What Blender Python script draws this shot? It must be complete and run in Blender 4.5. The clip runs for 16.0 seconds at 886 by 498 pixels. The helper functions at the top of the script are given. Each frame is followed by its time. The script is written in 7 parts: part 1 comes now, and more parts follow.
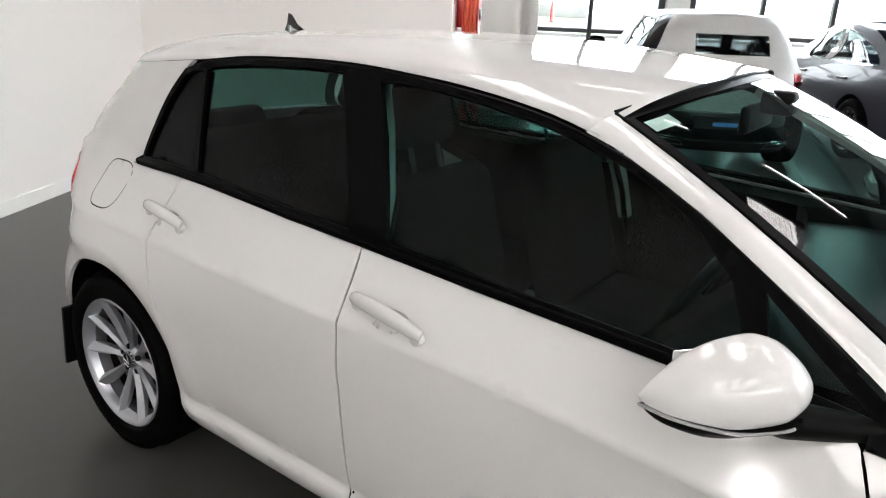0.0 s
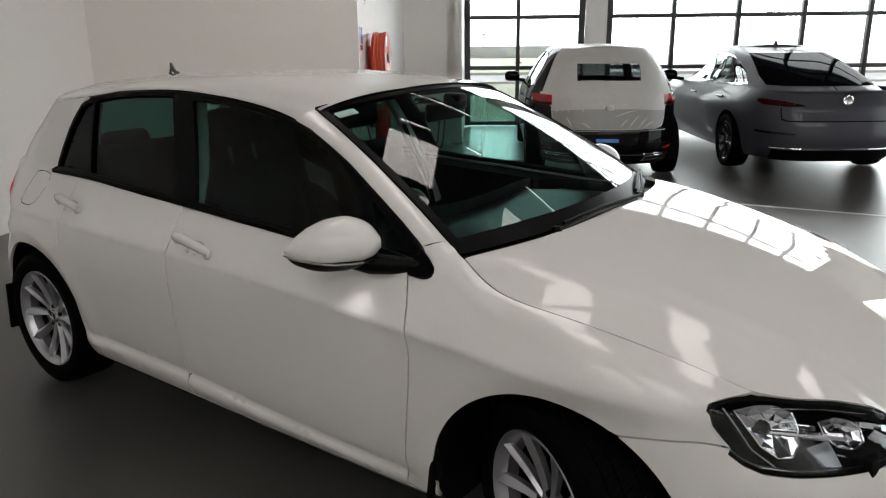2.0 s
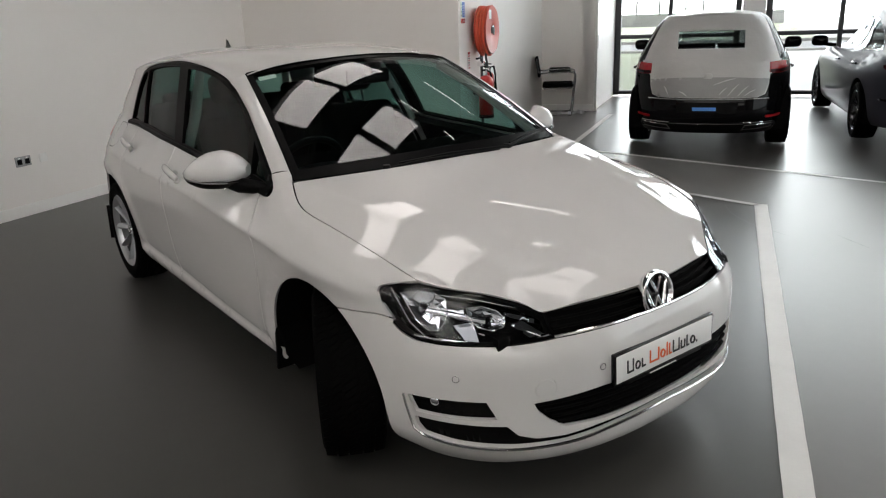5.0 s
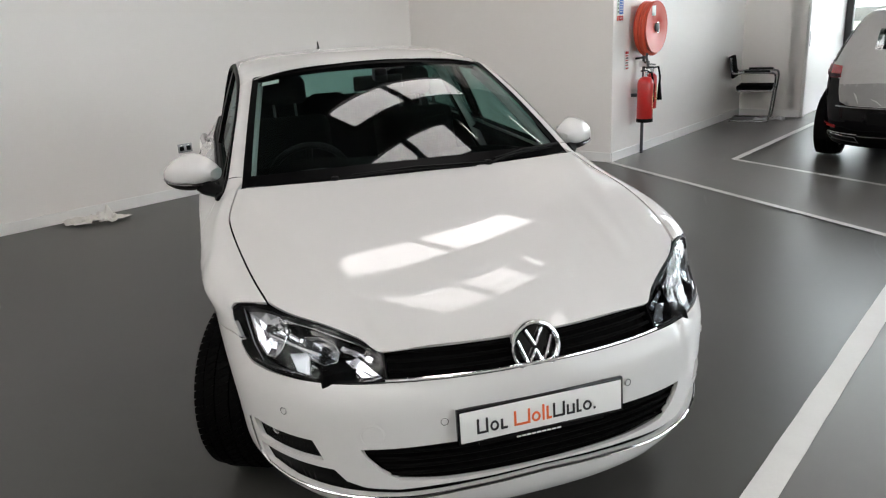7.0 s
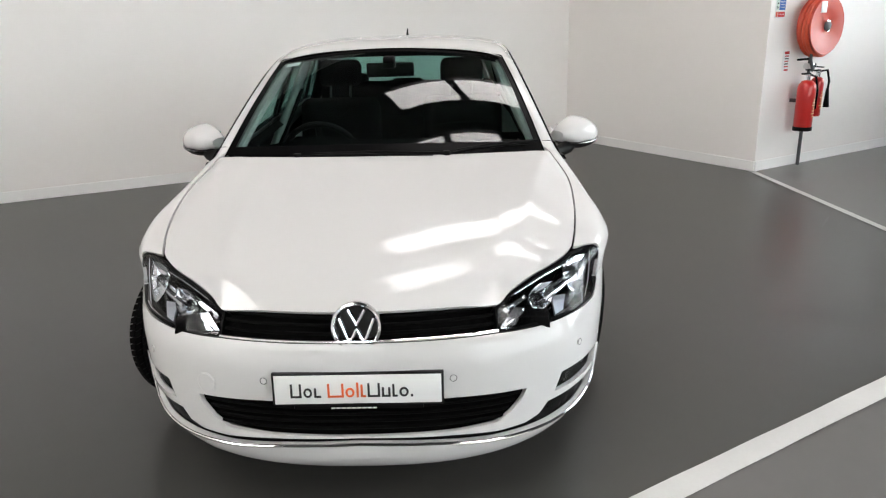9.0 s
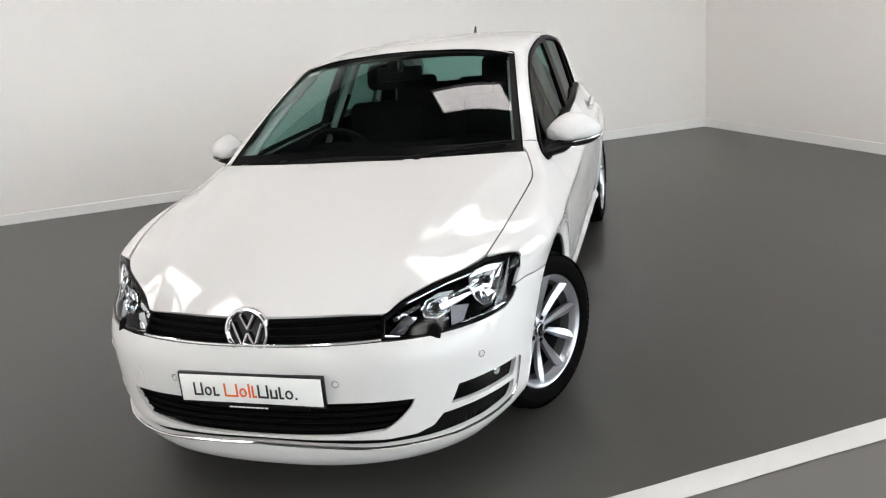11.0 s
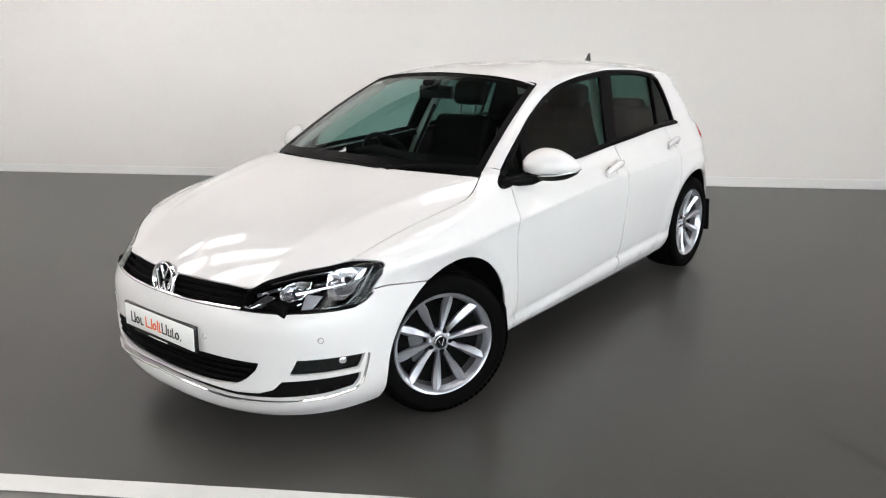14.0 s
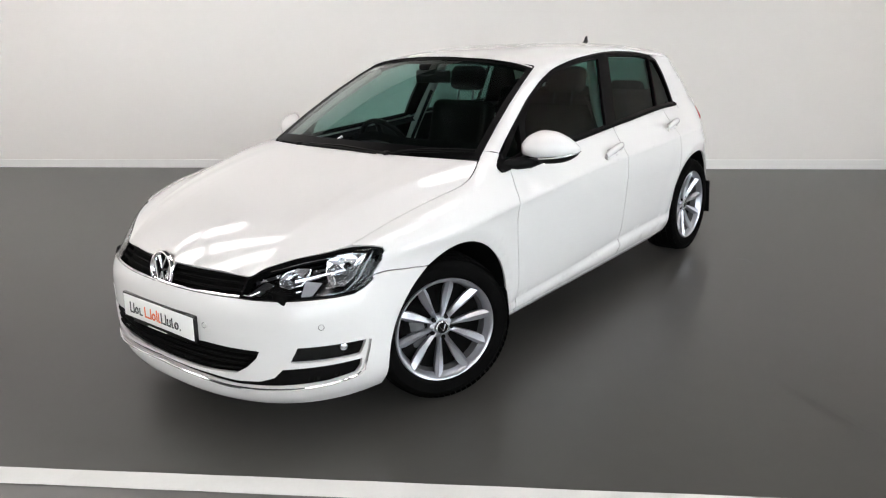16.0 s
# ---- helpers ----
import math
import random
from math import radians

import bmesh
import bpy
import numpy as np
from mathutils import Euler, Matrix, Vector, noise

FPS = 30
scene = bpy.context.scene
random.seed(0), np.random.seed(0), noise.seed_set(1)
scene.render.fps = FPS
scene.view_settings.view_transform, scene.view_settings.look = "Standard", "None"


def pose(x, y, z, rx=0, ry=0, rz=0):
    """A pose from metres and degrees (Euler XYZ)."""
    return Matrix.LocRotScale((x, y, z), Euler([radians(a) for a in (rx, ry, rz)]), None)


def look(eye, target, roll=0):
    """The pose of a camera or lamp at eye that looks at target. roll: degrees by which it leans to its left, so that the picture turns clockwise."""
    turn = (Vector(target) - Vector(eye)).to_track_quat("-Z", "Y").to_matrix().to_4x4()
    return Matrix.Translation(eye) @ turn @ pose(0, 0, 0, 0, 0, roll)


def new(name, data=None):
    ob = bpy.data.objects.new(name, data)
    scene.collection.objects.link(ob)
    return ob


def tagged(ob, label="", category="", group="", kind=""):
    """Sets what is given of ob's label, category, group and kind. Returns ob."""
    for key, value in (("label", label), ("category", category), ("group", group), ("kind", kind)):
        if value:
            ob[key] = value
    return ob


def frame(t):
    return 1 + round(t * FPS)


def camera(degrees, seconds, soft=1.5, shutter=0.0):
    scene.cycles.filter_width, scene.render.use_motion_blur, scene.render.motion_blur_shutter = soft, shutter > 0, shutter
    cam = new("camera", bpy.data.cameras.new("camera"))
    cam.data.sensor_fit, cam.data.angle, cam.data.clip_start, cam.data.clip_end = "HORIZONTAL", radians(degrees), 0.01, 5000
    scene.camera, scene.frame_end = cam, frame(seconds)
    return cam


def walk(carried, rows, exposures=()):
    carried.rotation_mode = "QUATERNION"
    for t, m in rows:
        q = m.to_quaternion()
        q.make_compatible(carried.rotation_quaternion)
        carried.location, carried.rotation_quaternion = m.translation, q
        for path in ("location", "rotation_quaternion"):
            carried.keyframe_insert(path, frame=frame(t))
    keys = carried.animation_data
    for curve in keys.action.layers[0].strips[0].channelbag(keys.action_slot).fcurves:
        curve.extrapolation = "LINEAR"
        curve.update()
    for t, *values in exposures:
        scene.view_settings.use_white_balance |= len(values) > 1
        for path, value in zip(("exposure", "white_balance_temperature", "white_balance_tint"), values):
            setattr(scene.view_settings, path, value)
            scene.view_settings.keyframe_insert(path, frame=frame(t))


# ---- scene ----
cam = camera(61.7, 16.0, soft=1.2)
EXPOSURES = [(0, 0.24, 6500, 13), (0.5, 0.05, 6500, 13), (1, -0.26, 6550, 12.5), (2, -0.78, 6750, 13), (3, -1.0, 6800, 13.5), (4, -0.76, 6700, 13), (6.5, -0.86, 6700, 13), (7, -0.38, 6530, 12), (8, -0.25, 6530, 12), (9, -0.06, 6530, 12), (9.5, -0.03, 6530, 12), (12, 0.03, 6540, 12.5), (14.5, 0.05, 6550, 13.5), (16, 0.04, 6550, 13.5)]
PATH = [
    (0.0, (0.9133, -2.0049, 1.5631), (-0.2069, -0.4852, 0.9031), 2.42),
    (0.5, (1.2129, -2.1429, 1.5285), (0.0896, -0.6133, 0.8971), 0.56),
    (1.0, (1.5048, -2.2748, 1.5583), (0.4005, -0.7289, 0.9334), 2.59),
    (1.5, (1.8348, -2.3395, 1.5485), (0.7266, -0.7817, 0.9607), 4.13),
    (2.0, (2.1264, -2.3843, 1.5683), (0.9964, -0.8285, 1.0185), -0.6),
    (2.5, (2.4215, -2.4514, 1.5778), (1.208, -0.9479, 1.0611), 2.83),
    (3.0, (2.6858, -2.3527, 1.5707), (1.3435, -0.9623, 1.0558), 2.89),
    (3.5, (2.9143, -2.24, 1.5811), (1.5173, -0.9449, 0.972), 0.41),
    (4.0, (3.2087, -2.2633, 1.5574), (1.8013, -0.9839, 0.9392), 2.07),
    (4.2, (3.3107, -2.2398, 1.5772), (1.8952, -0.9698, 0.9578), 0.59),
    (6.5, (3.8743, -1.0951, 1.5681), (2.1177, -0.3458, 0.9741), -3.11),
    (7.0, (3.9588, -0.8239, 1.5724), (2.1362, -0.2555, 0.9765), -2.96),
    (7.5, (3.9854, -0.5331, 1.5497), (2.1378, -0.0578, 0.9493), 1.32),
    (8.0, (4.0436, -0.2672, 1.5653), (2.165, 0.0407, 0.9523), -1.94),
    (8.5, (4.2128, 0.0279, 1.58), (2.3169, 0.0755, 0.9448), -0.03),
    (9.0, (4.2408, 0.3003, 1.5569), (2.3352, 0.2723, 0.9502), -1.33),
    (9.5, (4.2003, 0.6168, 1.5601), (2.2985, 0.5065, 0.9511), 1.02),
    (9.7, (4.2028, 0.7038, 1.556), (2.3034, 0.55, 0.9489), -1.11),
    (11.8, (3.9868, 1.7911, 1.5454), (2.2565, 0.9778, 0.9583), -1.7),
    (12.0, (3.9759, 1.9356, 1.5637), (2.2761, 1.0567, 0.9821), -0.57),
    (12.5, (3.9104, 2.1619, 1.5655), (2.2753, 1.1635, 0.9915), -1.84),
    (13.0, (3.7509, 2.3357, 1.5646), (2.1598, 1.2769, 0.9753), 1.89),
    (13.5, (3.659, 2.512, 1.5748), (2.1354, 1.359, 0.9839), -0.69),
    (14.0, (3.6579, 2.697, 1.5785), (2.1718, 1.4758, 1.0307), -0.93),
    (14.5, (3.6392, 2.7177, 1.5593), (2.1581, 1.4859, 1.0218), -2.05),
    (15.0, (3.6273, 2.7048, 1.5534), (2.1447, 1.4756, 1.0143), -2.52),
    (15.5, (3.6309, 2.6917, 1.5504), (2.1606, 1.4622, 0.9792), -2.67),
    (16.0, (3.6453, 2.6852, 1.5504), (2.1649, 1.4688, 0.9768), -1.95),
]
walk(cam, [(t, look(eye, target, roll)) for t, eye, target, roll in PATH], EXPOSURES)

# ---- world ----
world = bpy.data.worlds.new("world")
scene.world = world
world.use_nodes = True
wn = world.node_tree
sky = wn.nodes.new("ShaderNodeTexSky")
sky.sky_type, sky.sun_disc = "NISHITA", False
sky.sun_elevation, sky.sun_rotation = radians(28), radians(60)
sky.air_density, sky.dust_density, sky.ozone_density = 1.0, 4.0, 1.0
wn.links.new(sky.outputs[0], wn.nodes["Background"].inputs[0])
wn.nodes["Background"].inputs[1].default_value = 0.15
sun = new("sun", bpy.data.lights.new("sun", "SUN"))
sun.data.energy, sun.data.angle, sun.data.color = 0.8, radians(12), (1.0, 0.97, 0.92)
sun.matrix_world = look((0, 0, 30), (-9, 14, 0))

# ---- materials ----


def node_mat(name, base, rough=0.5, metal=0.0, coat=0.0, var=0.0, scale=4.0, bump=0.0, bump_scale=60.0, spec=0.5, emit=None, rough_var=0.0, per_object=0.0):
    """A principled material with stains at two scales, roughness variation and fine relief."""
    m = bpy.data.materials.new(name)
    m.use_nodes = True
    nt = m.node_tree
    b = nt.nodes["Principled BSDF"]
    b.inputs["Base Color"].default_value = (*base, 1)
    b.inputs["Roughness"].default_value = rough
    b.inputs["Metallic"].default_value = metal
    b.inputs["Coat Weight"].default_value = coat
    b.inputs["Coat Roughness"].default_value = 0.03
    b.inputs["Specular IOR Level"].default_value = spec
    if emit:
        b.inputs["Emission Color"].default_value = (*emit[0], 1)
        b.inputs["Emission Strength"].default_value = emit[1]
    tc = nt.nodes.new("ShaderNodeTexCoord")
    if var > 0 or rough_var > 0:
        big, fine = nt.nodes.new("ShaderNodeTexNoise"), nt.nodes.new("ShaderNodeTexNoise")
        big.inputs["Scale"].default_value, big.inputs["Detail"].default_value = scale, 6
        fine.inputs["Scale"].default_value, fine.inputs["Detail"].default_value = scale * 14, 4
        for n in (big, fine):
            nt.links.new(tc.outputs["Object"], n.inputs["Vector"])
        mid = nt.nodes.new("ShaderNodeMath")
        mid.operation = "MULTIPLY_ADD"
        nt.links.new(fine.outputs["Fac"], mid.inputs[0])
        mid.inputs[1].default_value = 0.35
        nt.links.new(big.outputs["Fac"], mid.inputs[2])
        ramp = nt.nodes.new("ShaderNodeMapRange")
        ramp.inputs["From Min"].default_value, ramp.inputs["From Max"].default_value = 0.1, 1.25
        ramp.inputs["To Min"].default_value, ramp.inputs["To Max"].default_value = 1 - var, 1 + var
        nt.links.new(mid.outputs[0], ramp.inputs["Value"])
        if var > 0:
            mul = nt.nodes.new("ShaderNodeMix")
            mul.data_type, mul.blend_type = "RGBA", "MULTIPLY"
            mul.inputs["Factor"].default_value = 1
            mul.inputs["A"].default_value = (*base, 1)
            nt.links.new(ramp.outputs[0], mul.inputs["B"])
            nt.links.new(mul.outputs["Result"], b.inputs["Base Color"])
        if rough_var > 0:
            rr = nt.nodes.new("ShaderNodeMapRange")
            rr.inputs["From Min"].default_value, rr.inputs["From Max"].default_value = 0.1, 1.25
            rr.inputs["To Min"].default_value, rr.inputs["To Max"].default_value = max(0, rough - rough_var), rough + rough_var
            nt.links.new(mid.outputs[0], rr.inputs["Value"])
            nt.links.new(rr.outputs[0], b.inputs["Roughness"])
    if bump > 0:
        bn, bu = nt.nodes.new("ShaderNodeTexNoise"), nt.nodes.new("ShaderNodeBump")
        bn.inputs["Scale"].default_value, bn.inputs["Detail"].default_value = bump_scale, 4
        nt.links.new(tc.outputs["Object"], bn.inputs["Vector"])
        bu.inputs["Strength"].default_value, bu.inputs["Distance"].default_value = bump, 0.01
        nt.links.new(bn.outputs["Fac"], bu.inputs["Height"])
        nt.links.new(bu.outputs[0], b.inputs["Normal"])
    return m


def glass_mat(name, tint, ior=1.5, rough=0.0, gain=1.3, edge=1.0):
    """Thin tinted pane: what lies behind shows through the tint, and the surface mirrors by Fresnel."""
    m = bpy.data.materials.new(name)
    m.use_nodes = True
    nt = m.node_tree
    nt.nodes.remove(nt.nodes["Principled BSDF"])
    tr, gl, mx, lw, pw, sc = (nt.nodes.new("ShaderNode" + k) for k in ("BsdfTransparent", "BsdfGlossy", "MixShader", "LayerWeight", "Math", "Math"))
    tr.inputs[0].default_value = (*tint, 1)
    gl.inputs["Roughness"].default_value = rough
    lw.inputs["Blend"].default_value = 0.5
    pw.operation, sc.operation = "POWER", "MULTIPLY_ADD"
    pw.inputs[1].default_value = 5.0
    f0 = ((ior - 1) / (ior + 1)) ** 2 * gain
    sc.inputs[1].default_value, sc.inputs[2].default_value = edge - f0, f0
    nt.links.new(lw.outputs["Facing"], pw.inputs[0])
    nt.links.new(pw.outputs[0], sc.inputs[0])
    nt.links.new(sc.outputs[0], mx.inputs[0])
    nt.links.new(tr.outputs[0], mx.inputs[1])
    nt.links.new(gl.outputs[0], mx.inputs[2])
    nt.links.new(mx.outputs[0], nt.nodes["Material Output"].inputs[0])
    return m


def glow_mat(name, color, strength):
    m = bpy.data.materials.new(name)
    m.use_nodes = True
    nt = m.node_tree
    nt.nodes.remove(nt.nodes["Principled BSDF"])
    e = nt.nodes.new("ShaderNodeEmission")
    e.inputs[0].default_value, e.inputs[1].default_value = (*color, 1), strength
    nt.links.new(e.outputs[0], nt.nodes["Material Output"].inputs[0])
    return m


M_WALL = node_mat("wall_paint", (0.86, 0.83, 0.80), 0.55, var=0.025, scale=0.7, bump=0.05, bump_scale=180)
M_TRIM = node_mat("gloss_white_trim", (0.88, 0.87, 0.85), 0.35, var=0.03, scale=3)
M_FLOOR = node_mat("grey_floor_paint", (0.047, 0.0468, 0.0425), 0.33, var=0.3, scale=0.7, rough_var=0.03)
M_AISLE = node_mat("pale_grey_floor_paint", (0.125, 0.122, 0.115), 0.36, var=0.2, scale=0.8, rough_var=0.04)
M_LINE = node_mat("white_line_paint", (0.62, 0.62, 0.6), 0.45, var=0.12, scale=5, bump=0.08, bump_scale=40)
M_CEIL = node_mat("roof_sheet", (0.085, 0.088, 0.095), 0.6, var=0.2, scale=1)
M_STEEL = node_mat("dark_steel", (0.05, 0.052, 0.055), 0.4, var=0.15, scale=4)
M_ROOFLIGHT = glow_mat("rooflight_daylight", (1.0, 0.965, 0.935), 8.6)
M_TUBE = glow_mat("lamp_tube", (1.0, 0.98, 0.94), 14.0)
M_PAINT = node_mat("white_car_paint", (0.62, 0.612, 0.603), 0.5, coat=1.0, spec=0.0, var=0.012, scale=2)
M_BLACK = node_mat("black_plastic", (0.003, 0.003, 0.0031), 0.45, spec=0.07, var=0.15, scale=30, bump=0.06, bump_scale=400)
M_GLOSSBLACK = node_mat("gloss_black", (0.004, 0.004, 0.0045), 0.12, spec=0.2, coat=0.5)
M_RUBBER = node_mat("tyre_rubber", (0.0025, 0.0025, 0.0025), 0.7, spec=0.025, var=0.25, scale=14, bump=0.15, bump_scale=120)
M_ALLOY = node_mat("silver_alloy", (0.44, 0.45, 0.48), 0.3, metal=0.85, coat=0.4, var=0.04, scale=18)
M_SATIN2 = node_mat("satin_black_rim", (0.0025, 0.0025, 0.0027), 0.35, spec=0.05)
M_LAMPBLACK = node_mat("lamp_housing_black", (0.003, 0.003, 0.0033), 0.2, spec=0.1, coat=0.08)
M_CHROME = node_mat("chrome", (0.82, 0.82, 0.83), 0.07, metal=1.0)
M_REFL = node_mat("lamp_reflector", (0.66, 0.66, 0.68), 0.12, metal=1.0)
M_DARK = node_mat("underbody_black", (0.003, 0.003, 0.003), 0.85, spec=0.05, var=0.2, scale=10)
M_WS = glass_mat("windscreen_glass", (0.70, 0.84, 0.81), gain=1.7)
M_SIDEGLASS = glass_mat("side_glass", (0.27, 0.46, 0.42), gain=0.3, edge=0.5)
M_REARGLASS = glass_mat("rear_side_glass", (0.10, 0.20, 0.18), gain=0.3, edge=0.5)
M_LENS = glass_mat("clear_lens", (0.9, 0.92, 0.94), ior=1.34, gain=1.0)
M_PANE = glass_mat("window_pane", (0.92, 0.96, 0.96))
M_RED = node_mat("red_lens", (0.5, 0.012, 0.01), 0.12, coat=1.0)
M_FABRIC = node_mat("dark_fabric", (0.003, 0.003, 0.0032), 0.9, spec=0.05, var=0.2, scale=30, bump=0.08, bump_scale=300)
M_GREYTRIM = node_mat("grey_headliner", (0.34, 0.34, 0.33), 0.8, var=0.05, scale=8)
M_PLATE = node_mat("plate_white", (0.8, 0.8, 0.78), 0.3, var=0.02, scale=9)
M_ORANGE = node_mat("plate_orange", (0.75, 0.13, 0.03), 0.4)
M_INK = node_mat("plate_black", (0.01, 0.01, 0.01), 0.4)

# ---- mesh helpers ----


def link_mesh(name, verts, faces, mat, parent=None, label="", smooth=True, normals=None, mats=None, fmats=None):
    me = bpy.data.meshes.new(name)
    me.from_pydata([tuple(v) for v in verts], [], faces)
    for m in mats or [mat]:
        me.materials.append(m)
    if fmats:
        me.polygons.foreach_set("material_index", fmats)
    me.polygons.foreach_set("use_smooth", [smooth] * len(me.polygons))
    me.validate()
    if normals is not None:
        me.normals_split_custom_set_from_vertices([tuple(n) for n in normals])
    ob = new(name, me)
    if parent:
        ob.parent = parent
    if label:
        ob["label"] = label
    return ob


def part(name, bm, mat, parent, label="", smooth=True, angle=40):
    """Links a bmesh as one mesh object under a thing or a part."""
    bmesh.ops.recalc_face_normals(bm, faces=bm.faces)
    me = bpy.data.meshes.new(name)
    bm.to_mesh(me)
    bm.free()
    me.materials.append(mat)
    me.polygons.foreach_set("use_smooth", [smooth] * len(me.polygons))
    if smooth:
        me.set_sharp_from_angle(angle=radians(angle))
    ob = new(name, me)
    if parent:
        ob.parent = parent
    if label:
        ob["label"] = label
    return ob


def thing(name, label, category, m=None, group="", kind=""):
    ob = new(name)
    ob.empty_display_size = 0.1
    if m is not None:
        ob.matrix_world = m
    return tagged(ob, label, category, group, kind)


def box_bm(bm, lo, hi, bevel=0.0, m=None, segs=2):
    """Adds a box to bm, with rounded edges."""
    c = [(a + b) / 2 for a, b in zip(lo, hi)]
    s = [abs(b - a) for a, b in zip(lo, hi)]
    mat = Matrix.Translation(c) @ Matrix.Diagonal((*s, 1))
    got = bmesh.ops.create_cube(bm, size=1, matrix=(m @ mat) if m is not None else mat)
    if bevel > 0:
        edges = list({e for v in got["verts"] for e in v.link_edges})
        bmesh.ops.bevel(bm, geom=edges, offset=bevel, segments=segs, affect="EDGES", profile=0.5)
    return bm


def box(lo, hi, bevel=0.0, m=None, segs=2):
    return box_bm(bmesh.new(), lo, hi, bevel, m, segs)


def lathe(profile, steps=48, m=None):
    """A body turned about the local y axis from (radius, y) pairs."""
    bm = bmesh.new()
    rings = []
    for i in range(steps):
        a = 2 * math.pi * i / steps
        rings.append([bm.verts.new((r * math.cos(a), y, r * math.sin(a))) for r, y in profile])
    for i in range(steps):
        p, q = rings[i], rings[(i + 1) % steps]
        for j in range(len(profile) - 1):
            bm.faces.new((p[j], q[j], q[j + 1], p[j + 1]))
    if m is not None:
        bm.transform(m)
    return bm


def tube(points, radius, sides=10, closed=False):
    """A round bar along points."""
    bm = bmesh.new()
    pts = [Vector(p) for p in points]
    n, rings = len(pts), []
    for i, p in enumerate(pts):
        d = (pts[(i + 1) % n] if closed or i < n - 1 else p) - (pts[i - 1] if closed or i > 0 else p)
        d.normalize()
        a = d.orthogonal() if i == 0 else (rings_a - d * rings_a.dot(d))
        a.normalize()
        rings_a = a
        b = d.cross(a)
        r = radius[i] if isinstance(radius, (list, tuple)) else radius
        rings.append([bm.verts.new(p + r * (a * math.cos(k * 2 * math.pi / sides) + b * math.sin(k * 2 * math.pi / sides))) for k in range(sides)])
    for i in range(n if closed else n - 1):
        p, q = rings[i], rings[(i + 1) % n]
        for k in range(sides):
            bm.faces.new((p[k], p[(k + 1) % sides], q[(k + 1) % sides], q[k]))
    if not closed:
        bm.faces.new(rings[0][::-1])
        bm.faces.new(rings[-1])
    return bm


def curve_pts(ctrl, n=24, closed=False):
    """Catmull-Rom through the control points."""
    c = [np.array(p, float) for p in ctrl]
    k = len(c)
    out = []
    spans = k if closed else k - 1
    for i in range(spans):
        p0 = c[i - 1] if (closed or i > 0) else 2 * c[0] - c[1]
        p1, p2 = c[i], c[(i + 1) % k]
        p3 = c[(i + 2) % k] if (closed or i + 2 < k) else 2 * c[-1] - c[-2]
        for t in np.linspace(0, 1, n, endpoint=False):
            out.append(0.5 * (2 * p1 + (p2 - p0) * t + (2 * p0 - 5 * p1 + 4 * p2 - p3) * t**2 + (3 * p1 - p0 - 3 * p2 + p3) * t**3))
    if not closed:
        out.append(c[-1])
    return out


def interp(table):
    """A smooth function through (x, y) pairs in rising x."""
    xs, ys = np.array([p[0] for p in table], float), np.array([p[1] for p in table], float)
    d = np.diff(ys) / np.diff(xs)
    m = np.r_[d[0], [0 if a * b <= 0 else 2 * a * b / (a + b) for a, b in zip(d[:-1], d[1:])], d[-1]]

    def f(x):
        x = min(max(x, xs[0]), xs[-1])
        i = min(max(int(np.searchsorted(xs, x)) - 1, 0), len(xs) - 2)
        h = xs[i + 1] - xs[i]
        t = (x - xs[i]) / h
        return float((1 + 2 * t) * (1 - t) ** 2 * ys[i] + t * (1 - t) ** 2 * h * m[i] + t * t * (3 - 2 * t) * ys[i + 1] + t * t * (t - 1) * h * m[i + 1])

    return f


def even(f, lo, hi, h):
    """The function f with the jumps in its bend evened out over h, its ends kept."""
    def ext(x):
        return 2 * f(lo) - f(2 * lo - x) if x < lo else 2 * f(hi) - f(2 * hi - x) if x > hi else f(x)

    ws_ = [(d, math.exp(-((d * 2) ** 2))) for d in np.linspace(-1, 1, 13)]
    tot = sum(w for _, w in ws_)
    xs = np.linspace(lo, hi, 600)
    ys = np.array([sum(w * ext(x + d * h) for d, w in ws_) / tot for x in xs])
    return lambda x: float(np.interp(x, xs, ys))


def densify(poly, step):
    out = []
    for i, p in enumerate(poly):
        q = poly[(i + 1) % len(poly)]
        p, q = np.array(p, float), np.array(q, float)
        n = max(1, int(np.ceil(np.linalg.norm(q - p) / step)))
        out += [p + (q - p) * k / n for k in range(n)]
    return out


def inset(poly, g):
    """The closed polygon moved inwards by g."""
    p = np.array(poly)
    area = 0.5 * np.sum(p[:, 0] * np.roll(p[:, 1], -1) - np.roll(p[:, 0], -1) * p[:, 1])
    a, b = p - np.roll(p, 1, 0), np.roll(p, -1, 0) - p
    na, nb = (np.stack([-v[:, 1], v[:, 0]], 1) / (np.linalg.norm(v, axis=1)[:, None] + 1e-9) for v in (a, b))
    n = na + nb
    n /= np.maximum(np.linalg.norm(n, axis=1)[:, None], 0.3)
    return p + n * g * (1 if area > 0 else -1)


def inside(poly, pts):
    x, y = pts[:, 0], pts[:, 1]
    hit = np.zeros(len(pts), bool)
    p = np.array(poly)
    for (x0, y0), (x1, y1) in zip(p, np.roll(p, -1, 0)):
        c = (y0 > y) != (y1 > y)
        hit ^= c & (x < (x1 - x0) * (y - y0) / (y1 - y0 + 1e-12) + x0)
    return hit


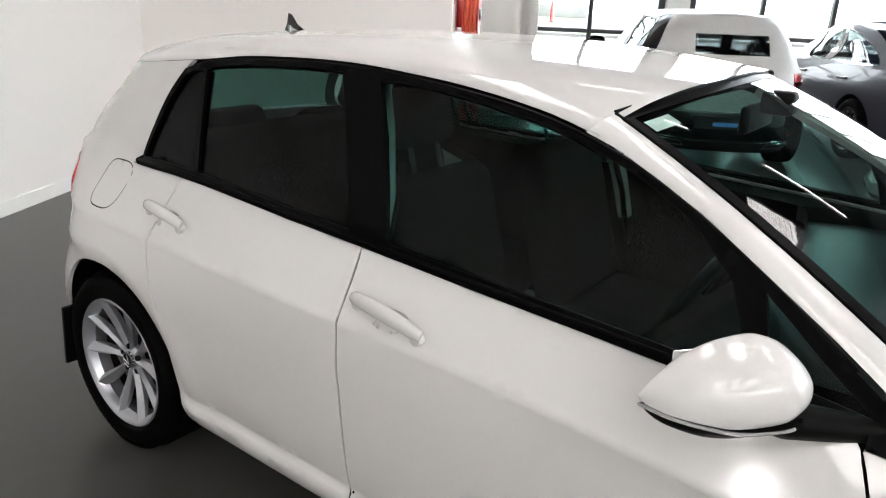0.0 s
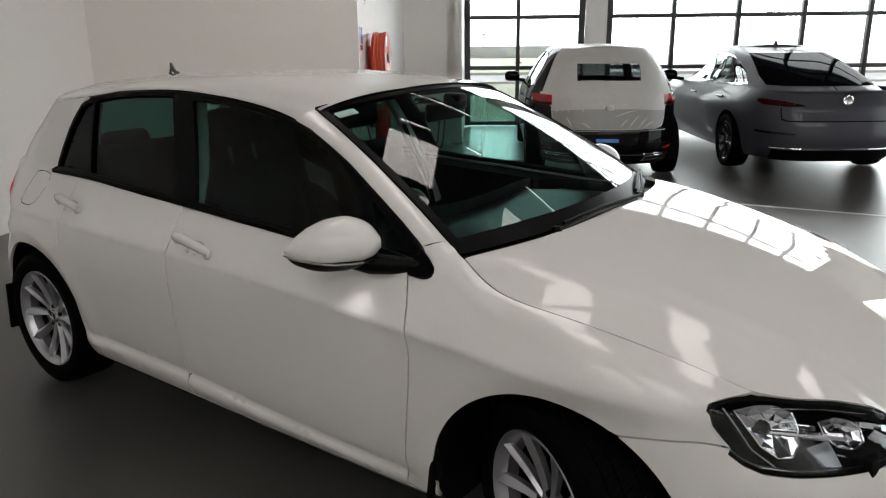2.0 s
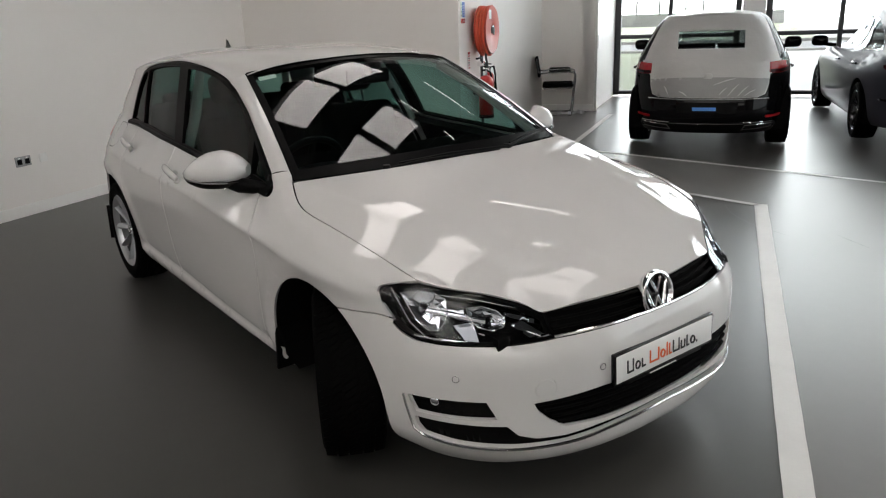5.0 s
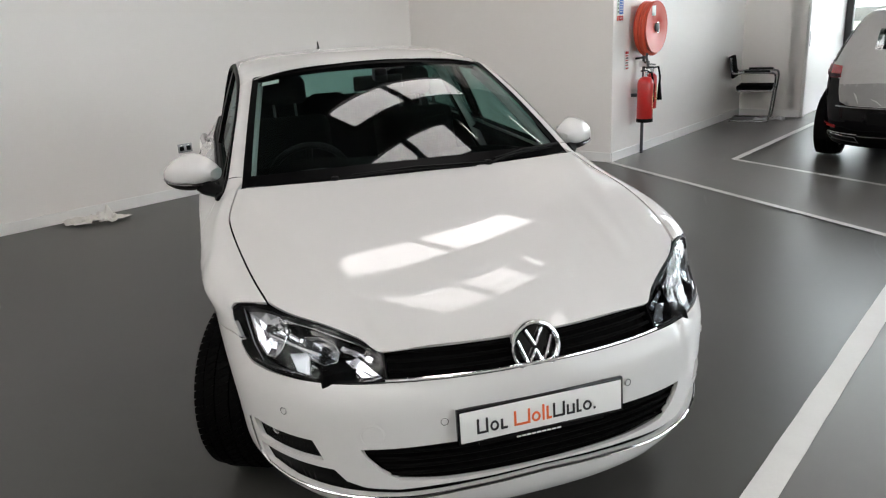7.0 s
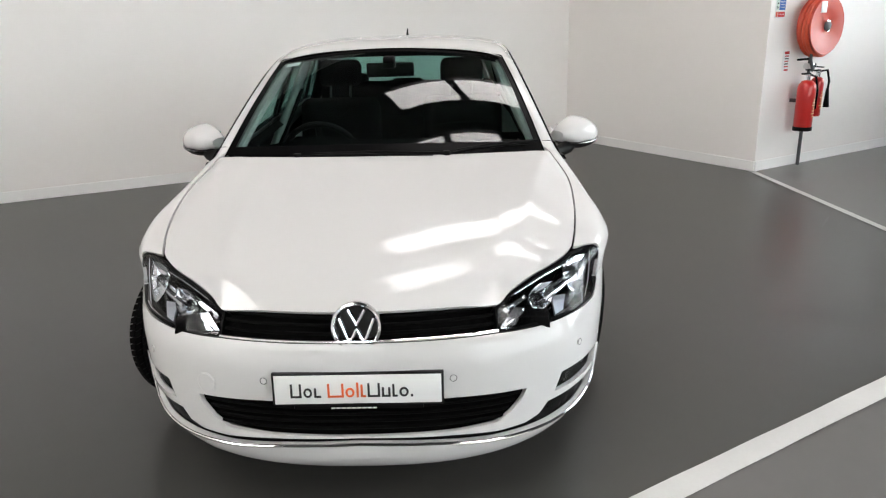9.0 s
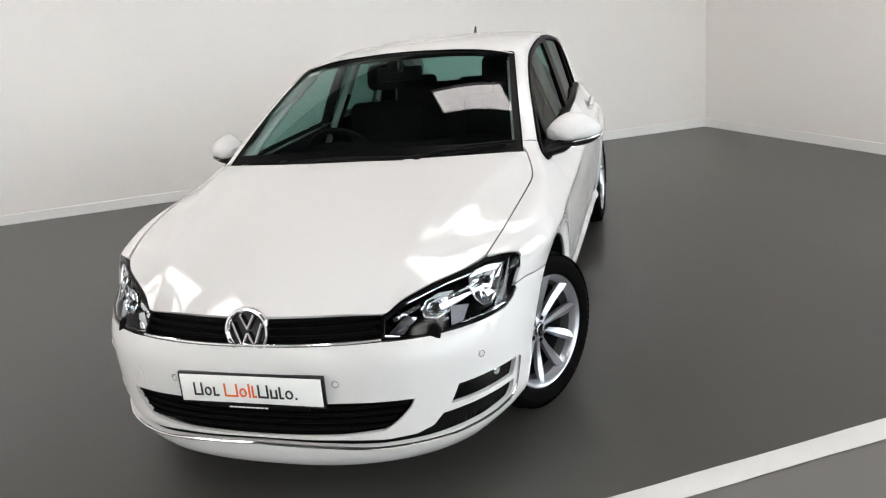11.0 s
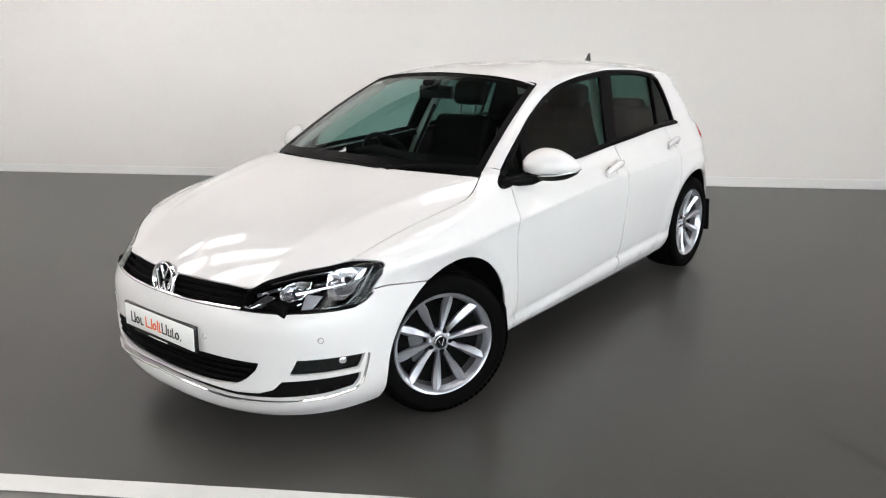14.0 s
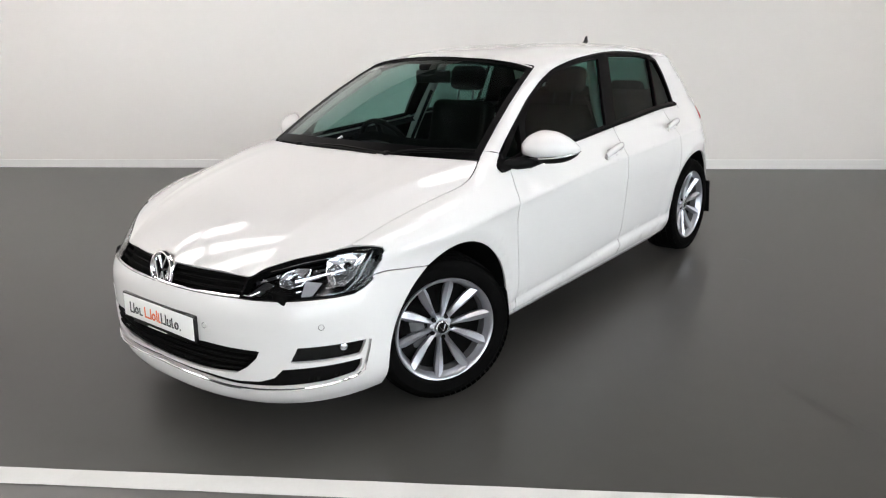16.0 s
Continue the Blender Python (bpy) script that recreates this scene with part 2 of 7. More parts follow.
def panel(name, surf, outline, mat, parent, holes=(), step=0.035, gap=0.0, depth=0.012, lift=0.0, flip=False, label="", rows=()):
    """A sheet cut out of a surface by its outline in the surface's own two coordinates, with edges turned in."""
    from mathutils.geometry import delaunay_2d_cdt

    loops = [inset(densify(outline, step * 0.6), gap)] + [inset(densify(h, step * 0.6), -gap) for h in holes]
    pts, edges = [], []
    for lp in loops:
        s = len(pts)
        pts += [Vector(p) for p in lp]
        edges += [(s + i, s + (i + 1) % len(lp)) for i in range(len(lp))]
    o = np.array(loops[0])
    lo, hi = o.min(0), o.max(0)
    gx, gy = np.meshgrid(np.arange(lo[0] + step / 2, hi[0], step), np.arange(lo[1] + step / 2, hi[1], step))
    grid = np.stack([gx.ravel(), gy.ravel()], 1)
    keep = inside(loops[0], grid)
    for h in loops[1:]:
        keep &= ~inside(h, grid)
    grid = grid[keep]
    allb = np.concatenate(loops)
    if len(grid):
        far = np.array([((allb - g) ** 2).sum(1).min() for g in grid]) > (step * 0.4) ** 2
        grid = grid[far]
    # rows of extra points along creases
    for row in rows:
        r = np.array(row, float)
        r = r[inside(loops[0], r)]
        if len(r):
            r = r[np.array([((allb - g) ** 2).sum(1).min() for g in r]) > 2.5e-5]
        if len(r) and len(grid):
            grid = grid[np.array([((r - g) ** 2).sum(1).min() for g in grid]) > (step * 0.35) ** 2]
        pts += [Vector(g) for g in r]
    pts += [Vector(g) for g in grid]
    v2, _, f2, *_ = delaunay_2d_cdt(pts, edges, [], 0, 1e-6)
    v2 = np.array([tuple(v) for v in v2])
    tri = np.array([tuple(f) for f in f2 if len(f) == 3])
    cen = v2[tri].mean(1)
    ok = inside(loops[0], cen)
    for h in loops[1:]:
        ok &= ~inside(h, cen)
    tri = tri[ok]
    e = 1e-3
    pos, nor = [], []
    for a, b in v2:
        p = surf(a, b)
        n = (surf(a + e, b) - surf(a - e, b)).cross(surf(a, b + e) - surf(a, b - e))
        n = n.normalized() if n.length > 1e-12 else Vector((0, 0, 1))
        if flip:
            n = -n
        pos.append(p + n * lift)
        nor.append(n)
    faces = [tuple(t[::-1]) if flip else tuple(t) for t in tri.tolist()]
    if depth > 0:
        count = {}
        for f in faces:
            for i in range(3):
                ed = (f[i], f[(i + 1) % 3])
                count[ed] = 1
        rim = {}
        for (i, j) in list(count):
            if (j, i) not in count:
                for k in (i, j):
                    if k not in rim:
                        rim[k] = (len(pos), len(pos) + 1)
                        pos += [pos[k].copy(), pos[k] - nor[k] * depth]
                        nor += [nor[k], nor[k]]
                faces.append((rim[j][0], rim[i][0], rim[i][1], rim[j][1]))
    used = sorted({k for f in faces for k in f})
    remap = {k: n for n, k in enumerate(used)}
    return link_mesh(name, [pos[k] for k in used], [tuple(remap[k] for k in f) for f in faces], mat, parent, label, True)


def patch(name, f, nu, nv, mat, parent, u0=0.0, u1=1.0, v0=0.0, v1=1.0, depth=0.0, label=""):
    """A sheet f(u, v), with edges turned in by depth."""
    vs, fs = [], []
    for i in range(nu + 1):
        for j in range(nv + 1):
            vs.append(Vector(f(u0 + (u1 - u0) * i / nu, v0 + (v1 - v0) * j / nv)))
    at = lambda i, j: i * (nv + 1) + j
    for i in range(nu):
        for j in range(nv):
            fs.append((at(i, j), at(i + 1, j), at(i + 1, j + 1), at(i, j + 1)))
    if depth:
        nrm = {}
        rim = [at(i, 0) for i in range(nu + 1)] + [at(nu, j) for j in range(1, nv + 1)] + [at(i, nv) for i in range(nu - 1, -1, -1)] + [at(0, j) for j in range(nv - 1, 0, -1)]
        low = {}
        for k in rim:
            i, j = divmod(k, nv + 1)
            a = vs[at(min(i + 1, nu), j)] - vs[at(max(i - 1, 0), j)]
            b = vs[at(i, min(j + 1, nv))] - vs[at(i, max(j - 1, 0))]
            n = a.cross(b).normalized()
            low[k] = (len(vs), len(vs) + 1)
            vs += [vs[k].copy(), vs[k] - n * depth]
        for p, q in zip(rim, rim[1:] + rim[:1]):
            fs.append((low[p][0], low[p][1], low[q][1], low[q][0]))
    return link_mesh(name, vs, fs, mat, parent, label)


# ---- the hall ----
CA, SA = math.cos(radians(32.2)), math.sin(radians(32.2))


def hall(u, v, z=0.0):
    """From the hall's own axes, which stand askew to the parked car."""
    return Vector((u * CA - v * SA, u * SA + v * CA, z))


HALL = Matrix.Rotation(radians(32.2), 4, "Z")


def wall(name, a, b, z0, z1, thick=0.2, mat=None, label="", m=HALL, kind="structure", bevel=0.004):
    """A wall from a to b, whose face is on the left as one goes from a to b."""
    a, b = Vector((*a, 0)), Vector((*b, 0))
    d = (b - a).normalized()
    turn = Matrix.Translation(m @ a) @ Matrix.Rotation(math.atan2((m.to_3x3() @ d).y, (m.to_3x3() @ d).x), 4, "Z")
    ob = part(name, box((0, -thick, z0), ((b - a).length, 0, z1), bevel), mat or M_WALL, None, smooth=False)
    ob.matrix_world = turn
    return tagged(ob, label, "wall" if "wall" in name else "skirting board", kind=kind)


floor = part("floor", box((-8, -12, -0.2), (12, 11.05, 0)), M_FLOOR, None, smooth=False)
floor.matrix_world = HALL
tagged(floor, "glossy grey painted concrete showroom floor with scuffs", "floor", kind="structure")
H = 5.12
C1, C2, C3, C4, C5 = (-3.467, 4.26), (-0.78, 4.36), (-0.78, 8.3), (0.05, 8.3), (0.05, 10.45)
S0 = (-4.31, -7.2)
wall("wall_west", (C1[0] + 0.011, C1[1] + 0.15), S0, 0, H, label="smooth off-white painted showroom wall")
wall("wall_north", C2, (C1[0] - 0.15, C1[1] - 0.0056), 0, H, label="off-white painted wall beside the fire point")
wall("wall_hose", (C3[0], C3[1] + 0.15), C2, 0, H, label="white painted wall with the fire hose")
wall("wall_chair", C4, (C3[0] - 0.15, C3[1]), 0, H, label="off-white painted wall behind the office chair")
wall("wall_return", C5, C4, 0, H, mat=M_TRIM, label="white painted return beside the tall windows")
wall("wall_south", S0, (-1.55, -7.2), 0, H, label="off-white painted end wall of the hall")
# this unseen end wall is split to leave an opening for added fill light
wall("wall_south_low", (-1.55, -7.2), (10.4, -7.2), 0, 3.16, label="off-white painted wall under the added clerestory")
wall("wall_south_lintel", (-1.55, -7.18), (10.4, -7.18), 4.92, H, label="off-white wall over the added clerestory")
wall("wall_south_end", (10.4, -7.2), (11, -7.2), 0, H, label="off-white painted corner of the hall")
wall("wall_east_south", (11, -7.2), (11, -1.55), 0, H, label="off-white painted far side wall")
wall("wall_east_lintel", (11.02, -1.55), (11.02, 10.45), 4.92, H, label="off-white wall over the side glazing")
for a, b in ((C1, S0), (C2, C1), (C3, C2), (C4, C3), (S0, (-1.55, -7.2)), ((-1.55, -7.2), (10.4, -7.2))):
    av, bv = Vector(a), Vector(b)
    d = (bv - av).normalized()
    n = Vector((-d.y, d.x))
    sk = wall("baseboard", tuple(av + n * 0.014 - d * 0), tuple(bv + n * 0.014), 0, 0.1, 0.0138, M_TRIM, "white painted skirting board along the wall", bevel=0.003)

# window wall
WIN_Z = [0.06, 1.03, 1.885, 2.74, 3.595, 4.45, 4.88]
BAYS = [(0.1, 2.08, [0.986]), (2.56, 9.1, [3.647, 4.735, 5.825, 6.915, 8.005])]


def window_unit(name, u0, u1, posts, v=10.45, zs=WIN_Z, label="tall dark-framed steel window with clear panes", m=HALL):
    w = thing(name, label, "window", kind="structure")
    w.matrix_world = m
    us = [u0] + posts + [u1]
    for k, u in enumerate(us):
        wd = 0.05 if k in (0, len(us) - 1) else 0.035
        part("mullion", box((u - wd, v - 0.06, zs[0] - 0.04), (u + wd, v + 0.06, zs[-1]), 0.006), M_STEEL, w)
    for z in zs:
        for a, b in zip(us[:-1], us[1:]):
            part("transom", box((a + 0.036, v - 0.05, z - 0.035), (b - 0.036, v + 0.05, z + 0.035), 0.006), M_STEEL, w)
    for z0, z1 in zip(zs[:-1], zs[1:]):
        for a, b in zip(us[:-1], us[1:]):
            p = part("pane", box((a + 0.03, v - 0.006, z0 + 0.03), (b - 0.03, v + 0.006, z1 - 0.03)), M_PANE, w, smooth=False)
            p.visible_shadow = False
    return w


for n, (u0, u1, posts) in enumerate(BAYS):
    window_unit(f"window_{n + 1}", u0, u1, posts)
# clerestory is added out of view to light the car's sides from the south
window_unit("window_3", -1.5, 10.35, [0.5, 2.5, 4.5, 6.5, 8.5], -7.3, [3.2, 4.04, 4.88], "added unseen clerestory band in the end wall for fill light")
window_unit("window_4", -1.5, 10.4, [0.0, 1.5, 3.0, 4.5, 6.0, 7.5, 9.0], 0.0, WIN_Z, "tall dark-framed glazing along the far side of the hall", HALL @ Matrix.Translation((11.1, 0, 0)) @ Matrix.Rotation(radians(90), 4, "Z"))
wall("wall_pillar", (2.50, 10.31), (2.14, 10.31), 0, H, 0.3, M_TRIM, "white boxed column between the windows")
wall("wall_windows", (11, 10.4), (9.15, 10.4), 0, H, 0.2, label="off-white wall beside the windows")
wall("wall_lintel", (9.15, 10.38), (0.05, 10.38), 4.92, H, 0.2, label="off-white wall over the windows")

# ceiling with rooflights, and batten lamps under it
H_ROOF = 5.0
LU = 0.42
STRIPS = [(-0.85, 0.3, 3.9, (1.9,)), (0.95, -0.5, 1.98, (0.74,)), (3.2, -0.5, 1.45, (0.74,)), (6.25, -0.5, 1.45, (0.74,)), (7.95, -0.5, 1.45, ()), (-2.1, -6.6, -4.2, (-5.4,)), (-0.5, -6.4, -3.4, (-4.9,)), (1.1, -6.2, -3.2, (-4.7,)), (2.85, -6.2, -3.2, (-4.7,))]


def ceiling():
    """A dark roof deck with openings for the rooflights, and purlins, in one mesh."""
    bm = bmesh.new()
    us = sorted({-5.0, 11.2, *[s[0] - LU for s in STRIPS], *[s[0] + LU for s in STRIPS]})
    vs = sorted({-7.6, 10.75, *[s[1] for s in STRIPS], *[s[2] for s in STRIPS]})
    for a, b in zip(us[:-1], us[1:]):
        for c, d in zip(vs[:-1], vs[1:]):
            mu, mv = (a + b) / 2, (c + d) / 2
            if any(abs(mu - s[0]) < LU and s[1] < mv < s[2] for s in STRIPS):
                continue
            box_bm(bm, (a, c, H_ROOF), (b, d, H_ROOF + 0.12))
    ob = part("ceiling", bm, M_CEIL, None, smooth=False)
    ob.matrix_world = HALL
    return tagged(ob, "dark metal roof deck with rooflight openings and purlins", "ceiling", kind="structure")


ceiling()
for u in (-3.0, -1.2, 0.2, 0.45, 1.85, 2.15, 3.55, 3.85, 5.3, 7.1, 8.8, 10.6):
    pu = part("roof_beam", box((u - 0.05, -7.2, H_ROOF - 0.2), (u + 0.05, 10.3, H_ROOF - 0.002), 0.004), M_STEEL, None, smooth=False)
    pu.matrix_world = HALL
    tagged(pu, "dark steel purlin under the roof deck", "beam", kind="structure")
M_ROOFBAR = node_mat("rooflight_bar", (0.75, 0.75, 0.75), 0.5, var=0.1, scale=4)
for u, v0, v1, bars in STRIPS:
    rl = thing("rooflight", "translucent ribbed rooflight sheet letting daylight in", "rooflight", group="rooflights", m=HALL @ Matrix.Translation((u, 0, H_ROOF + 0.06)))
    part("sheet", box((-LU + 0.002, v0 + 0.002, 0.0), (LU - 0.002, v1 - 0.002, 0.02)), M_ROOFLIGHT, rl, smooth=False)
    for v in bars:
        part("bar", box((-LU, v - 0.09, -0.06), (LU, v + 0.09, -0.002), 0.004), M_CEIL, rl)
    for k in range(9):
        x = -LU + 2 * LU * (k + 1) / 10
        part("rib", box((x - 0.004, v0, -0.010), (x + 0.004, v1, -0.001)), M_ROOFBAR, rl, smooth=False)
for u0, u1, v in ((0.6, 1.1, 2.25), (1.72, 2.02, 2.25), (0.3, 1.7, 4.35), (2.4, 3.8, -1.9), (3.0, 4.4, 2.25)):
    bl = thing("batten_lamp", "slim white fluorescent batten lamp under the roof", "lamp", group="batten lamps", m=HALL @ Matrix.Translation((u0, v, H_ROOF - 0.32)))
    part("tube", tube([(0.02, 0, 0), (u1 - u0 - 0.02, 0, 0)], 0.018, 10), M_TUBE, bl)
    part("body", box((0, -0.03, 0.02), (u1 - u0, 0.03, 0.08), 0.006), M_TRIM, bl)
    for x in (0.1, u1 - u0 - 0.1):
        part("hanger", box((x - 0.006, -0.006, 0.08), (x + 0.006, 0.006, 0.33)), M_STEEL, bl, smooth=False)

# paler aisle between the bays
bm = bmesh.new()
bm.faces.new([bm.verts.new((x, y, 0.003)) for x, y in ((-2.98, 3.26), (0.50, 3.53), (2.866, -0.194), (5.21, -3.92), (8.0, -2.1), (8.0, 6.1), (-2.41, 4.40), (-3.9, 6.9), (-5.0, 6.5))])
bmesh.ops.triangulate(bm, faces=bm.faces)
tagged(part("floor_aisle", bm, M_AISLE, None, smooth=False), "paler grey painted aisle between the parking bays", "floor", kind="structure")

# painted floor lines


def floor_line(a, b, w, label="worn white painted bay line on the floor"):
    a, b = Vector((*a, 0)), Vector((*b, 0))
    d = (b - a).normalized()
    s = Vector((-d.y, d.x, 0)) * w / 2
    bm = bmesh.new()
    n = max(2, int((b - a).length / 0.12))
    rng = random.Random(len(bpy.data.objects))
    rows = []
    for i in range(n + 1):
        p = a + (b - a) * i / n
        j = 1 + rng.uniform(-0.03, 0.03)
        rows.append((bm.verts.new((p + s * j) + Vector((0, 0, 0.007))), bm.verts.new((p - s * j) + Vector((0, 0, 0.007)))))
    for p, q in zip(rows[:-1], rows[1:]):
        bm.faces.new((p[0], p[1], q[1], q[0]))
    ob = part("floor_line", bm, M_LINE, None, smooth=False)
    return tagged(ob, label, "floor marking", kind="structure")


floor_line((0.505, 3.55), (2.866, -0.194), 0.1)
floor_line((2.866, -0.194), (5.21, -3.92), 0.1)
floor_line((-2.98, 3.25), (0.50, 3.515), 0.06)
floor_line((-2.41, 4.40), (-3.9, 6.9), 0.07)
floor_line((-2.41, 4.40), (1.7, 5.1), 0.06)

# outside
bd = part("backdrop", box((-60, 70, -3), (80, 70.2, 45)), glow_mat("overcast_sky", (0.96, 0.975, 1.0), 16.5), None, smooth=False)
bd.matrix_world = HALL
# glowing sheet added behind the south opening as fill light
bs = part("backdrop", box((-60, -60.2, -3), (80, -60, 45)), glow_mat("south_fill_glow", (1.0, 0.935, 0.88), 7.0), None, smooth=False)
bs.matrix_world = HALL
be = part("backdrop", box((70, -60, -3), (70.2, 70, 45)), glow_mat("overcast_sky_east", (0.96, 0.975, 1.0), 7.0), None, smooth=False)
be.matrix_world = HALL
tagged(be, "bright overcast sky beyond the side glazing", "sky", kind="structure")
tagged(bs, "glowing fill sheet beyond the added clerestory", "sky", kind="structure")
tagged(bd, "bright overcast sky beyond the windows", "sky", kind="structure")
ground = part("ground", box((-400, -400, -0.5), (400, 400, -0.3)), node_mat("outdoor_ground", (0.16, 0.17, 0.13), 0.9, var=0.3, scale=0.05), None, smooth=False)
tagged(ground, "grass and tarmac outside the showroom", "ground", kind="structure")


# ---- the white hatchback: its surfaces ----
XF, XR = 1.347, -1.285  # axles
ARCH_R, HUB_Z = 0.377, 0.317
half_w = interp([(0.16, 0.75), (0.20, 0.79), (0.25, 0.832), (0.32, 0.856), (0.40, 0.864), (0.52, 0.873), (0.64, 0.881), (0.72, 0.887), (0.78, 0.882), (0.83, 0.858), (0.88, 0.826), (0.94, 0.786), (1.02, 0.746), (1.1, 0.716)])
half_w = even(half_w, 0.16, 1.1, 0.05)
nose_x = interp([(0.14, 2.126), (0.16, 2.161), (0.19, 2.196), (0.22, 2.213), (0.27, 2.221), (0.33, 2.216), (0.45, 2.207), (0.52, 2.205), (0.58, 2.192), (0.62, 2.173), (0.66, 2.154), (0.7, 2.130), (0.74, 2.095), (0.77, 2.040), (0.8, 1.950)])
nose_p = interp([(0.16, 2.5), (0.45, 2.6), (0.55, 2.5), (0.60, 2.25), (0.68, 1.75), (0.76, 1.4), (0.82, 1.3)])
tail_x = interp([(0.16, -1.93), (0.25, -1.98), (0.40, -2.02), (0.58, -2.005), (0.75, -1.97), (0.84, -1.955), (0.9, -1.925), (0.96, -1.905), (1.02, -1.862), (1.08, -1.815), (1.14, -1.772), (1.2, -1.732), (1.26, -1.688), (1.31, -1.635), (1.36, -1.595), (1.44, -1.54)])
crease_z = interp([(-1.9, 0.838), (-0.8, 0.826), (0.12, 0.816), (0.66, 0.79), (0.92, 0.777), (1.2, 0.76), (1.5, 0.742)])
belt_z = interp([(-1.9, 1.02), (-1.3, 1.008), (-1.0, 1.012), (-0.6, 1.003), (-0.25, 0.99), (0.04, 0.976), (0.345, 0.963), (0.7, 0.946), (0.9, 0.936), (1.4, 0.90)])
sill_z = interp([(-1.0, 0.338), (-0.2, 0.332), (0.18, 0.310), (0.48, 0.297), (0.9, 0.285)])  # fold over the sill
NOSE_Q = 3.0
tail_p = interp([(0.16, 3.0), (0.45, 3.0), (0.55, 2.8), (0.65, 2.4), (0.72, 2.15), (0.78, 2.15), (0.84, 2.4), (0.9, 3.1), (0.96, 3.5), (1.02, 4.1), (1.08, 4.0), (1.14, 3.6), (1.2, 3.0), (1.26, 2.6), (1.31, 2.35), (1.36, 1.9)])


def bump1(t):
    return math.exp(-t * t)


def side_w(x, z):
    """Half width of the body side before the ends close in."""
    zb = belt_z(x)
    w = half_w(min(z, zb))
    k = z - crease_z(x)
    fade = min(1.0, max(0.0, (1.62 - x) / 0.5))
    w += fade * (0.015 * math.exp(-max(k, 0.0) / 0.10) * (1.0 if k >= 0 else math.exp(k / 0.028)) - 0.003 * bump1((k + 0.06) / 0.05) * (k < 0))
    if -1.0 < x < 1.1:
        g = min(1, (1.1 - x) / 0.25, (x + 1.0) / 0.15)
        h = z - sill_z(x)
        w -= 0.022 * g * (math.exp(-h / 0.075) if h > 0 else max(0.0, 1 + h / 0.028))
    for xa in (XF, XR):
        d = math.hypot(x - xa, z - HUB_Z)
        g = min(1.0, max(0.0, (z - 0.2) / 0.1))
        w += g * (0.010 * bump1((d - ARCH_R - 0.05) / 0.055) - 0.007 * min(1.0, max(0.0, 1 - (d - ARCH_R) / 0.048)))
    w += 0.004 - 0.014 * ((x + 0.1) / 1.4) ** 2 * (1 if x < 0 else 0.4)
    w -= 0.05 * max(0.0, -0.5 - x) * min(1.0, max(0.0, (z - 0.72) / 0.25))
    if z > zb:
        s = (z - zb) / (1.39 - zb)
        top = 0.602 - 0.02 * max(0, -0.2 - x) - 0.03 * max(0, x)
        b = w - 0.016 - 0.01 * max(0, -0.5 - x)
        w = b + (top - b) * (0.78 * s + 0.22 * s * s)
    return w


def side_y(x, z):
    w = side_w(min(max(x, XR), XF), z) if not (XR < x < XF) else side_w(x, z)
    if x > XF:
        a = min(1.0, (x - XF) / max(0.05, nose_x(z) - XF))
        w *= max(0.0, 1 - a**NOSE_Q) ** (1 / nose_p(z))
    elif x < XR:
        a = min(1.0, (XR - x) / (XR - tail_x(z)))
        w *= max(0.0, 1 - a ** tail_p(z)) ** (1 / tail_p(z))
    return w


def side_surf(sgn):
    return lambda x, z: Vector((x, sgn * side_y(x, z), z))


def nose(phi, z):
    """The front end: phi runs across from one side (-pi/2) to the other, z up."""
    s, c = math.sin(phi), math.cos(phi)
    w = side_w(XF, z)
    y = math.copysign(w * abs(s) ** (2 / nose_p(z)), s)
    return Vector((XF + (nose_x(z) - XF) * max(c, 0) ** (2 / NOSE_Q), y, z))


def phi_y(y, z):
    return math.copysign(math.asin(min(1, (abs(y) / side_w(XF, z)) ** (nose_p(z) / 2))), y)


def phi_x(x, z, sgn=1):
    return sgn * math.acos(min(1, max(0, (x - XF) / (nose_x(z) - XF))) ** (NOSE_Q / 2))


def tail(phi, z):
    s, c = math.sin(phi), math.cos(phi)
    y = math.copysign(side_w(XR, z) * abs(s) ** (2 / tail_p(z)), s)
    return Vector((XR + (tail_x(z) - XR) * max(c, 0) ** (2 / tail_p(z)), y, z))


def tail_phi_x(x, z, sgn=1):
    return sgn * math.acos(min(1, max(0, (XR - x) / (XR - tail_x(z)))) ** (tail_p(z) / 2))


# bonnet: centre line, outer edge
edge_y = interp([(1.0, 0.733), (1.06, 0.757), (1.13, 0.776), (1.19, 0.784), (1.35, 0.778), (1.57, 0.758), (1.7, 0.738), (1.79, 0.716)])
edge_y = even(edge_y, 1.0, 1.79, 0.12)
edge_z = interp([(1.0, 0.968), (1.06, 0.935), (1.13, 0.909), (1.19, 0.898), (1.35, 0.879), (1.57, 0.840), (1.7, 0.806), (1.79, 0.776)])
edge_z = even(edge_z, 1.0, 1.79, 0.12)

# window outline, door seams in side view (x, z)
door_x = interp([(0.2, 0.848), (0.314, 0.866), (0.44, 0.884), (0.54, 0.897), (0.62, 0.907), (0.70, 0.914), (0.76, 0.911), (0.81, 0.902), (0.84, 0.892), (0.875, 0.876), (0.9, 0.864), (0.91, 0.858)])
DLO_TOP = [(0.922, 0.936), (0.906, 0.956), (0.853, 0.991), (0.701, 1.085), (0.518, 1.188), (0.331, 1.270), (0.118, 1.324), (-0.16, 1.356), (-0.45, 1.368), (-0.8, 1.354), (-1.02, 1.328)]
DLO_REAR = [(-1.115, 1.298), (-1.18, 1.215), (-1.235, 1.11), (-1.265, 1.045), (-1.28, 1.004)]


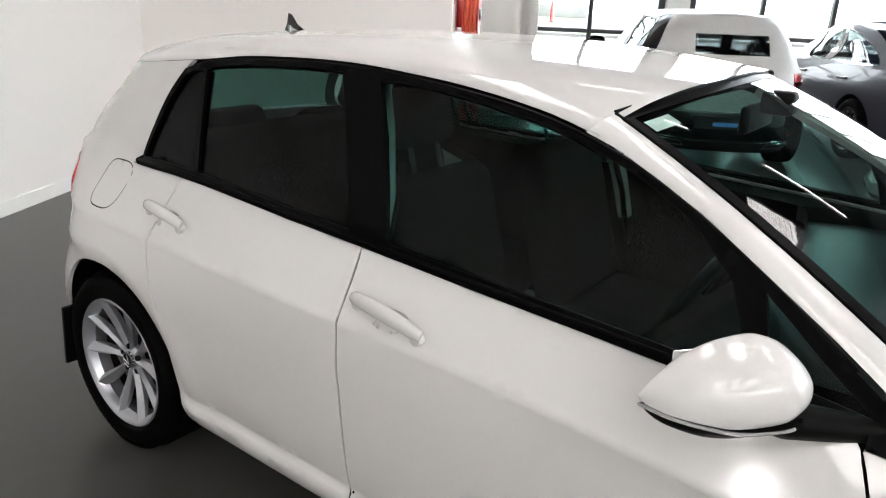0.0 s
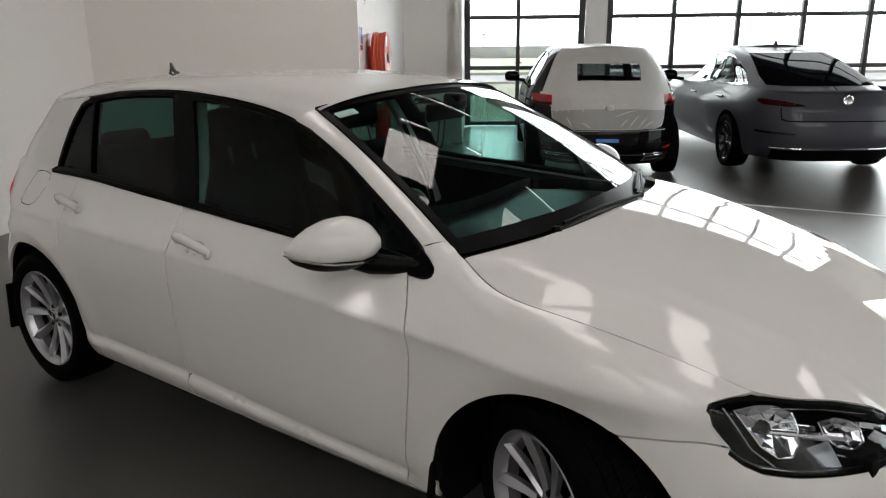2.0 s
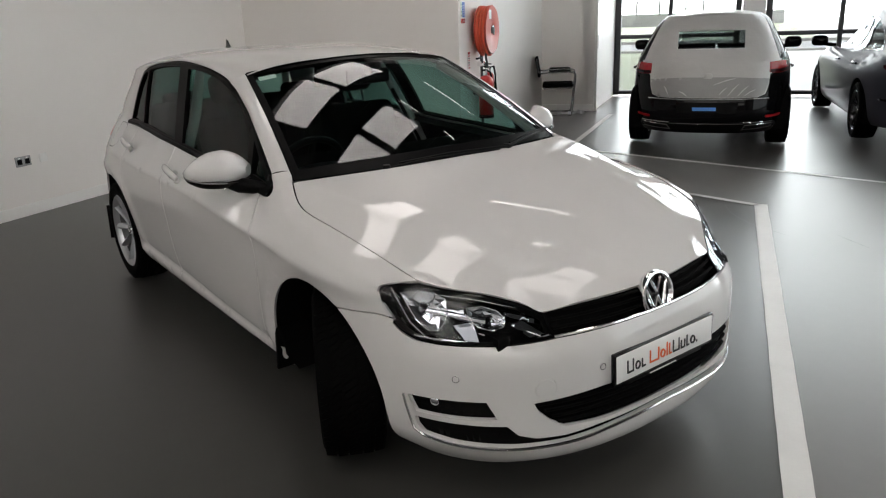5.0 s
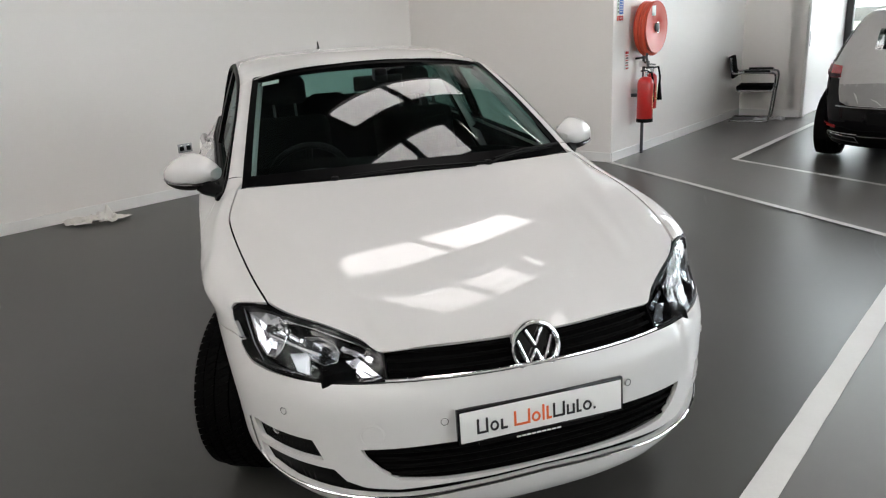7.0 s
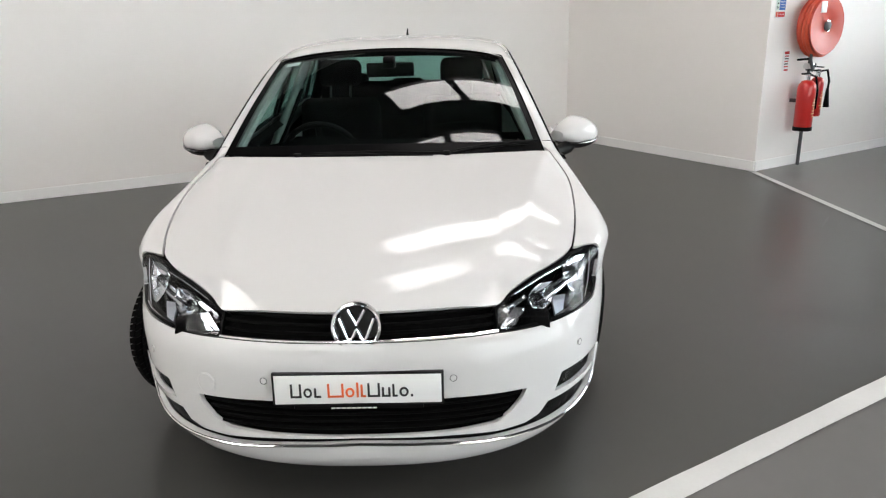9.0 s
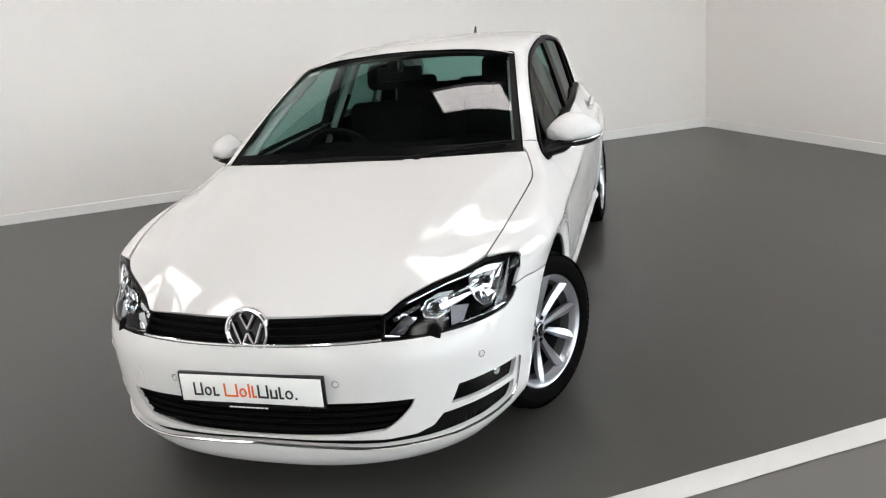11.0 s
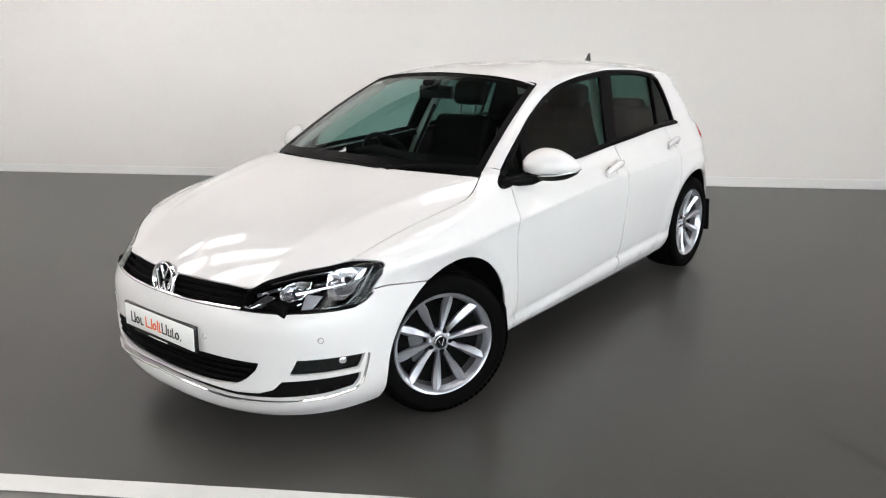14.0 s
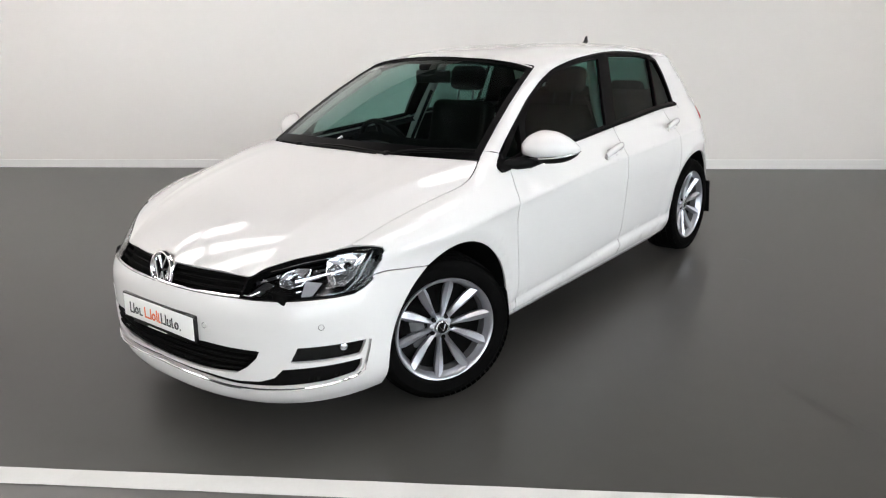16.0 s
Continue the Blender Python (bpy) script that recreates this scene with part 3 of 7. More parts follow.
def arch_pts(xa, z0, n=22, r=ARCH_R):
    """The wheel opening from its rear foot over the top to its front foot."""
    a0 = math.asin((z0 - HUB_Z) / r)
    return [(xa + r * math.cos(a), HUB_Z + r * math.sin(a)) for a in np.linspace(math.pi - a0, a0, n)]


def ws(u, v):
    """Windscreen: u from foot to head, v across."""
    lo = Vector((1.115 - 0.145 * v * v, 0.705 * v, 0.985 - 0.018 * v * v))
    hi = Vector((0.37 - 0.09 * v * v, 0.566 * v, 1.386 - 0.05 * v * v))
    return lo.lerp(hi, u) + Vector((0.35, 0, 0.94)) * (0.035 * 4 * u * (1 - u) * (1 - 0.5 * v * v))


def roof_z(x):
    return 1.39 + 0.042 * (1 - ((x + 0.42) / 0.78) ** 2) if x > -0.42 else 1.432 - 0.075 * ((x + 0.42) / 1.25) ** 2 - 0.45 * max(0.0, -1.3 - x) ** 2


dlo_z = interp([(p[0], p[1]) for p in reversed(DLO_TOP)])


def roof(u, v):
    """Roof skin: u from windscreen to spoiler, v across, rolled down to the window line."""
    v = math.sin(math.pi * v / 2)
    x0 = 0.37 - 0.09 * v * v
    x = x0 + (-1.485 + 0.13 * v * v - x0) * u
    zt = roof_z(x)
    zs = (dlo_z(x) if x > -1.0 else 1.330 - 0.11 * (-1.0 - x)) + 0.012
    k = abs(v)
    z = zs + (zt - zs) * max(0.0, 1 - k**3.1) ** 0.8
    return Vector((x, math.copysign(side_y(x, zs) * (k + 0.05 * k * (1 - k)), v), z))


def off(f, a, b, d, flip=False):
    """A point d outside the surface f."""
    e = 1e-3
    n = (f(a + e, b) - f(a - e, b)).cross(f(a, b + e) - f(a, b - e)).normalized()
    return f(a, b) + n * (-d if flip else d)


seam_z = interp([(1.533, 0.650), (1.58, 0.658), (1.66, 0.668), (1.72, 0.674), (1.775, 0.668)])

def facing(f, a, b, d=0.0):
    """A pose on a surface with y along its outward normal."""
    return Matrix.Translation(off(f, a, b, d)) @ (off(f, a, b, 1) - f(a, b)).to_track_quat("Y", "Z").to_matrix().to_4x4()


car = thing("hatchback", "white five-door hatchback car parked on the showroom floor", "car")
for sgn in (1, -1):
    S = side_surf(sgn)
    fl = sgn > 0
    # wing
    def wing(x, t, sgn=sgn):
        """t up to 1: height on the side; from 1 to 2: rolled over to the bonnet edge."""
        zs = edge_z(x) - 0.055
        if t <= 1:
            z = 0.16 + (zs - 0.16) * t
            return Vector((x, sgn * side_y(x, z), z))
        k = t - 1
        a = Vector((x, sgn * side_y(x, zs), zs))
        d = (a - Vector((x, sgn * side_y(x, zs - 0.02), zs - 0.02))) / 0.02
        b = Vector((x, sgn * edge_y(x), edge_z(x)))
        m1 = a + d * 0.034
        m2 = b + Vector((0, sgn * 0.045, -0.012))
        return a * (1 - k) ** 3 + m1 * 3 * k * (1 - k) ** 2 + m2 * 3 * k * k * (1 - k) + b * k**3

    def wing_up(x, t):
        """The wing with its rear top drawn up into the foot of the pillar."""
        if t < 1.3:
            return wing(x, t)
        v = min(1.0, ((t - 1.3) / 0.7)) ** 1.25
        xw = 0.936 + 0.07 * v
        return wing(x, t) if x >= xw else pillar_base((xw - x) / 0.1, v)

    def pillar_base(u, v):
        x, t = 0.936 + 0.07 * v, 1.3 + 0.7 * v**0.8
        a = wing(x, t)
        ta = (wing(x - 0.01, t) - a).normalized()
        b, c = pillar(0.0, v), pillar(0.02, v)
        size = (b - a).length
        tb = (c - b).normalized()
        return a * (2 * u**3 - 3 * u * u + 1) + ta * size * (u**3 - 2 * u * u + u) + b * (3 * u * u - 2 * u**3) + tb * size * (u**3 - u * u)

    PIL = [(0.872, 0.99, 0.075), (0.858, 1.0, 0.105), (0.78, 1.048, 0.24), (0.701, 1.093, 0.38), (0.518, 1.196, 0.66), (0.331, 1.279, 0.9), (0.25, 1.303, 1.0)]

    def pillar(u, v, sgn=sgn):
        """Windscreen pillar between the screen edge and the window line."""
        k = u * (len(PIL) - 1)
        i = min(int(k), len(PIL) - 2)
        a = np.array(PIL[i]) + (np.array(PIL[i + 1]) - np.array(PIL[i])) * (k - i)
        p = Vector((a[0], sgn * side_y(a[0], a[1]), a[1]))
        q = ws(a[2], sgn * 1.0)
        m = (p + q) / 2 + Vector((0.008, sgn * 0.017, 0.011))
        return p * (1 - v) ** 2 + m * 2 * v * (1 - v) + q * v * v

    def tz(x, z):
        zs = edge_z(x) - 0.055
        return (z - 0.16) / (zs - 0.16) if z < zs else 1 + (z - zs) / 0.055

    arc = [p for p in arch_pts(XF, 0.24, 60) if p[0] < XF or p[1] > 0.652]
    out = [(door_x(0.24), tz(0.87, 0.24))] + [(x, tz(x, z)) for x, z in arc]
    out += [(x, tz(x, z)) for x, z in [(x, seam_z(x)) for x in np.linspace(1.533, 1.775, 12)] + [(1.755, 0.69), (1.735, 0.718)]]
    out += [(1.72, 1.05), (1.722, 1.25), (1.745, 1.5), (1.772, 1.8), (1.79, 2.0)]
    out += [(x, 2.0) for x in (1.6, 1.4, 1.25, 1.18, 1.13, 1.08, 1.04, 1.0)] + [(0.96, 2.0), (0.93, 2.0), (0.9035, 2.0), (0.8335, 1.302), (0.87, 1.302), (0.9, 1.302), (0.932, 1.302), (0.918, 1.27), (0.89, 1.23), (0.866, 1.18)]
    out += [(door_x(z), tz(door_x(z), z)) for z in (0.91, 0.89, 0.87, 0.84, 0.79, 0.7, 0.6, 0.5, 0.4, 0.32)]
    lines = [[(x, tz(x, crease_z(x) + d)) for x in np.arange(0.86, 1.6, 0.03)] for d in (0.0, -0.009, -0.022, -0.042, 0.012, 0.03)]
    lines += [[(x, tz(x, z)) for x, z in arch_pts(XF, 0.3, 40, ARCH_R + d)] for d in (0.048, 0.06, 0.085)]
    panel("wing", wing_up, out, M_PAINT, car, step=0.035, gap=0.0022, flip=fl, rows=lines)
    # doors
    sill = 0.225
    belt = lambda x: belt_z(x) - 0.012
    fd = [(door_x(sill), sill), (-0.21, sill), (-0.203, 0.45), (-0.207, 0.65), (-0.216, 0.82), (-0.235, belt(-0.235))]
    fd += [(x, belt(x)) for x in np.linspace(-0.1, 0.846, 8)] + [(door_x(z), z) for z in (0.915, 0.9, 0.89, 0.87, 0.84, 0.79, 0.7, 0.6, 0.5, 0.4, 0.32)]
    lines = [[(x, crease_z(x) + d) for x in np.arange(-1.3, 0.9, 0.04)] for d in (0.0, -0.009, -0.022, -0.042, 0.012, 0.03)]
    lines += [[(x, sill_z(x) + d) for x in np.arange(-1.0, 0.9, 0.04)] for d in (-0.028, -0.014, 0.0, 0.014, 0.035)]
    panel("front_door", S, fd, M_PAINT, car, step=0.045, gap=0.0032, flip=fl, rows=lines)
    rear_seam = [(-0.935, sill), (-0.94, 0.40), (-0.952, 0.55), (-0.985, 0.69), (-1.018, 0.8), (-1.03, 0.9), (-1.02, belt(-1.02))]
    rd = [(-0.21, sill)] + rear_seam
    rd += [(x, belt(x)) for x in np.linspace(-0.9, -0.3, 6)] + [(-0.235, belt(-0.235)), (-0.216, 0.82), (-0.207, 0.65), (-0.203, 0.45)]
    panel("rear_door", S, rd, M_PAINT, car, step=0.045, gap=0.003, flip=fl, rows=lines)
    panel("sill", S, [(0.95, 0.19), (0.95, 0.222)] + [(x, 0.222) for x in np.linspace(0.9, -0.85, 12)] + [(-0.95, 0.222), (-0.95, 0.182)], M_PAINT, car, step=0.05, gap=0.001, flip=fl)
    # quarter panel with the rear pillar
    q = rear_seam[::-1] + arch_pts(XR, 0.24, n=30)[::-1]
    q += [(-1.72, 0.24), (-1.74, 0.6), (-1.74, 0.9), (-1.70, 1.05), (-1.60, 1.20), (-1.475, 1.288), (-1.3, 1.309), (-1.09, 1.332)]
    q += [(-1.127, 1.298), (-1.193, 1.215), (-1.248, 1.11), (-1.278, 1.045), (-1.296, 0.995), (-1.25, belt(-1.25))]
    panel("quarter_panel", S, q, M_PAINT, car, step=0.045, gap=0.0015, flip=fl, rows=[[(x, crease_z(x) + d) for x in np.arange(-1.74, -0.95, 0.04)] for d in (0.0, -0.009, -0.022, -0.042, 0.012, 0.03)] + [arch_pts(XR, 0.3, 40, ARCH_R + d) for d in (0.048, 0.06, 0.085)])

    patch("windscreen_pillar", pillar, 40, 10, M_PAINT, car, u0=0.001, depth=0.0)

# bonnet: its nose edge follows the grille top and the lamp tops
lip_z = interp([(0, 0.690), (0.3, 0.684), (0.44, 0.674), (0.484, 0.704), (0.569, 0.735), (0.664, 0.757), (0.70, 0.769), (0.716, 0.776)])
lip_even = even(lip_z, 0, 0.716, 0.3)
hood_d = interp([(0, 0), (0.2, 0.12), (0.5, 0.335), (0.75, 0.585), (0.9, 0.79), (0.97, 0.92), (1, 1)])
hood_d = even(hood_d, 0, 1, 0.22)
ridge_k = interp([(0, 0.97), (0.15, 0.89), (0.35, 0.81), (0.7, 0.735), (0.93, 0.665), (1, 0.62)])
ridge_k = even(ridge_k, 0, 1, 0.25)


def bonnet(u, v):
    k = abs(v)
    xe = 1.0 + (1.79 - 1.0) * u
    yf = 0.716 * k
    zf = lip_z(yf)
    fr = nose(phi_y(yf, zf), zf)
    e = min(1.0, max(0.0, (u - 0.72) / 0.28))
    zf = lip_even(yf) + (zf - lip_even(yf)) * e * e * (3 - 2 * e)
    x0, z0 = 1.120 - 0.120 * k**3.4, 0.982 - 0.014 * k**6
    x = x0 + (fr.x - x0) * u
    ze = edge_z(xe)
    de = (edge_z(1.0) - ze) / (edge_z(1.0) - edge_z(1.79))
    kr = ridge_k(u)
    t = (k - kr) / (1.001 - kr)
    w = min(1.0, (t + math.hypot(t, 0.07)) / (1 + math.hypot(1, 0.07)))
    drop = hood_d(u) * (1 - w) + de * w
    z = z0 + (zf - z0) * drop
    y = k * (edge_y(xe) - 0.0055)
    z += (0.004 * min(k / kr, 1 - w) + 0.004 * max(0.0, 1 - (k / kr) ** 2)) * math.sin(math.pi * min(1, 0.05 + 0.93 * u)) ** 0.6
    return Vector((x, math.copysign(y, v), z))


patch("bonnet", bonnet, 56, 100, M_PAINT, car, v0=-1, v1=1, depth=0.012)
patch("windscreen", ws, 24, 32, M_WS, car, v0=-1, v1=1, u0=0.0, depth=0.006, label="tinted laminated windscreen glass")


def roof_skin(nu=44, nv=60):
    """The roof sheet; towards its long edges the shading turns over into the body sides."""
    vs, ns, fs = [], [], []
    for i in range(nu + 1):
        for j in range(nv + 1):
            u, v = i / nu, -1 + 2 * j / nv
            p = roof(u, v)
            e = 1e-3
            uu, vv = min(max(u, e), 1 - e), min(max(v, -1 + e), 1 - e)
            n = (roof(uu, vv + e) - roof(uu, vv - e)).cross(roof(uu + e, vv) - roof(uu - e, vv)).normalized()
            n = n if n.z > 0 else -n
            q = roof(u, math.copysign(1.0, v))
            S = side_surf(1 if v > 0 else -1)
            m = (S(q.x + e, q.z - 0.01) - S(q.x - e, q.z - 0.01)).cross(S(q.x, q.z - 0.01 + e) - S(q.x, q.z - 0.01 - e)).normalized()
            m = m if m.y * v > 0 else -m
            k = min(1, max(0, (abs(v) - 0.72) / 0.28))
            vs.append(p)
            ns.append(n.lerp(m, k * k * (3 - 2 * k)).normalized())
    for i in range(nu):
        for j in range(nv):
            a = i * (nv + 1) + j
            fs.append((a, a + 1, a + nv + 2, a + nv + 1))
    return link_mesh("roof", vs, fs, M_PAINT, car, normals=ns)


roof_skin()
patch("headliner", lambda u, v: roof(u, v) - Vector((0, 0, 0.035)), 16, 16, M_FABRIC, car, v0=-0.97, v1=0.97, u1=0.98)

# front bumper skin with its openings
NP = lambda pts: [(phi_y(y, z), z) for y, z in pts]
mir = lambda pts: [(-y, z) for y, z in reversed(pts)]
INTAKE_R = [(0, 0.418), (0.3, 0.419), (0.525, 0.410), (0.512, 0.382), (0.475, 0.345), (0.43, 0.317), (0.3, 0.309), (0, 0.307)]
INTAKE = NP(INTAKE_R + [p for p in mir(INTAKE_R) if p[0] < -0.01])
FOG_UP = [(0.65, 0.424), (0.73, 0.425), (0.797, 0.423), (0.791, 0.395), (0.784, 0.368), (0.71, 0.366), (0.625, 0.366)]
BAND_T = [(0, 0.298), (0.3, 0.292), (0.43, 0.283), (0.52, 0.287), (0.57, 0.304), (0.60, 0.338), (0.7, 0.343), (0.785, 0.347), (0.780, 0.315), (0.767, 0.287)]
BAND_B = [(0.711, 0.270), (0.576, 0.261), (0.42, 0.262), (0.24, 0.277), (0, 0.286)]
half = BAND_T + BAND_B
BAND = NP(half + [p for p in mir(half) if p[0] < -0.01])
LAMP = [(0.432, 0.606), (0.428, 0.670), (0.484, 0.704), (0.569, 0.735), (0.664, 0.756), (0.70, 0.766), (0.755, 0.771), (0.79, 0.768), (0.812, 0.755), (0.819, 0.735), (0.816, 0.70), (0.808, 0.664), (0.796, 0.634), (0.780, 0.617), (0.74, 0.610), (0.66, 0.606), (0.58, 0.603), (0.49, 0.603)]
top = [(y, 0.605 - 0.002 * abs(y)) for y in np.linspace(-0.43, 0.43, 20)]
low = [(0.46, 0.6025), (0.52, 0.601), (0.58, 0.6), (0.66, 0.602), (0.74, 0.606), (0.777, 0.612), (0.794, 0.628), (0.805, 0.652)]
rim_r = [(phi_y(y, z), z) for y, z in [(0.437, 0.6035)] + low] + [(phi_x(x, z), z) for x, z in [(x, seam_z(x) - 0.002) for x in np.linspace(1.775, 1.533, 12)]]
rim_r += [(phi_x(x, z), z) for x, z in arch_pts(XF, 0.165, n=80) if x > 1.5 and z < 0.646]
rim_r += [(phi_x(1.74, 0.158), 0.158), (phi_x(1.83, 0.153), 0.153), (phi_x(1.95, 0.15), 0.15)]
bott = [(phi_y(y, 0.15), 0.15) for y in np.linspace(0.6, -0.6, 20)]
BUMPER = [(phi_y(y, z), z) for y, z in top] + rim_r + bott + [(-a, b) for a, b in reversed(rim_r)]
fogl, fogr = NP(FOG_UP), NP(mir(FOG_UP))
panel("front_bumper", nose, BUMPER, M_PAINT, car, holes=[INTAKE, fogl, fogr, BAND], step=0.03, gap=0.0015, depth=0.016, rows=[[(s * phi_x(x, z), z) for x, z in arch_pts(XF, 0.2, 60, ARCH_R + d) if x > 1.6] for d in (0.048, 0.06, 0.085) for s in (1, -1)])
E2 = lambda pts, g: [tuple(p) for p in inset(densify(pts, 0.03), -g)]
panel("intake_backing", nose, E2(INTAKE, 0.01), M_DARK, car, lift=-0.035, depth=0)
panel("lower_backing", nose, E2(BAND, 0.008), M_BLACK, car, lift=-0.02, depth=0)
for k in range(4):
    z = 0.330 + 0.023 * k
    yl = 0.435 + 0.085 * (z - 0.31) / 0.1
    pts = [off(nose, phi_y(y, z), z, -0.012) for y in np.linspace(-yl, yl, 40)]
    part("slat", tube(pts, 0.006, 6), M_DARK, car)
for pts in (fogl, fogr):
    fog = panel("fog_lamp", nose, E2(pts, 0.006), M_DARK, car, lift=-0.022, depth=0)
    part("lens", lathe([(0.0, 0.0), (0.012, -0.001), (0.016, -0.004), (0.018, -0.012)], 24, facing(nose, (1 if pts is fogl else -1) * phi_y(0.76, 0.40), 0.40, -0.019)), M_CHROME, fog)
    panel("cover", nose, E2(pts, -0.003), M_LENS, fog, lift=-0.008, depth=0)
# chrome strip of the lower intake, up the outer side
cz = interp([(0, 0.280), (0.24, 0.271), (0.42, 0.256), (0.576, 0.254), (0.711, 0.263), (0.765, 0.279)])
run = [(y, cz(y)) for y in np.linspace(0, 0.765, 30)] + [(0.782, 0.30), (0.791, 0.34), (0.799, 0.39), (0.803, 0.424)]
run = [(-y, z) for y, z in reversed(run)] + run[1:]
part("chrome_strip", tube([off(nose, phi_y(y, z), z, 0.003) for y, z in run], 0.0052, 8), M_CHROME, car, "thin chrome strip")

# upper grille
GR = [(y, 0.612) for y in np.linspace(-0.43, 0.43, 16)] + [(0.425, 0.664)] + [(y, lip_z(abs(y)) - 0.006) for y in np.linspace(0.42, -0.42, 16)] + [(-0.425, 0.664)]
panel("grille", nose, NP(GR), M_DARK, car, lift=-0.03, depth=0)
for z in (0.632, 0.655, 0.676):
    for s in (-1, 1):
        part("grille_bar", tube([off(nose, phi_y(y, z), z, -0.012) for y in np.linspace(s * 0.06, s * 0.425, 24)], 0.006, 6), M_DARK, car)
part("grille_chrome", tube([off(nose, phi_y(y, 0.609), 0.609, 0.001) for y in np.linspace(-0.436, 0.436, 40)], 0.005, 8), M_CHROME, car, "thin chrome strip")

# headlamps
BOWL_OUT = [(0.772, 0.752), (0.725, 0.758), (0.690, 0.752), (0.674, 0.732), (0.682, 0.70), (0.70, 0.668), (0.722, 0.645), (0.745, 0.644), (0.760, 0.668), (0.770, 0.71)]
BOWL_IN = [(0.632, 0.706), (0.59, 0.708), (0.556, 0.694), (0.545, 0.674), (0.558, 0.652), (0.592, 0.642), (0.626, 0.654), (0.638, 0.68)]
lrng = random.Random(8)


def bowl_facets(shape, at):
    """A shallow bowl of small tilted mirror facets within an outline."""
    bm = bmesh.new()
    cy, cz = sum(p[0] for p in shape) / len(shape), sum(p[1] for p in shape) / len(shape)
    n = len(shape)
    for r0, r1 in ((0.0, 0.36), (0.36, 0.68), (0.68, 1.0)):
        for k in range(n):
            a, b = shape[k], shape[(k + 1) % n]
            ring = []
            for r, p in ((r0, a), (r1, a), (r1, b), (r0, b)):
                if r == 0.0 and p is b:
                    continue
                d = -0.034 + 0.018 * r * r + lrng.uniform(-0.003, 0.003)
                ring.append(bm.verts.new(at(cy + (p[0] - cy) * r, cz + (p[1] - cz) * r, d)))
            bm.faces.new(ring)
    return bm


for s in (1, -1):
    poly = NP(LAMP if s > 0 else mir(LAMP))
    hl = panel("headlamp", nose, poly, M_LAMPBLACK, car, lift=-0.045, depth=0, step=0.02, label="headlamp with dark housing and clear lens")
    panel("lamp_wall", nose, poly, M_SATIN2, hl, holes=[[tuple(p) for p in inset(densify(poly, 0.02), 0.008)]], lift=-0.0015, depth=0.045, step=0.014)
    ln = panel("lens", nose, E2(poly, -0.004), M_LENS, hl, lift=0.001, depth=0, step=0.02, label="clear plastic lens")
    at = lambda y, z, d: off(nose, s * phi_y(y, z), z, d)
    for y, z, shape in ((0.735, 0.712, BOWL_OUT), (0.59, 0.676, BOWL_IN)):
        aim = Matrix.Translation(at(y, z, -0.026)) @ Matrix.Rotation(radians(-90 + s * 14), 4, "Z")
        part("reflector", bowl_facets(shape, at), M_REFL, hl, "bright faceted chrome reflector bowl", smooth=False)
        part("bowl_rim", tube([at(a, b, -0.014) for a, b in shape], 0.0022, 6, True), M_CHROME, hl)
        part("bulb", lathe([(0.0, 0.012), (0.008, 0.01), (0.011, 0.0), (0.011, -0.02), (0, -0.022)], 16, aim), M_GLOSSBLACK, hl)
    part("margin_line", tube([at(*p) for p in ((0.786, 0.757, -0.010), (0.785, 0.715, -0.012), (0.775, 0.662, -0.012), (0.757, 0.627, -0.012))], 0.0016, 6), M_ALLOY, hl)
    part("light_guide", tube([at(y, z, d) for y, z, d in ((0.446, 0.617, -0.008), (0.50, 0.607, -0.008), (0.58, 0.605, -0.008), (0.66, 0.611, -0.008), (0.74, 0.618, -0.009), (0.775, 0.625, -0.010))], 0.0042, 8), M_CHROME, hl)
    for pts, rad, mat in (
        (((0.60, 0.668, -0.022), (0.66, 0.682, -0.02), (0.735, 0.697, -0.024)), [0.013, 0.009, 0.006], M_REFL),
        (((0.46, 0.614, -0.018), (0.50, 0.636, -0.024), (0.545, 0.652, -0.03)), [0.003, 0.004, 0.003], M_CHROME),
        (((0.56, 0.607, -0.016), (0.60, 0.626, -0.022), (0.63, 0.64, -0.028)), [0.003, 0.004, 0.003], M_CHROME),
        (((0.50, 0.697, -0.016), (0.60, 0.728, -0.016), (0.70, 0.748, -0.016)), 0.0025, M_CHROME),
    ):
        part("bezel_wing", tube([at(*p) for p in pts], rad, 8), mat, hl)
    for face in ([(0.452, 0.622), (0.50, 0.618), (0.536, 0.656), (0.50, 0.664)], [(0.46, 0.664), (0.536, 0.69), (0.545, 0.681), (0.468, 0.652)], [(0.64, 0.70), (0.70, 0.715), (0.702, 0.706), (0.645, 0.690)]):
        panel("bezel_facet", nose, NP(face if s > 0 else mir(face)), M_REFL, hl, lift=-0.02, depth=0.006, step=0.02)
    face = [(0.632, 0.668), (0.684, 0.66), (0.672, 0.620), (0.640, 0.616)]
    panel("bezel_facet", nose, NP(face if s > 0 else mir(face)), M_ALLOY, hl, lift=-0.02, depth=0.006, step=0.02)
    # parking sensors
    for y, z in ((0.715, 0.502), (0.293, 0.487)):
        part("parking_sensor", lathe([(0, 0.002), (0.0085, 0.002), (0.0095, 0.0), (0.0095, -0.004), (0.0115, -0.004), (0.0115, 0.001), (0.0125, 0.001), (0.013, -0.004)], 20, facing(nose, s * phi_y(y, z), z, 0.001)), M_PAINT, car)
        part("sensor_ring", lathe([(0.0098, 0.0), (0.0104, 0.0012), (0.0116, 0.0012), (0.0122, 0.0)], 20, facing(nose, s * phi_y(y, z), z, 0.001)), M_STEEL, car)


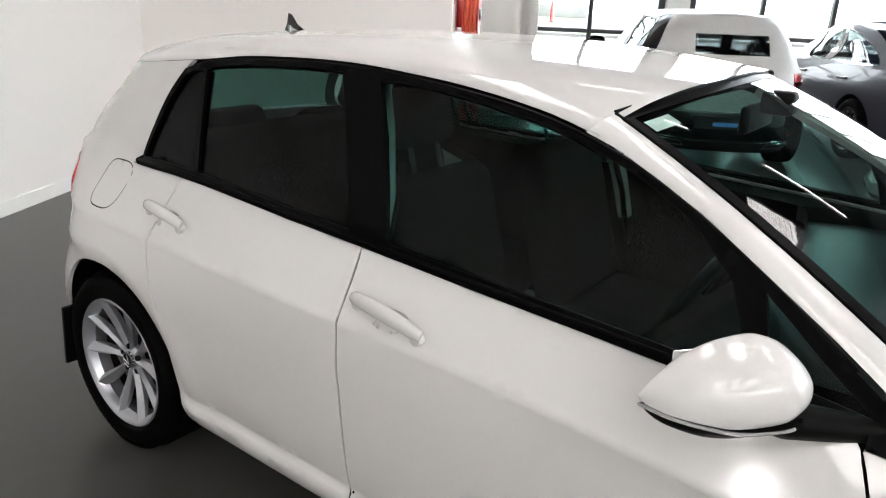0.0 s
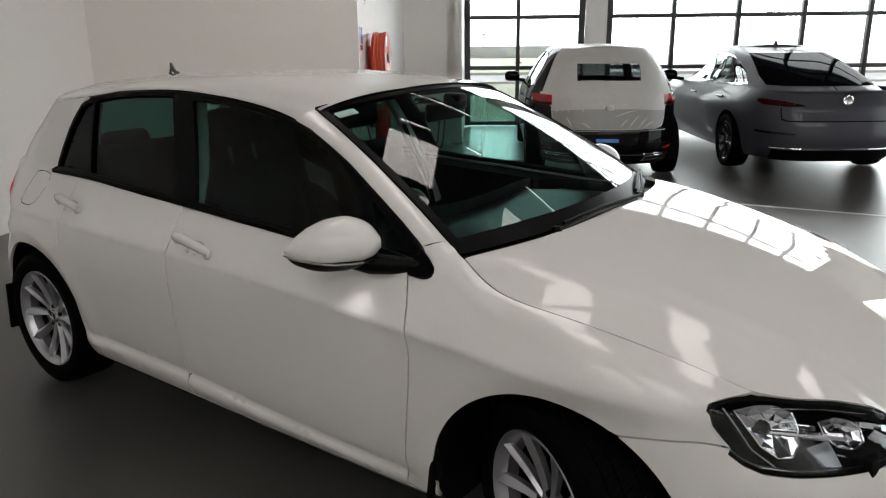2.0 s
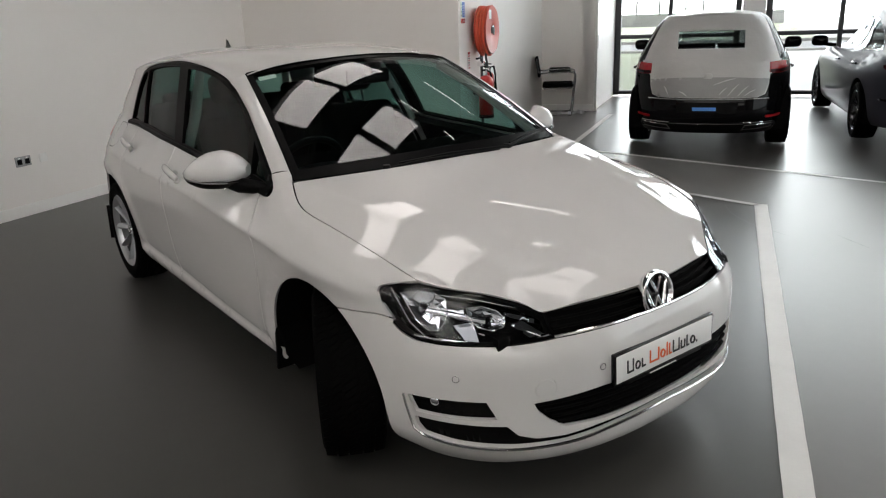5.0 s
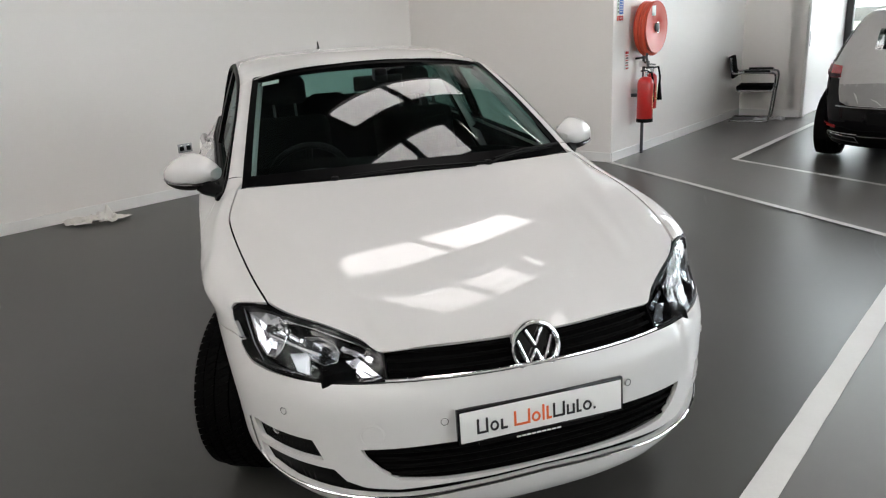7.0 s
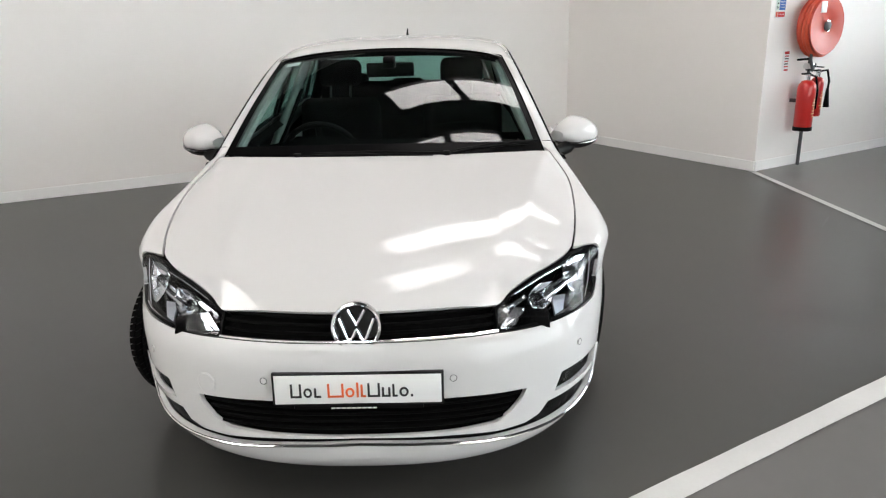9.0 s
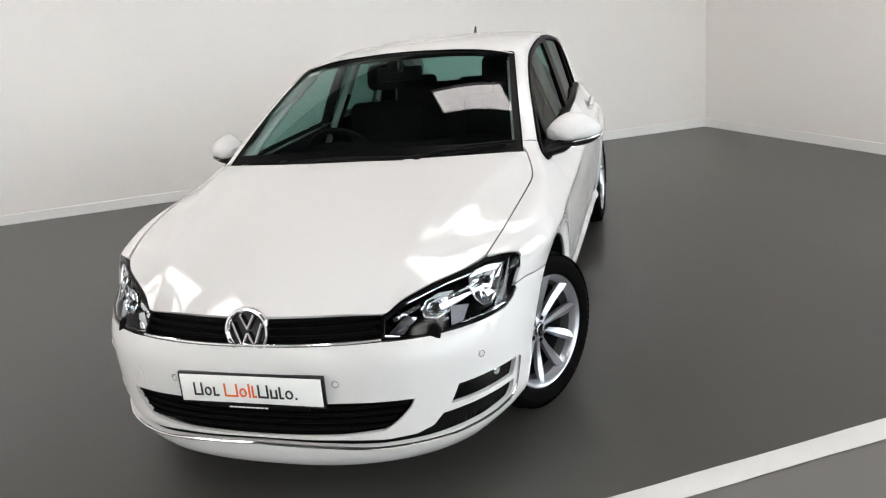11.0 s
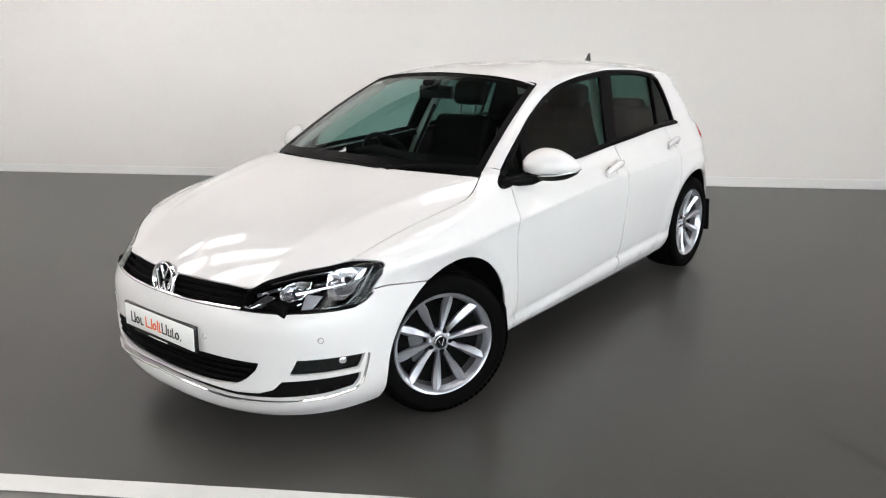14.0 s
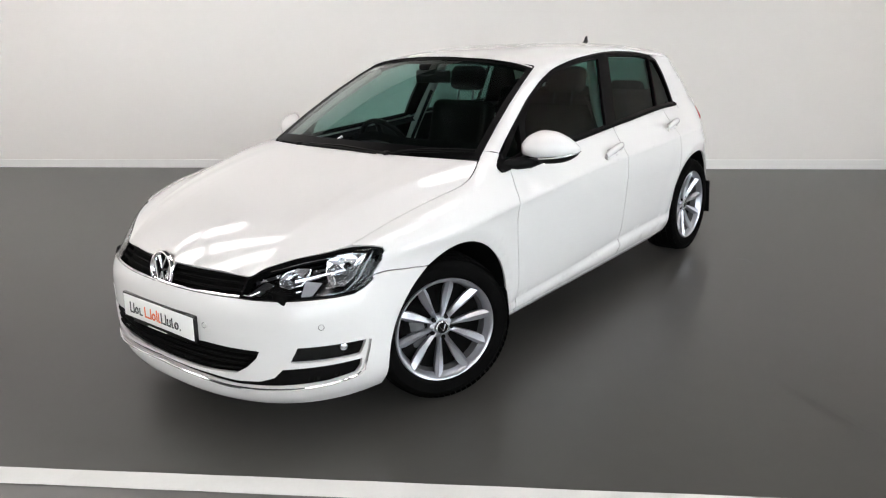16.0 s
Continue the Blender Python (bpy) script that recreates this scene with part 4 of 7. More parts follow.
part("tow_cap", lathe([(0, 0.0008), (0.031, 0.0008), (0.0325, -0.003), (0.0345, -0.003), (0.0355, 0.0004), (0.036, -0.002)], 32, facing(nose, phi_y(-0.49, 0.456), 0.456)), M_PAINT, car, "round towing eye cover")
# emblem
em = Matrix.Translation((2.166, 0, 0.652)) @ Matrix.Rotation(radians(-90), 4, "Z") @ Matrix.Rotation(radians(12), 4, "X") @ Matrix.Scale(1.19, 4)
emblem = part("emblem", lathe([(0.056, -0.03), (0.066, -0.014), (0.0668, -0.003), (0.064, 0.004), (0.059, 0.005), (0.0545, 0.001), (0.052, -0.014)], 40, em), M_CHROME, car, "round chrome emblem")
part("disc", lathe([(0.0, -0.011), (0.056, -0.011), (0.056, -0.016)], 32, em), M_GLOSSBLACK, emblem)
for x0, x1, z0, z1 in ((-0.022, 0.0, 0.044, 0.004), (0.022, 0.0, 0.044, 0.004), (-0.045, -0.019, 0.022, -0.044), (0.045, 0.019, 0.022, -0.044), (-0.019, 0.0, -0.044, -0.006), (0.019, 0.0, -0.044, -0.006)):
    part("bar", tube([em @ Vector((x0, -0.005, z0)), em @ Vector((x1, -0.005, z1))], 0.0058, 8), M_CHROME, emblem)

# number plate: plain bars stand for the lettering
pm = Matrix.Translation((2.2105, 0, 0.467)) @ Matrix.Rotation(radians(90), 4, "Z") @ Matrix.Rotation(radians(-3), 4, "X")
plate = part("number_plate", box((-0.264, -0.002, -0.055), (0.264, 0.014, 0.055), 0.004, pm), M_GLOSSBLACK, car, "white plate in a black frame")
part("plate_face", box((-0.256, -0.0045, -0.047), (0.256, -0.001, 0.047), 0.002, pm), M_PLATE, plate)


def plain_mark(x, w, h, mat, kind, base=-0.026, st=0.0068):
    """One plain mark of a letter's size: a ring or an upright bar with a foot."""
    if kind == "ring":
        c = Vector((x + w / 2, -0.005, base + h / 2))
        pts = [pm @ (c + Vector((math.cos(a) * (w - st) / 2, 0, math.sin(a) * (h - st) / 2))) for a in np.linspace(0, 2 * math.pi, 20, endpoint=False)]
        part("bar", tube(pts, st / 2, 6, True), mat, plate)
        return
    box_lo = [(x, base, x + st, base + h)]
    if kind == "pair":
        box_lo += [(x + w - st, base, x + w, base + h), (x + st, base, x + w - st, base + st)]
    elif kind == "foot":
        box_lo += [(x + st, base, x + w, base + st)]
    bm = bmesh.new()
    for x0, z0, x1, z1 in box_lo:
        box_bm(bm, (x0, -0.0062, z0), (x1, -0.004, z1), 0.0005, pm, 1)
    part("bar", bm, mat, plate)


x = -0.207
for w, h, mat, kind, gap in (
    (0.034, 0.046, M_INK, "pair", 0.006), (0.027, 0.032, M_INK, "ring", 0.006), (0.021, 0.032, M_INK, "foot", 0.02),
    (0.05, 0.046, M_ORANGE, "pair", 0.005), (0.028, 0.032, M_ORANGE, "ring", 0.006), (0.007, 0.049, M_ORANGE, "bar", 0.006), (0.016, 0.042, M_ORANGE, "foot", 0.005),
    (0.038, 0.046, M_INK, "pair", 0.006), (0.026, 0.032, M_INK, "pair", 0.006), (0.016, 0.042, M_INK, "foot", 0.005), (0.029, 0.032, M_INK, "ring", 0.006), (0.008, 0.008, M_INK, "bar", 0.0)):
    plain_mark(x, w, h, mat, kind)
    x += w + gap
part("plate_bracket", box((-0.2, 0.0, -0.068), (0.2, 0.012, -0.05), 0.003, pm), M_BLACK, car)
for k in range(9):
    part("bar", box((-0.085 + k * 0.016, -0.0018, -0.0655), (-0.0725 + k * 0.016, 0.0008, -0.0615), 0.0004, pm), M_PLATE, plate)


# ---- the hatchback: glass, trim and fittings on both sides ----
DLO = [tuple(p) for p in curve_pts(DLO_TOP, 4)] + [tuple(p) for p in curve_pts(DLO_REAR, 4)]
DLO = [(x, z) for x, z in DLO] + [(x, belt_z(x) - 0.015) for x in np.linspace(-1.262, 0.84, 24)] + [(0.87, 0.928), (0.9, 0.927), (0.916, 0.93), (0.926, 0.937)]


def top_at(x, g):
    return dlo_z(x) - g


FG = [(x, belt_z(x) + 0.007) for x in np.linspace(0.655, -0.175, 12)] + [(-0.205, 1.1), (-0.25, 1.22), (-0.31, 1.342)] + [(x, top_at(x, 0.014)) for x in np.linspace(-0.25, 0.50, 12)] + [(0.60, 1.1), (0.635, 1.03)]
TG = [(0.70, belt_z(0.70) + 0.022), (0.68, 1.03), (0.66, 1.092), (0.71, 1.057), (0.79, 1.0), (0.852, 0.958), (0.856, 0.951)]
RG = [(x, belt_z(x) + 0.007) for x in np.linspace(-0.30, -0.955, 8)] + [(-0.973, 1.1), (-1.004, 1.306)] + [(x, top_at(x, 0.014)) for x in np.linspace(-0.97, -0.445, 8)] + [(-0.38, 1.22), (-0.33, 1.1)]
QG = [(-0.972, belt_z(-0.98) + 0.008), (-0.989, 1.1), (-1.020, 1.308), (-1.065, 1.302), (-1.108, 1.283), (-1.168, 1.205), (-1.220, 1.11), (-1.250, 1.045), (-1.262, belt_z(-1.25) + 0.009)]
M_SATIN = node_mat("satin_black_trim", (0.0025, 0.0025, 0.0027), 0.4, spec=0.03, var=0.1, scale=20)
M_COURTESY = glow_mat("courtesy_lamp_lens", (1.0, 0.98, 0.94), 6.0)
M_LAMPSTRIP = node_mat("indicator_lens", (0.3, 0.3, 0.3), 0.15, metal=0.4, coat=1.0)
for sgn in (1, -1):
    S = side_surf(sgn)
    fl = sgn > 0
    panel("window_trim", S, DLO, M_SATIN, car, holes=[FG, TG, RG, QG], step=0.03, lift=0.008, depth=0.016, flip=fl, label="satin black window surround")
    for nm, poly in (("front_window", FG), ("quarter_light", TG), ("rear_window", RG), ("rear_quarter_window", QG)):
        panel(nm, S, E2(poly, 0.004), M_REARGLASS if "rear" in nm else M_SIDEGLASS, car, step=0.045, lift=-0.004, depth=0.0, flip=fl, label="tinted side window glass")
    # belt strip, proud of the doors
    part("belt_strip", tube([off(S, x, belt_z(x) - 0.002, 0.004, fl) for x in np.linspace(0.84, -1.272, 50)], 0.0055, 8), M_SATIN, car)
    part("window_bead", tube([off(S, x, z, 0.003, fl) for x, z in DLO[9:-28]], 0.006, 8), M_SATIN, car)
    # cards behind the door skins, dark in the gaps
    card = [(0.93, 0.25), (0.93, 0.9)] + [(x, belt_z(x) - 0.01) for x in np.linspace(0.85, -1.27, 12)] + [(-1.0, 0.85), (-0.9, 0.5), (-0.85, 0.25)]
    panel("door_card", S, card, M_BLACK, car, step=0.08, lift=-0.03, depth=0.05, flip=fl)
    strip = [(0.99, 0.3), (0.99, 0.84), (0.87, 0.84), (0.87, 0.3)]
    panel("hinge_panel", S, strip, M_DARK, car, step=0.08, lift=-0.014, depth=0.0, flip=fl)
    for line in ([(-0.21, 0.235), (-0.203, 0.45), (-0.207, 0.65), (-0.216, 0.82), (-0.233, 0.965)], [(-0.937, 0.24), (-0.94, 0.40), (-0.952, 0.55), (-0.985, 0.69), (-1.018, 0.8), (-1.03, 0.9), (-1.022, 0.985)]):
        panel("seam_backing", S, [(x - 0.012, z) for x, z in line] + [(x + 0.012, z) for x, z in reversed(line)], M_DARK, car, step=0.05, lift=-0.005, depth=0.0, flip=fl)
    # handles
    for x0, x1, z0, z1 in ((-0.185, 0.03, 0.872, 0.848), (-1.085, -0.885, 0.898, 0.884)):
        mid = Vector(((x0 + x1) / 2, 0, (z0 + z1) / 2))
        cup = [(mid.x + 0.058 * math.cos(a), mid.z + 0.024 * math.sin(a)) for a in np.linspace(0, 2 * math.pi, 24, endpoint=False)]
        h = panel("door_handle", S, cup, M_PAINT, car, step=0.02, lift=0.0012, depth=0.0, flip=fl, label="body-coloured pull handle")
        ps = []
        for k in np.linspace(0, 1, 15):
            x, z = x0 + (x1 - x0) * k, z0 + (z1 - z0) * k
            ps.append(off(S, x, z, 0.014 + 0.02 * math.sin(math.pi * k) ** 0.5, fl))
        bm = tube(ps, [0.010 + 0.005 * math.sin(math.pi * k) ** 0.4 for k in np.linspace(0, 1, 15)], 12)
        for v in bm.verts:
            v.co.z += (v.co.z - (z0 + (z1 - z0) * min(1, max(0, (v.co.x - x0) / (x1 - x0))))) * 0.35
        part("grip", bm, M_PAINT, h)
        for x, z in ((x0 + 0.012, z0), (x1 - 0.012, z1)):
            part("foot", lathe([(0, 0.02), (0.013, 0.018), (0.015, 0.0)], 16, Matrix.Translation(off(S, x, z, 0.0, fl)) @ Matrix.Rotation(0 if fl else math.pi, 4, "Z")), M_PAINT, h)
        # flat grey oval paints the shade of the finger recess behind the grip
        dark = [(mid.x + 0.01 + 0.04 * math.cos(a), mid.z + 0.012 + 0.009 * math.sin(a)) for a in np.linspace(0, 2 * math.pi, 16, endpoint=False)]
        panel("recess", S, dark, M_GREYTRIM, h, step=0.02, lift=0.002, depth=0, flip=fl)
    # foot of the mirror sail, over the wing
    panel("mirror_sail", S, [(0.862, 0.913), (0.905, 0.911), (0.926, 0.914), (0.937, 0.921), (0.940, 0.931), (0.932, 0.942), (0.906, 0.963), (0.870, 0.985), (0.860, 0.95)], M_SATIN, car, step=0.02, lift=0.012, depth=0.02, flip=fl)
    # mirror
    mi = thing("door_mirror", "", "")
    mi.parent = car
    mi.matrix_local = Matrix.Translation((0.655, sgn * 0.905, 0.993)) @ Matrix.Rotation(radians(sgn * 39), 4, "Z")

    top_h = interp([(-1, 0.016), (-0.85, 0.044), (-0.6, 0.068), (-0.25, 0.083), (0.1, 0.079), (0.45, 0.062), (0.75, 0.036), (0.92, 0.014), (1, 0.0)])
    low_h = interp([(-1, 0.03), (-0.7, 0.058), (-0.2, 0.068), (0.3, 0.062), (0.7, 0.044), (0.9, 0.026), (1, 0.0)])
    fore = interp([(-1, 0.045), (-0.8, 0.075), (-0.4, 0.094), (0.1, 0.09), (0.5, 0.07), (0.8, 0.04), (1, 0.0)])
    split = lambda y: -0.030 + 0.012 * max(0, y)

    def shell(upper, grow, n=36, rows=26):
        """A drop-shaped housing, long across the car; local y outwards, x to the front."""
        bm = bmesh.new()
        grid = []
        for i in range(rows + 1):
            y = -math.cos(math.pi * i / rows)
            cut = split(y)
            row = []
            for j in range(n):
                b = 2 * math.pi * j / n
                cx, cz = math.cos(b), math.sin(b)
                hx = math.copysign(abs(cx) ** (0.85 if cx < 0 else 1.2 if upper else 0.6), cx) * (fore(y) if cx > 0 else 0.03 * min(1, 2 * (1 - y))) * grow
                hz = (math.copysign(abs(cz) ** 0.85, cz) * (top_h(y) if cz > 0 else low_h(y)) - 0.008 * y) * grow
                hz = max(hz, cut) if upper else min(hz, cut - 0.004)
                if not upper and hz < -0.045:
                    hx *= 0.9
                row.append(Vector((hx - 0.006 * y * y, sgn * 0.138 * y, hz)))
            grid.append([bm.verts.new(p) for p in row])
        for p, q in zip(grid[:-1], grid[1:]):
            for j in range(n):
                bm.faces.new((p[j], p[(j + 1) % n], q[(j + 1) % n], q[j]))
        bm.faces.new(grid[0][::-1])
        bmesh.ops.remove_doubles(bm, verts=bm.verts, dist=1e-5)
        bmesh.ops.dissolve_degenerate(bm, edges=bm.edges, dist=1e-6)
        return bm

    part("cap", shell(True, 1.0), M_PAINT, mi, "gloss white mirror cap")
    part("housing", shell(False, 1.035), M_BLACK, mi)
    part("indicator", tube([Vector((fore(y) * 1.0 - 0.006 * y * y, sgn * 0.138 * y, split(y) - 0.003)) for y in np.linspace(-0.55, 0.985, 24)], 0.003, 6), M_LAMPSTRIP, mi, "clear indicator strip")
    part("mirror_glass", box((-0.034, min(sgn * -0.105, sgn * 0.07), -0.04), (-0.030, max(sgn * -0.105, sgn * 0.07), 0.05), 0.001), M_CHROME, mi)
    part("courtesy_lamp", box((-0.004, sgn * -0.03 - 0.010, -0.070), (0.018, sgn * -0.03 + 0.010, -0.066), 0.001), M_COURTESY, mi, "small lit lamp under the mirror")
    cl = new("courtesy_light", bpy.data.lights.new("courtesy_light", "SPOT"))
    cl.data.energy, cl.data.spot_size, cl.data.spot_blend, cl.data.shadow_soft_size = 0.9, radians(60), 1.0, 0.03
    cl.matrix_world = look((0.70, sgn * 0.925, 0.918), (0.74, sgn * 0.872, 0.80))
    part("mirror_arm", tube([(0.90, sgn * 0.768, 0.936), (0.85, sgn * 0.785, 0.935), (0.80, sgn * 0.81, 0.935), (0.75, sgn * 0.845, 0.94), (0.70, sgn * 0.875, 0.955)], [0.012, 0.022, 0.028, 0.032, 0.03], 12), M_BLACK, car)
    # wheel arches
    for xa in (XF, XR):
        bm = bmesh.new()
        rows = []
        for a in np.linspace(-0.35, math.pi + 0.35, 30):
            r = ARCH_R + 0.004
            px, pz = xa + r * math.cos(a), HUB_Z + r * math.sin(a)
            yo = side_y(px, max(pz, 0.2)) - 0.012
            rows.append([bm.verts.new((px, sgn * y, pz)) for y in (yo, 0.74, 0.5)])
        for p, q in zip(rows[:-1], rows[1:]):
            for k in range(2):
                bm.faces.new((p[k], p[k + 1], q[k + 1], q[k]))
        bm.faces.new([r[2] for r in rows])
        part("arch_liner", bm, M_DARK, car)
    # mud flaps
    for xm, zt in ((XF - 0.385, 0.42), (XR - 0.35, 0.46)):
        y0, y1 = sgn * 0.70, sgn * 0.858
        part("mud_flap", box((xm - 0.012, min(y0, y1), 0.195), (xm + 0.006, max(y0, y1), zt - 0.03), 0.006, Matrix.Translation((xm, 0, 0.3)) @ Matrix.Rotation(radians(7), 4, "Y") @ Matrix.Translation((-xm, 0, -0.3))), M_BLACK, car, "black rubber mud flap")
    # tail lamp
    TL = [(-1.66, 0.945), (-1.645, 0.89), (-1.65, 0.812), (-1.74, 0.79), (-1.87, 0.785), (-1.87, 0.93), (-1.78, 0.955)]
    panel("tail_lamp", S, TL, M_RED, car, step=0.03, lift=0.003, depth=0.02, flip=fl, label="red tail lamp lens")
    # fuel flap on the off side
    if sgn < 0:
        ff = [(-1.352 + 0.075 * math.copysign(abs(math.cos(a)) ** 0.6, math.cos(a)), 0.925 + 0.07 * math.copysign(abs(math.sin(a)) ** 0.6, math.sin(a))) for a in np.linspace(0, 2 * math.pi, 32, endpoint=False)]
        panel("fuel_flap", S, ff, M_DARK, car, holes=[[tuple(p) for p in inset(ff, 0.003)]], step=0.02, lift=0.0008, depth=0, flip=fl)
        panel("fuel_flap", S, [tuple(p) for p in inset(ff, 0.003)], M_PAINT, car, step=0.03, lift=0.001, depth=0.004, flip=fl)

# tail end
XQ = interp([(0.16, -1.72), (0.24, -1.72), (0.6, -1.74), (0.9, -1.74), (1.05, -1.71), (1.2, -1.60), (1.288, -1.475)])


def tail_grid(z):
    return tail_phi_x(XQ(z), z)


patch("rear_bumper", lambda u, v: tail(v * tail_grid(0.17 + 0.43 * u), 0.17 + 0.43 * u), 14, 30, M_PAINT, car, v0=-1, v1=1, depth=0.012)
patch("tailgate", lambda u, v: tail(v * tail_grid(0.605 + 0.395 * u), 0.605 + 0.395 * u), 14, 30, M_PAINT, car, v0=-1, v1=1, depth=0.012)
patch("rear_screen", lambda u, v: tail(v * tail_grid(1.004 + 0.28 * u), 1.004 + 0.28 * u), 12, 30, M_SIDEGLASS, car, v0=-0.86, v1=0.86)
for s in (-1, 1):
    patch("tailgate_pillar", lambda u, v: tail(v * tail_grid(1.002 + 0.284 * u), 1.002 + 0.284 * u), 12, 6, M_PAINT, car, v0=min(s * 0.86, s), v1=max(s * 0.86, s))
patch("spoiler", lambda u, v: roof(1.0, v).lerp(tail(v * tail_grid(1.288), 1.288), u) + Vector((-0.05, 0, 0.01)) * math.sin(math.pi * u) * (1 - v**4), 8, 30, M_PAINT, car, v0=-1, v1=1)
# underside, bay and scuttle
part("underbody", box((-1.8, -0.62, 0.175), (1.9, 0.62, 0.24), 0.03), M_DARK, car)
bm = bmesh.new()
for x0, x1 in ((-0.93, 0.97),):
    box_bm(bm, (x0, -0.76, 0.185), (x1, 0.76, 0.26), 0.02)
part("floor_pan", bm, M_DARK, car)
part("engine_bay", box((1.0, -0.62, 0.25), (2.06, 0.62, 0.64), 0.05), M_DARK, car)
patch("scuttle", lambda u, v: Vector((1.15 - 0.135 * abs(v) ** 3.4 - 0.16 * u, 0.70 * v, 0.955 - 0.02 * v * v + 0.012 * u)), 4, 24, M_BLACK, car, v0=-1, v1=1)
# dark band round the windscreen edge
for u0, u1, v0, v1 in ((0.0, 0.075, -1, 1), (0.965, 1.0, -1, 1), (0.07, 0.97, -1, -0.962), (0.07, 0.97, 0.962, 1)):
    patch("windscreen_band", lambda u, v: ws(u, v) + Vector((0.0007, 0, 0.0016)), 20, 24, M_SATIN2, car, u0=u0, u1=u1, v0=v0, v1=v1)
for s in (-1, 1):
    part("windscreen_seal", tube([ws(u, s * 1.004) + Vector((0, 0, 0.002)) for u in np.linspace(0, 1, 24)], 0.004, 8), M_SATIN, car)
part("windscreen_seal", tube([ws(1.004, v) + Vector((0, 0, 0.002)) for v in np.linspace(-1, 1, 24)], 0.005, 8), M_SATIN, car)
# wipers: both park towards the near side
for y0, y1, u1 in ((-0.36, 0.22, -0.02), (0.28, 0.64, 0.045)):
    a, b = ws(0.0, y0 / 0.705) + Vector((0.02, 0, -0.002)), ws(u1, y1 / 0.70) + Vector((0.012, 0, 0.010))
    w = part("wiper", tube([a, a.lerp(b, 0.3) + Vector((0.01, 0, 0.014)), a.lerp(b, 0.65) + Vector((0.004, 0, 0.008)), b], [0.009, 0.007, 0.005, 0.004], 8), M_BLACK, car, "black windscreen wiper")
    c = a.lerp(b, 0.12)
    part("blade", tube([c + Vector((-0.016, 0, 0.012)), c.lerp(b, 0.5) + Vector((-0.014, 0, 0.018)), b + (b - a) * 0.12 + Vector((-0.008, 0, 0.006))], 0.0065, 6), M_BLACK, w)
    part("pivot", lathe([(0, 0.02), (0.014, 0.018), (0.018, 0.0)], 16, Matrix.Translation(a) @ Matrix.Rotation(radians(90), 4, "X")), M_BLACK, w)
# inspection label in the top corner
patch("windscreen_label", lambda u, v: ws(u, v) + Vector((-0.004, 0, -0.004)), 4, 4, M_PLATE, car, u0=0.9, u1=0.945, v0=-0.93, v1=-0.80)
# roof fin
fin_x, fin_z = -1.295, roof_z(-1.295)
bm = bmesh.new()
prof = [(0.08, 0.0), (0.035, 0.009), (0.0, 0.024), (-0.03, 0.058), (-0.044, 0.064), (-0.05, 0.03), (-0.046, 0.0)]
ring = [[bm.verts.new((fin_x + x, s * w, fin_z - 0.004 + z)) for x, z in prof] for s, w in ((-1, 0.004), (1, 0.004))]
mid = [[bm.verts.new((fin_x + x * 1.05, s * 0.017 * (1 - z / 0.075) ** 1.5 + s * 0.003, fin_z - 0.004 + z * 0.35)) for x, z in prof] for s in (-1, 1)]
for p, q in ((ring[0], ring[1]), (mid[0], ring[0]), (ring[1], mid[1])):
    for k in range(len(prof) - 1):
        bm.faces.new((p[k], p[k + 1], q[k + 1], q[k]))
part("roof_aerial", bm, M_GLOSSBLACK, car, "black shark-fin aerial")

# ---- cabin ----


def soft_box(lo, hi, bev, m=None):
    return box(lo, hi, bev, m, 4)


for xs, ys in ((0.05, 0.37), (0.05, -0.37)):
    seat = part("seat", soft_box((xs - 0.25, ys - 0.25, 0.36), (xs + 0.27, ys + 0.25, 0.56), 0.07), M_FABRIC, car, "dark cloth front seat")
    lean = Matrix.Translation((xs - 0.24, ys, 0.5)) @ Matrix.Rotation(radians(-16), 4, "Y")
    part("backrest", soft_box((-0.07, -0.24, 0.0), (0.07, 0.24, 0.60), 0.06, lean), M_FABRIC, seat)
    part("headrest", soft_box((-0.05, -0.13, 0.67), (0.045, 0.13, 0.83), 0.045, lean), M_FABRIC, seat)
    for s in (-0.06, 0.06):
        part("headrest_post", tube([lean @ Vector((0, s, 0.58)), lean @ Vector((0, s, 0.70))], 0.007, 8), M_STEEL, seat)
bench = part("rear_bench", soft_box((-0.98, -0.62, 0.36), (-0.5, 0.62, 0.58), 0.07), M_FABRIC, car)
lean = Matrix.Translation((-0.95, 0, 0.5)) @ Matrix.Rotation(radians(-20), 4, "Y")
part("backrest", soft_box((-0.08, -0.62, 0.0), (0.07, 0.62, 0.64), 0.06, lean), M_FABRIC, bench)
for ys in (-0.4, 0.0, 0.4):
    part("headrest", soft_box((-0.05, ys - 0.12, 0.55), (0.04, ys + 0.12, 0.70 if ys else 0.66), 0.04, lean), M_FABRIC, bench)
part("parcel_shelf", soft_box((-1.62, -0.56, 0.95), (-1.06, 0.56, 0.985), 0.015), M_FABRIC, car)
dash = part("dashboard", soft_box((0.55, -0.68, 0.55), (0.98, 0.68, 0.90), 0.06), M_BLACK, car)
patch("dash_top", lambda u, v: Vector((1.06 - 0.13 * v * v - 0.5 * u, 0.68 * v, 0.945 - 0.03 * u * u - 0.05 * v**4 + 0.02 * bump1((v + 0.54) / 0.2) * u)), 10, 20, M_BLACK, dash, v0=-1, v1=1, depth=0.05)
sw = Matrix.Translation((0.42, -0.37, 0.87)) @ Matrix.Rotation(radians(-64), 4, "Y")
wheel_ring = part("steering_wheel", tube([sw @ Vector((0.185 * math.cos(a), 0.185 * math.sin(a), 0)) for a in np.linspace(0, 2 * math.pi, 40, endpoint=False)], 0.016, 10, True), M_BLACK, car, "black steering wheel")
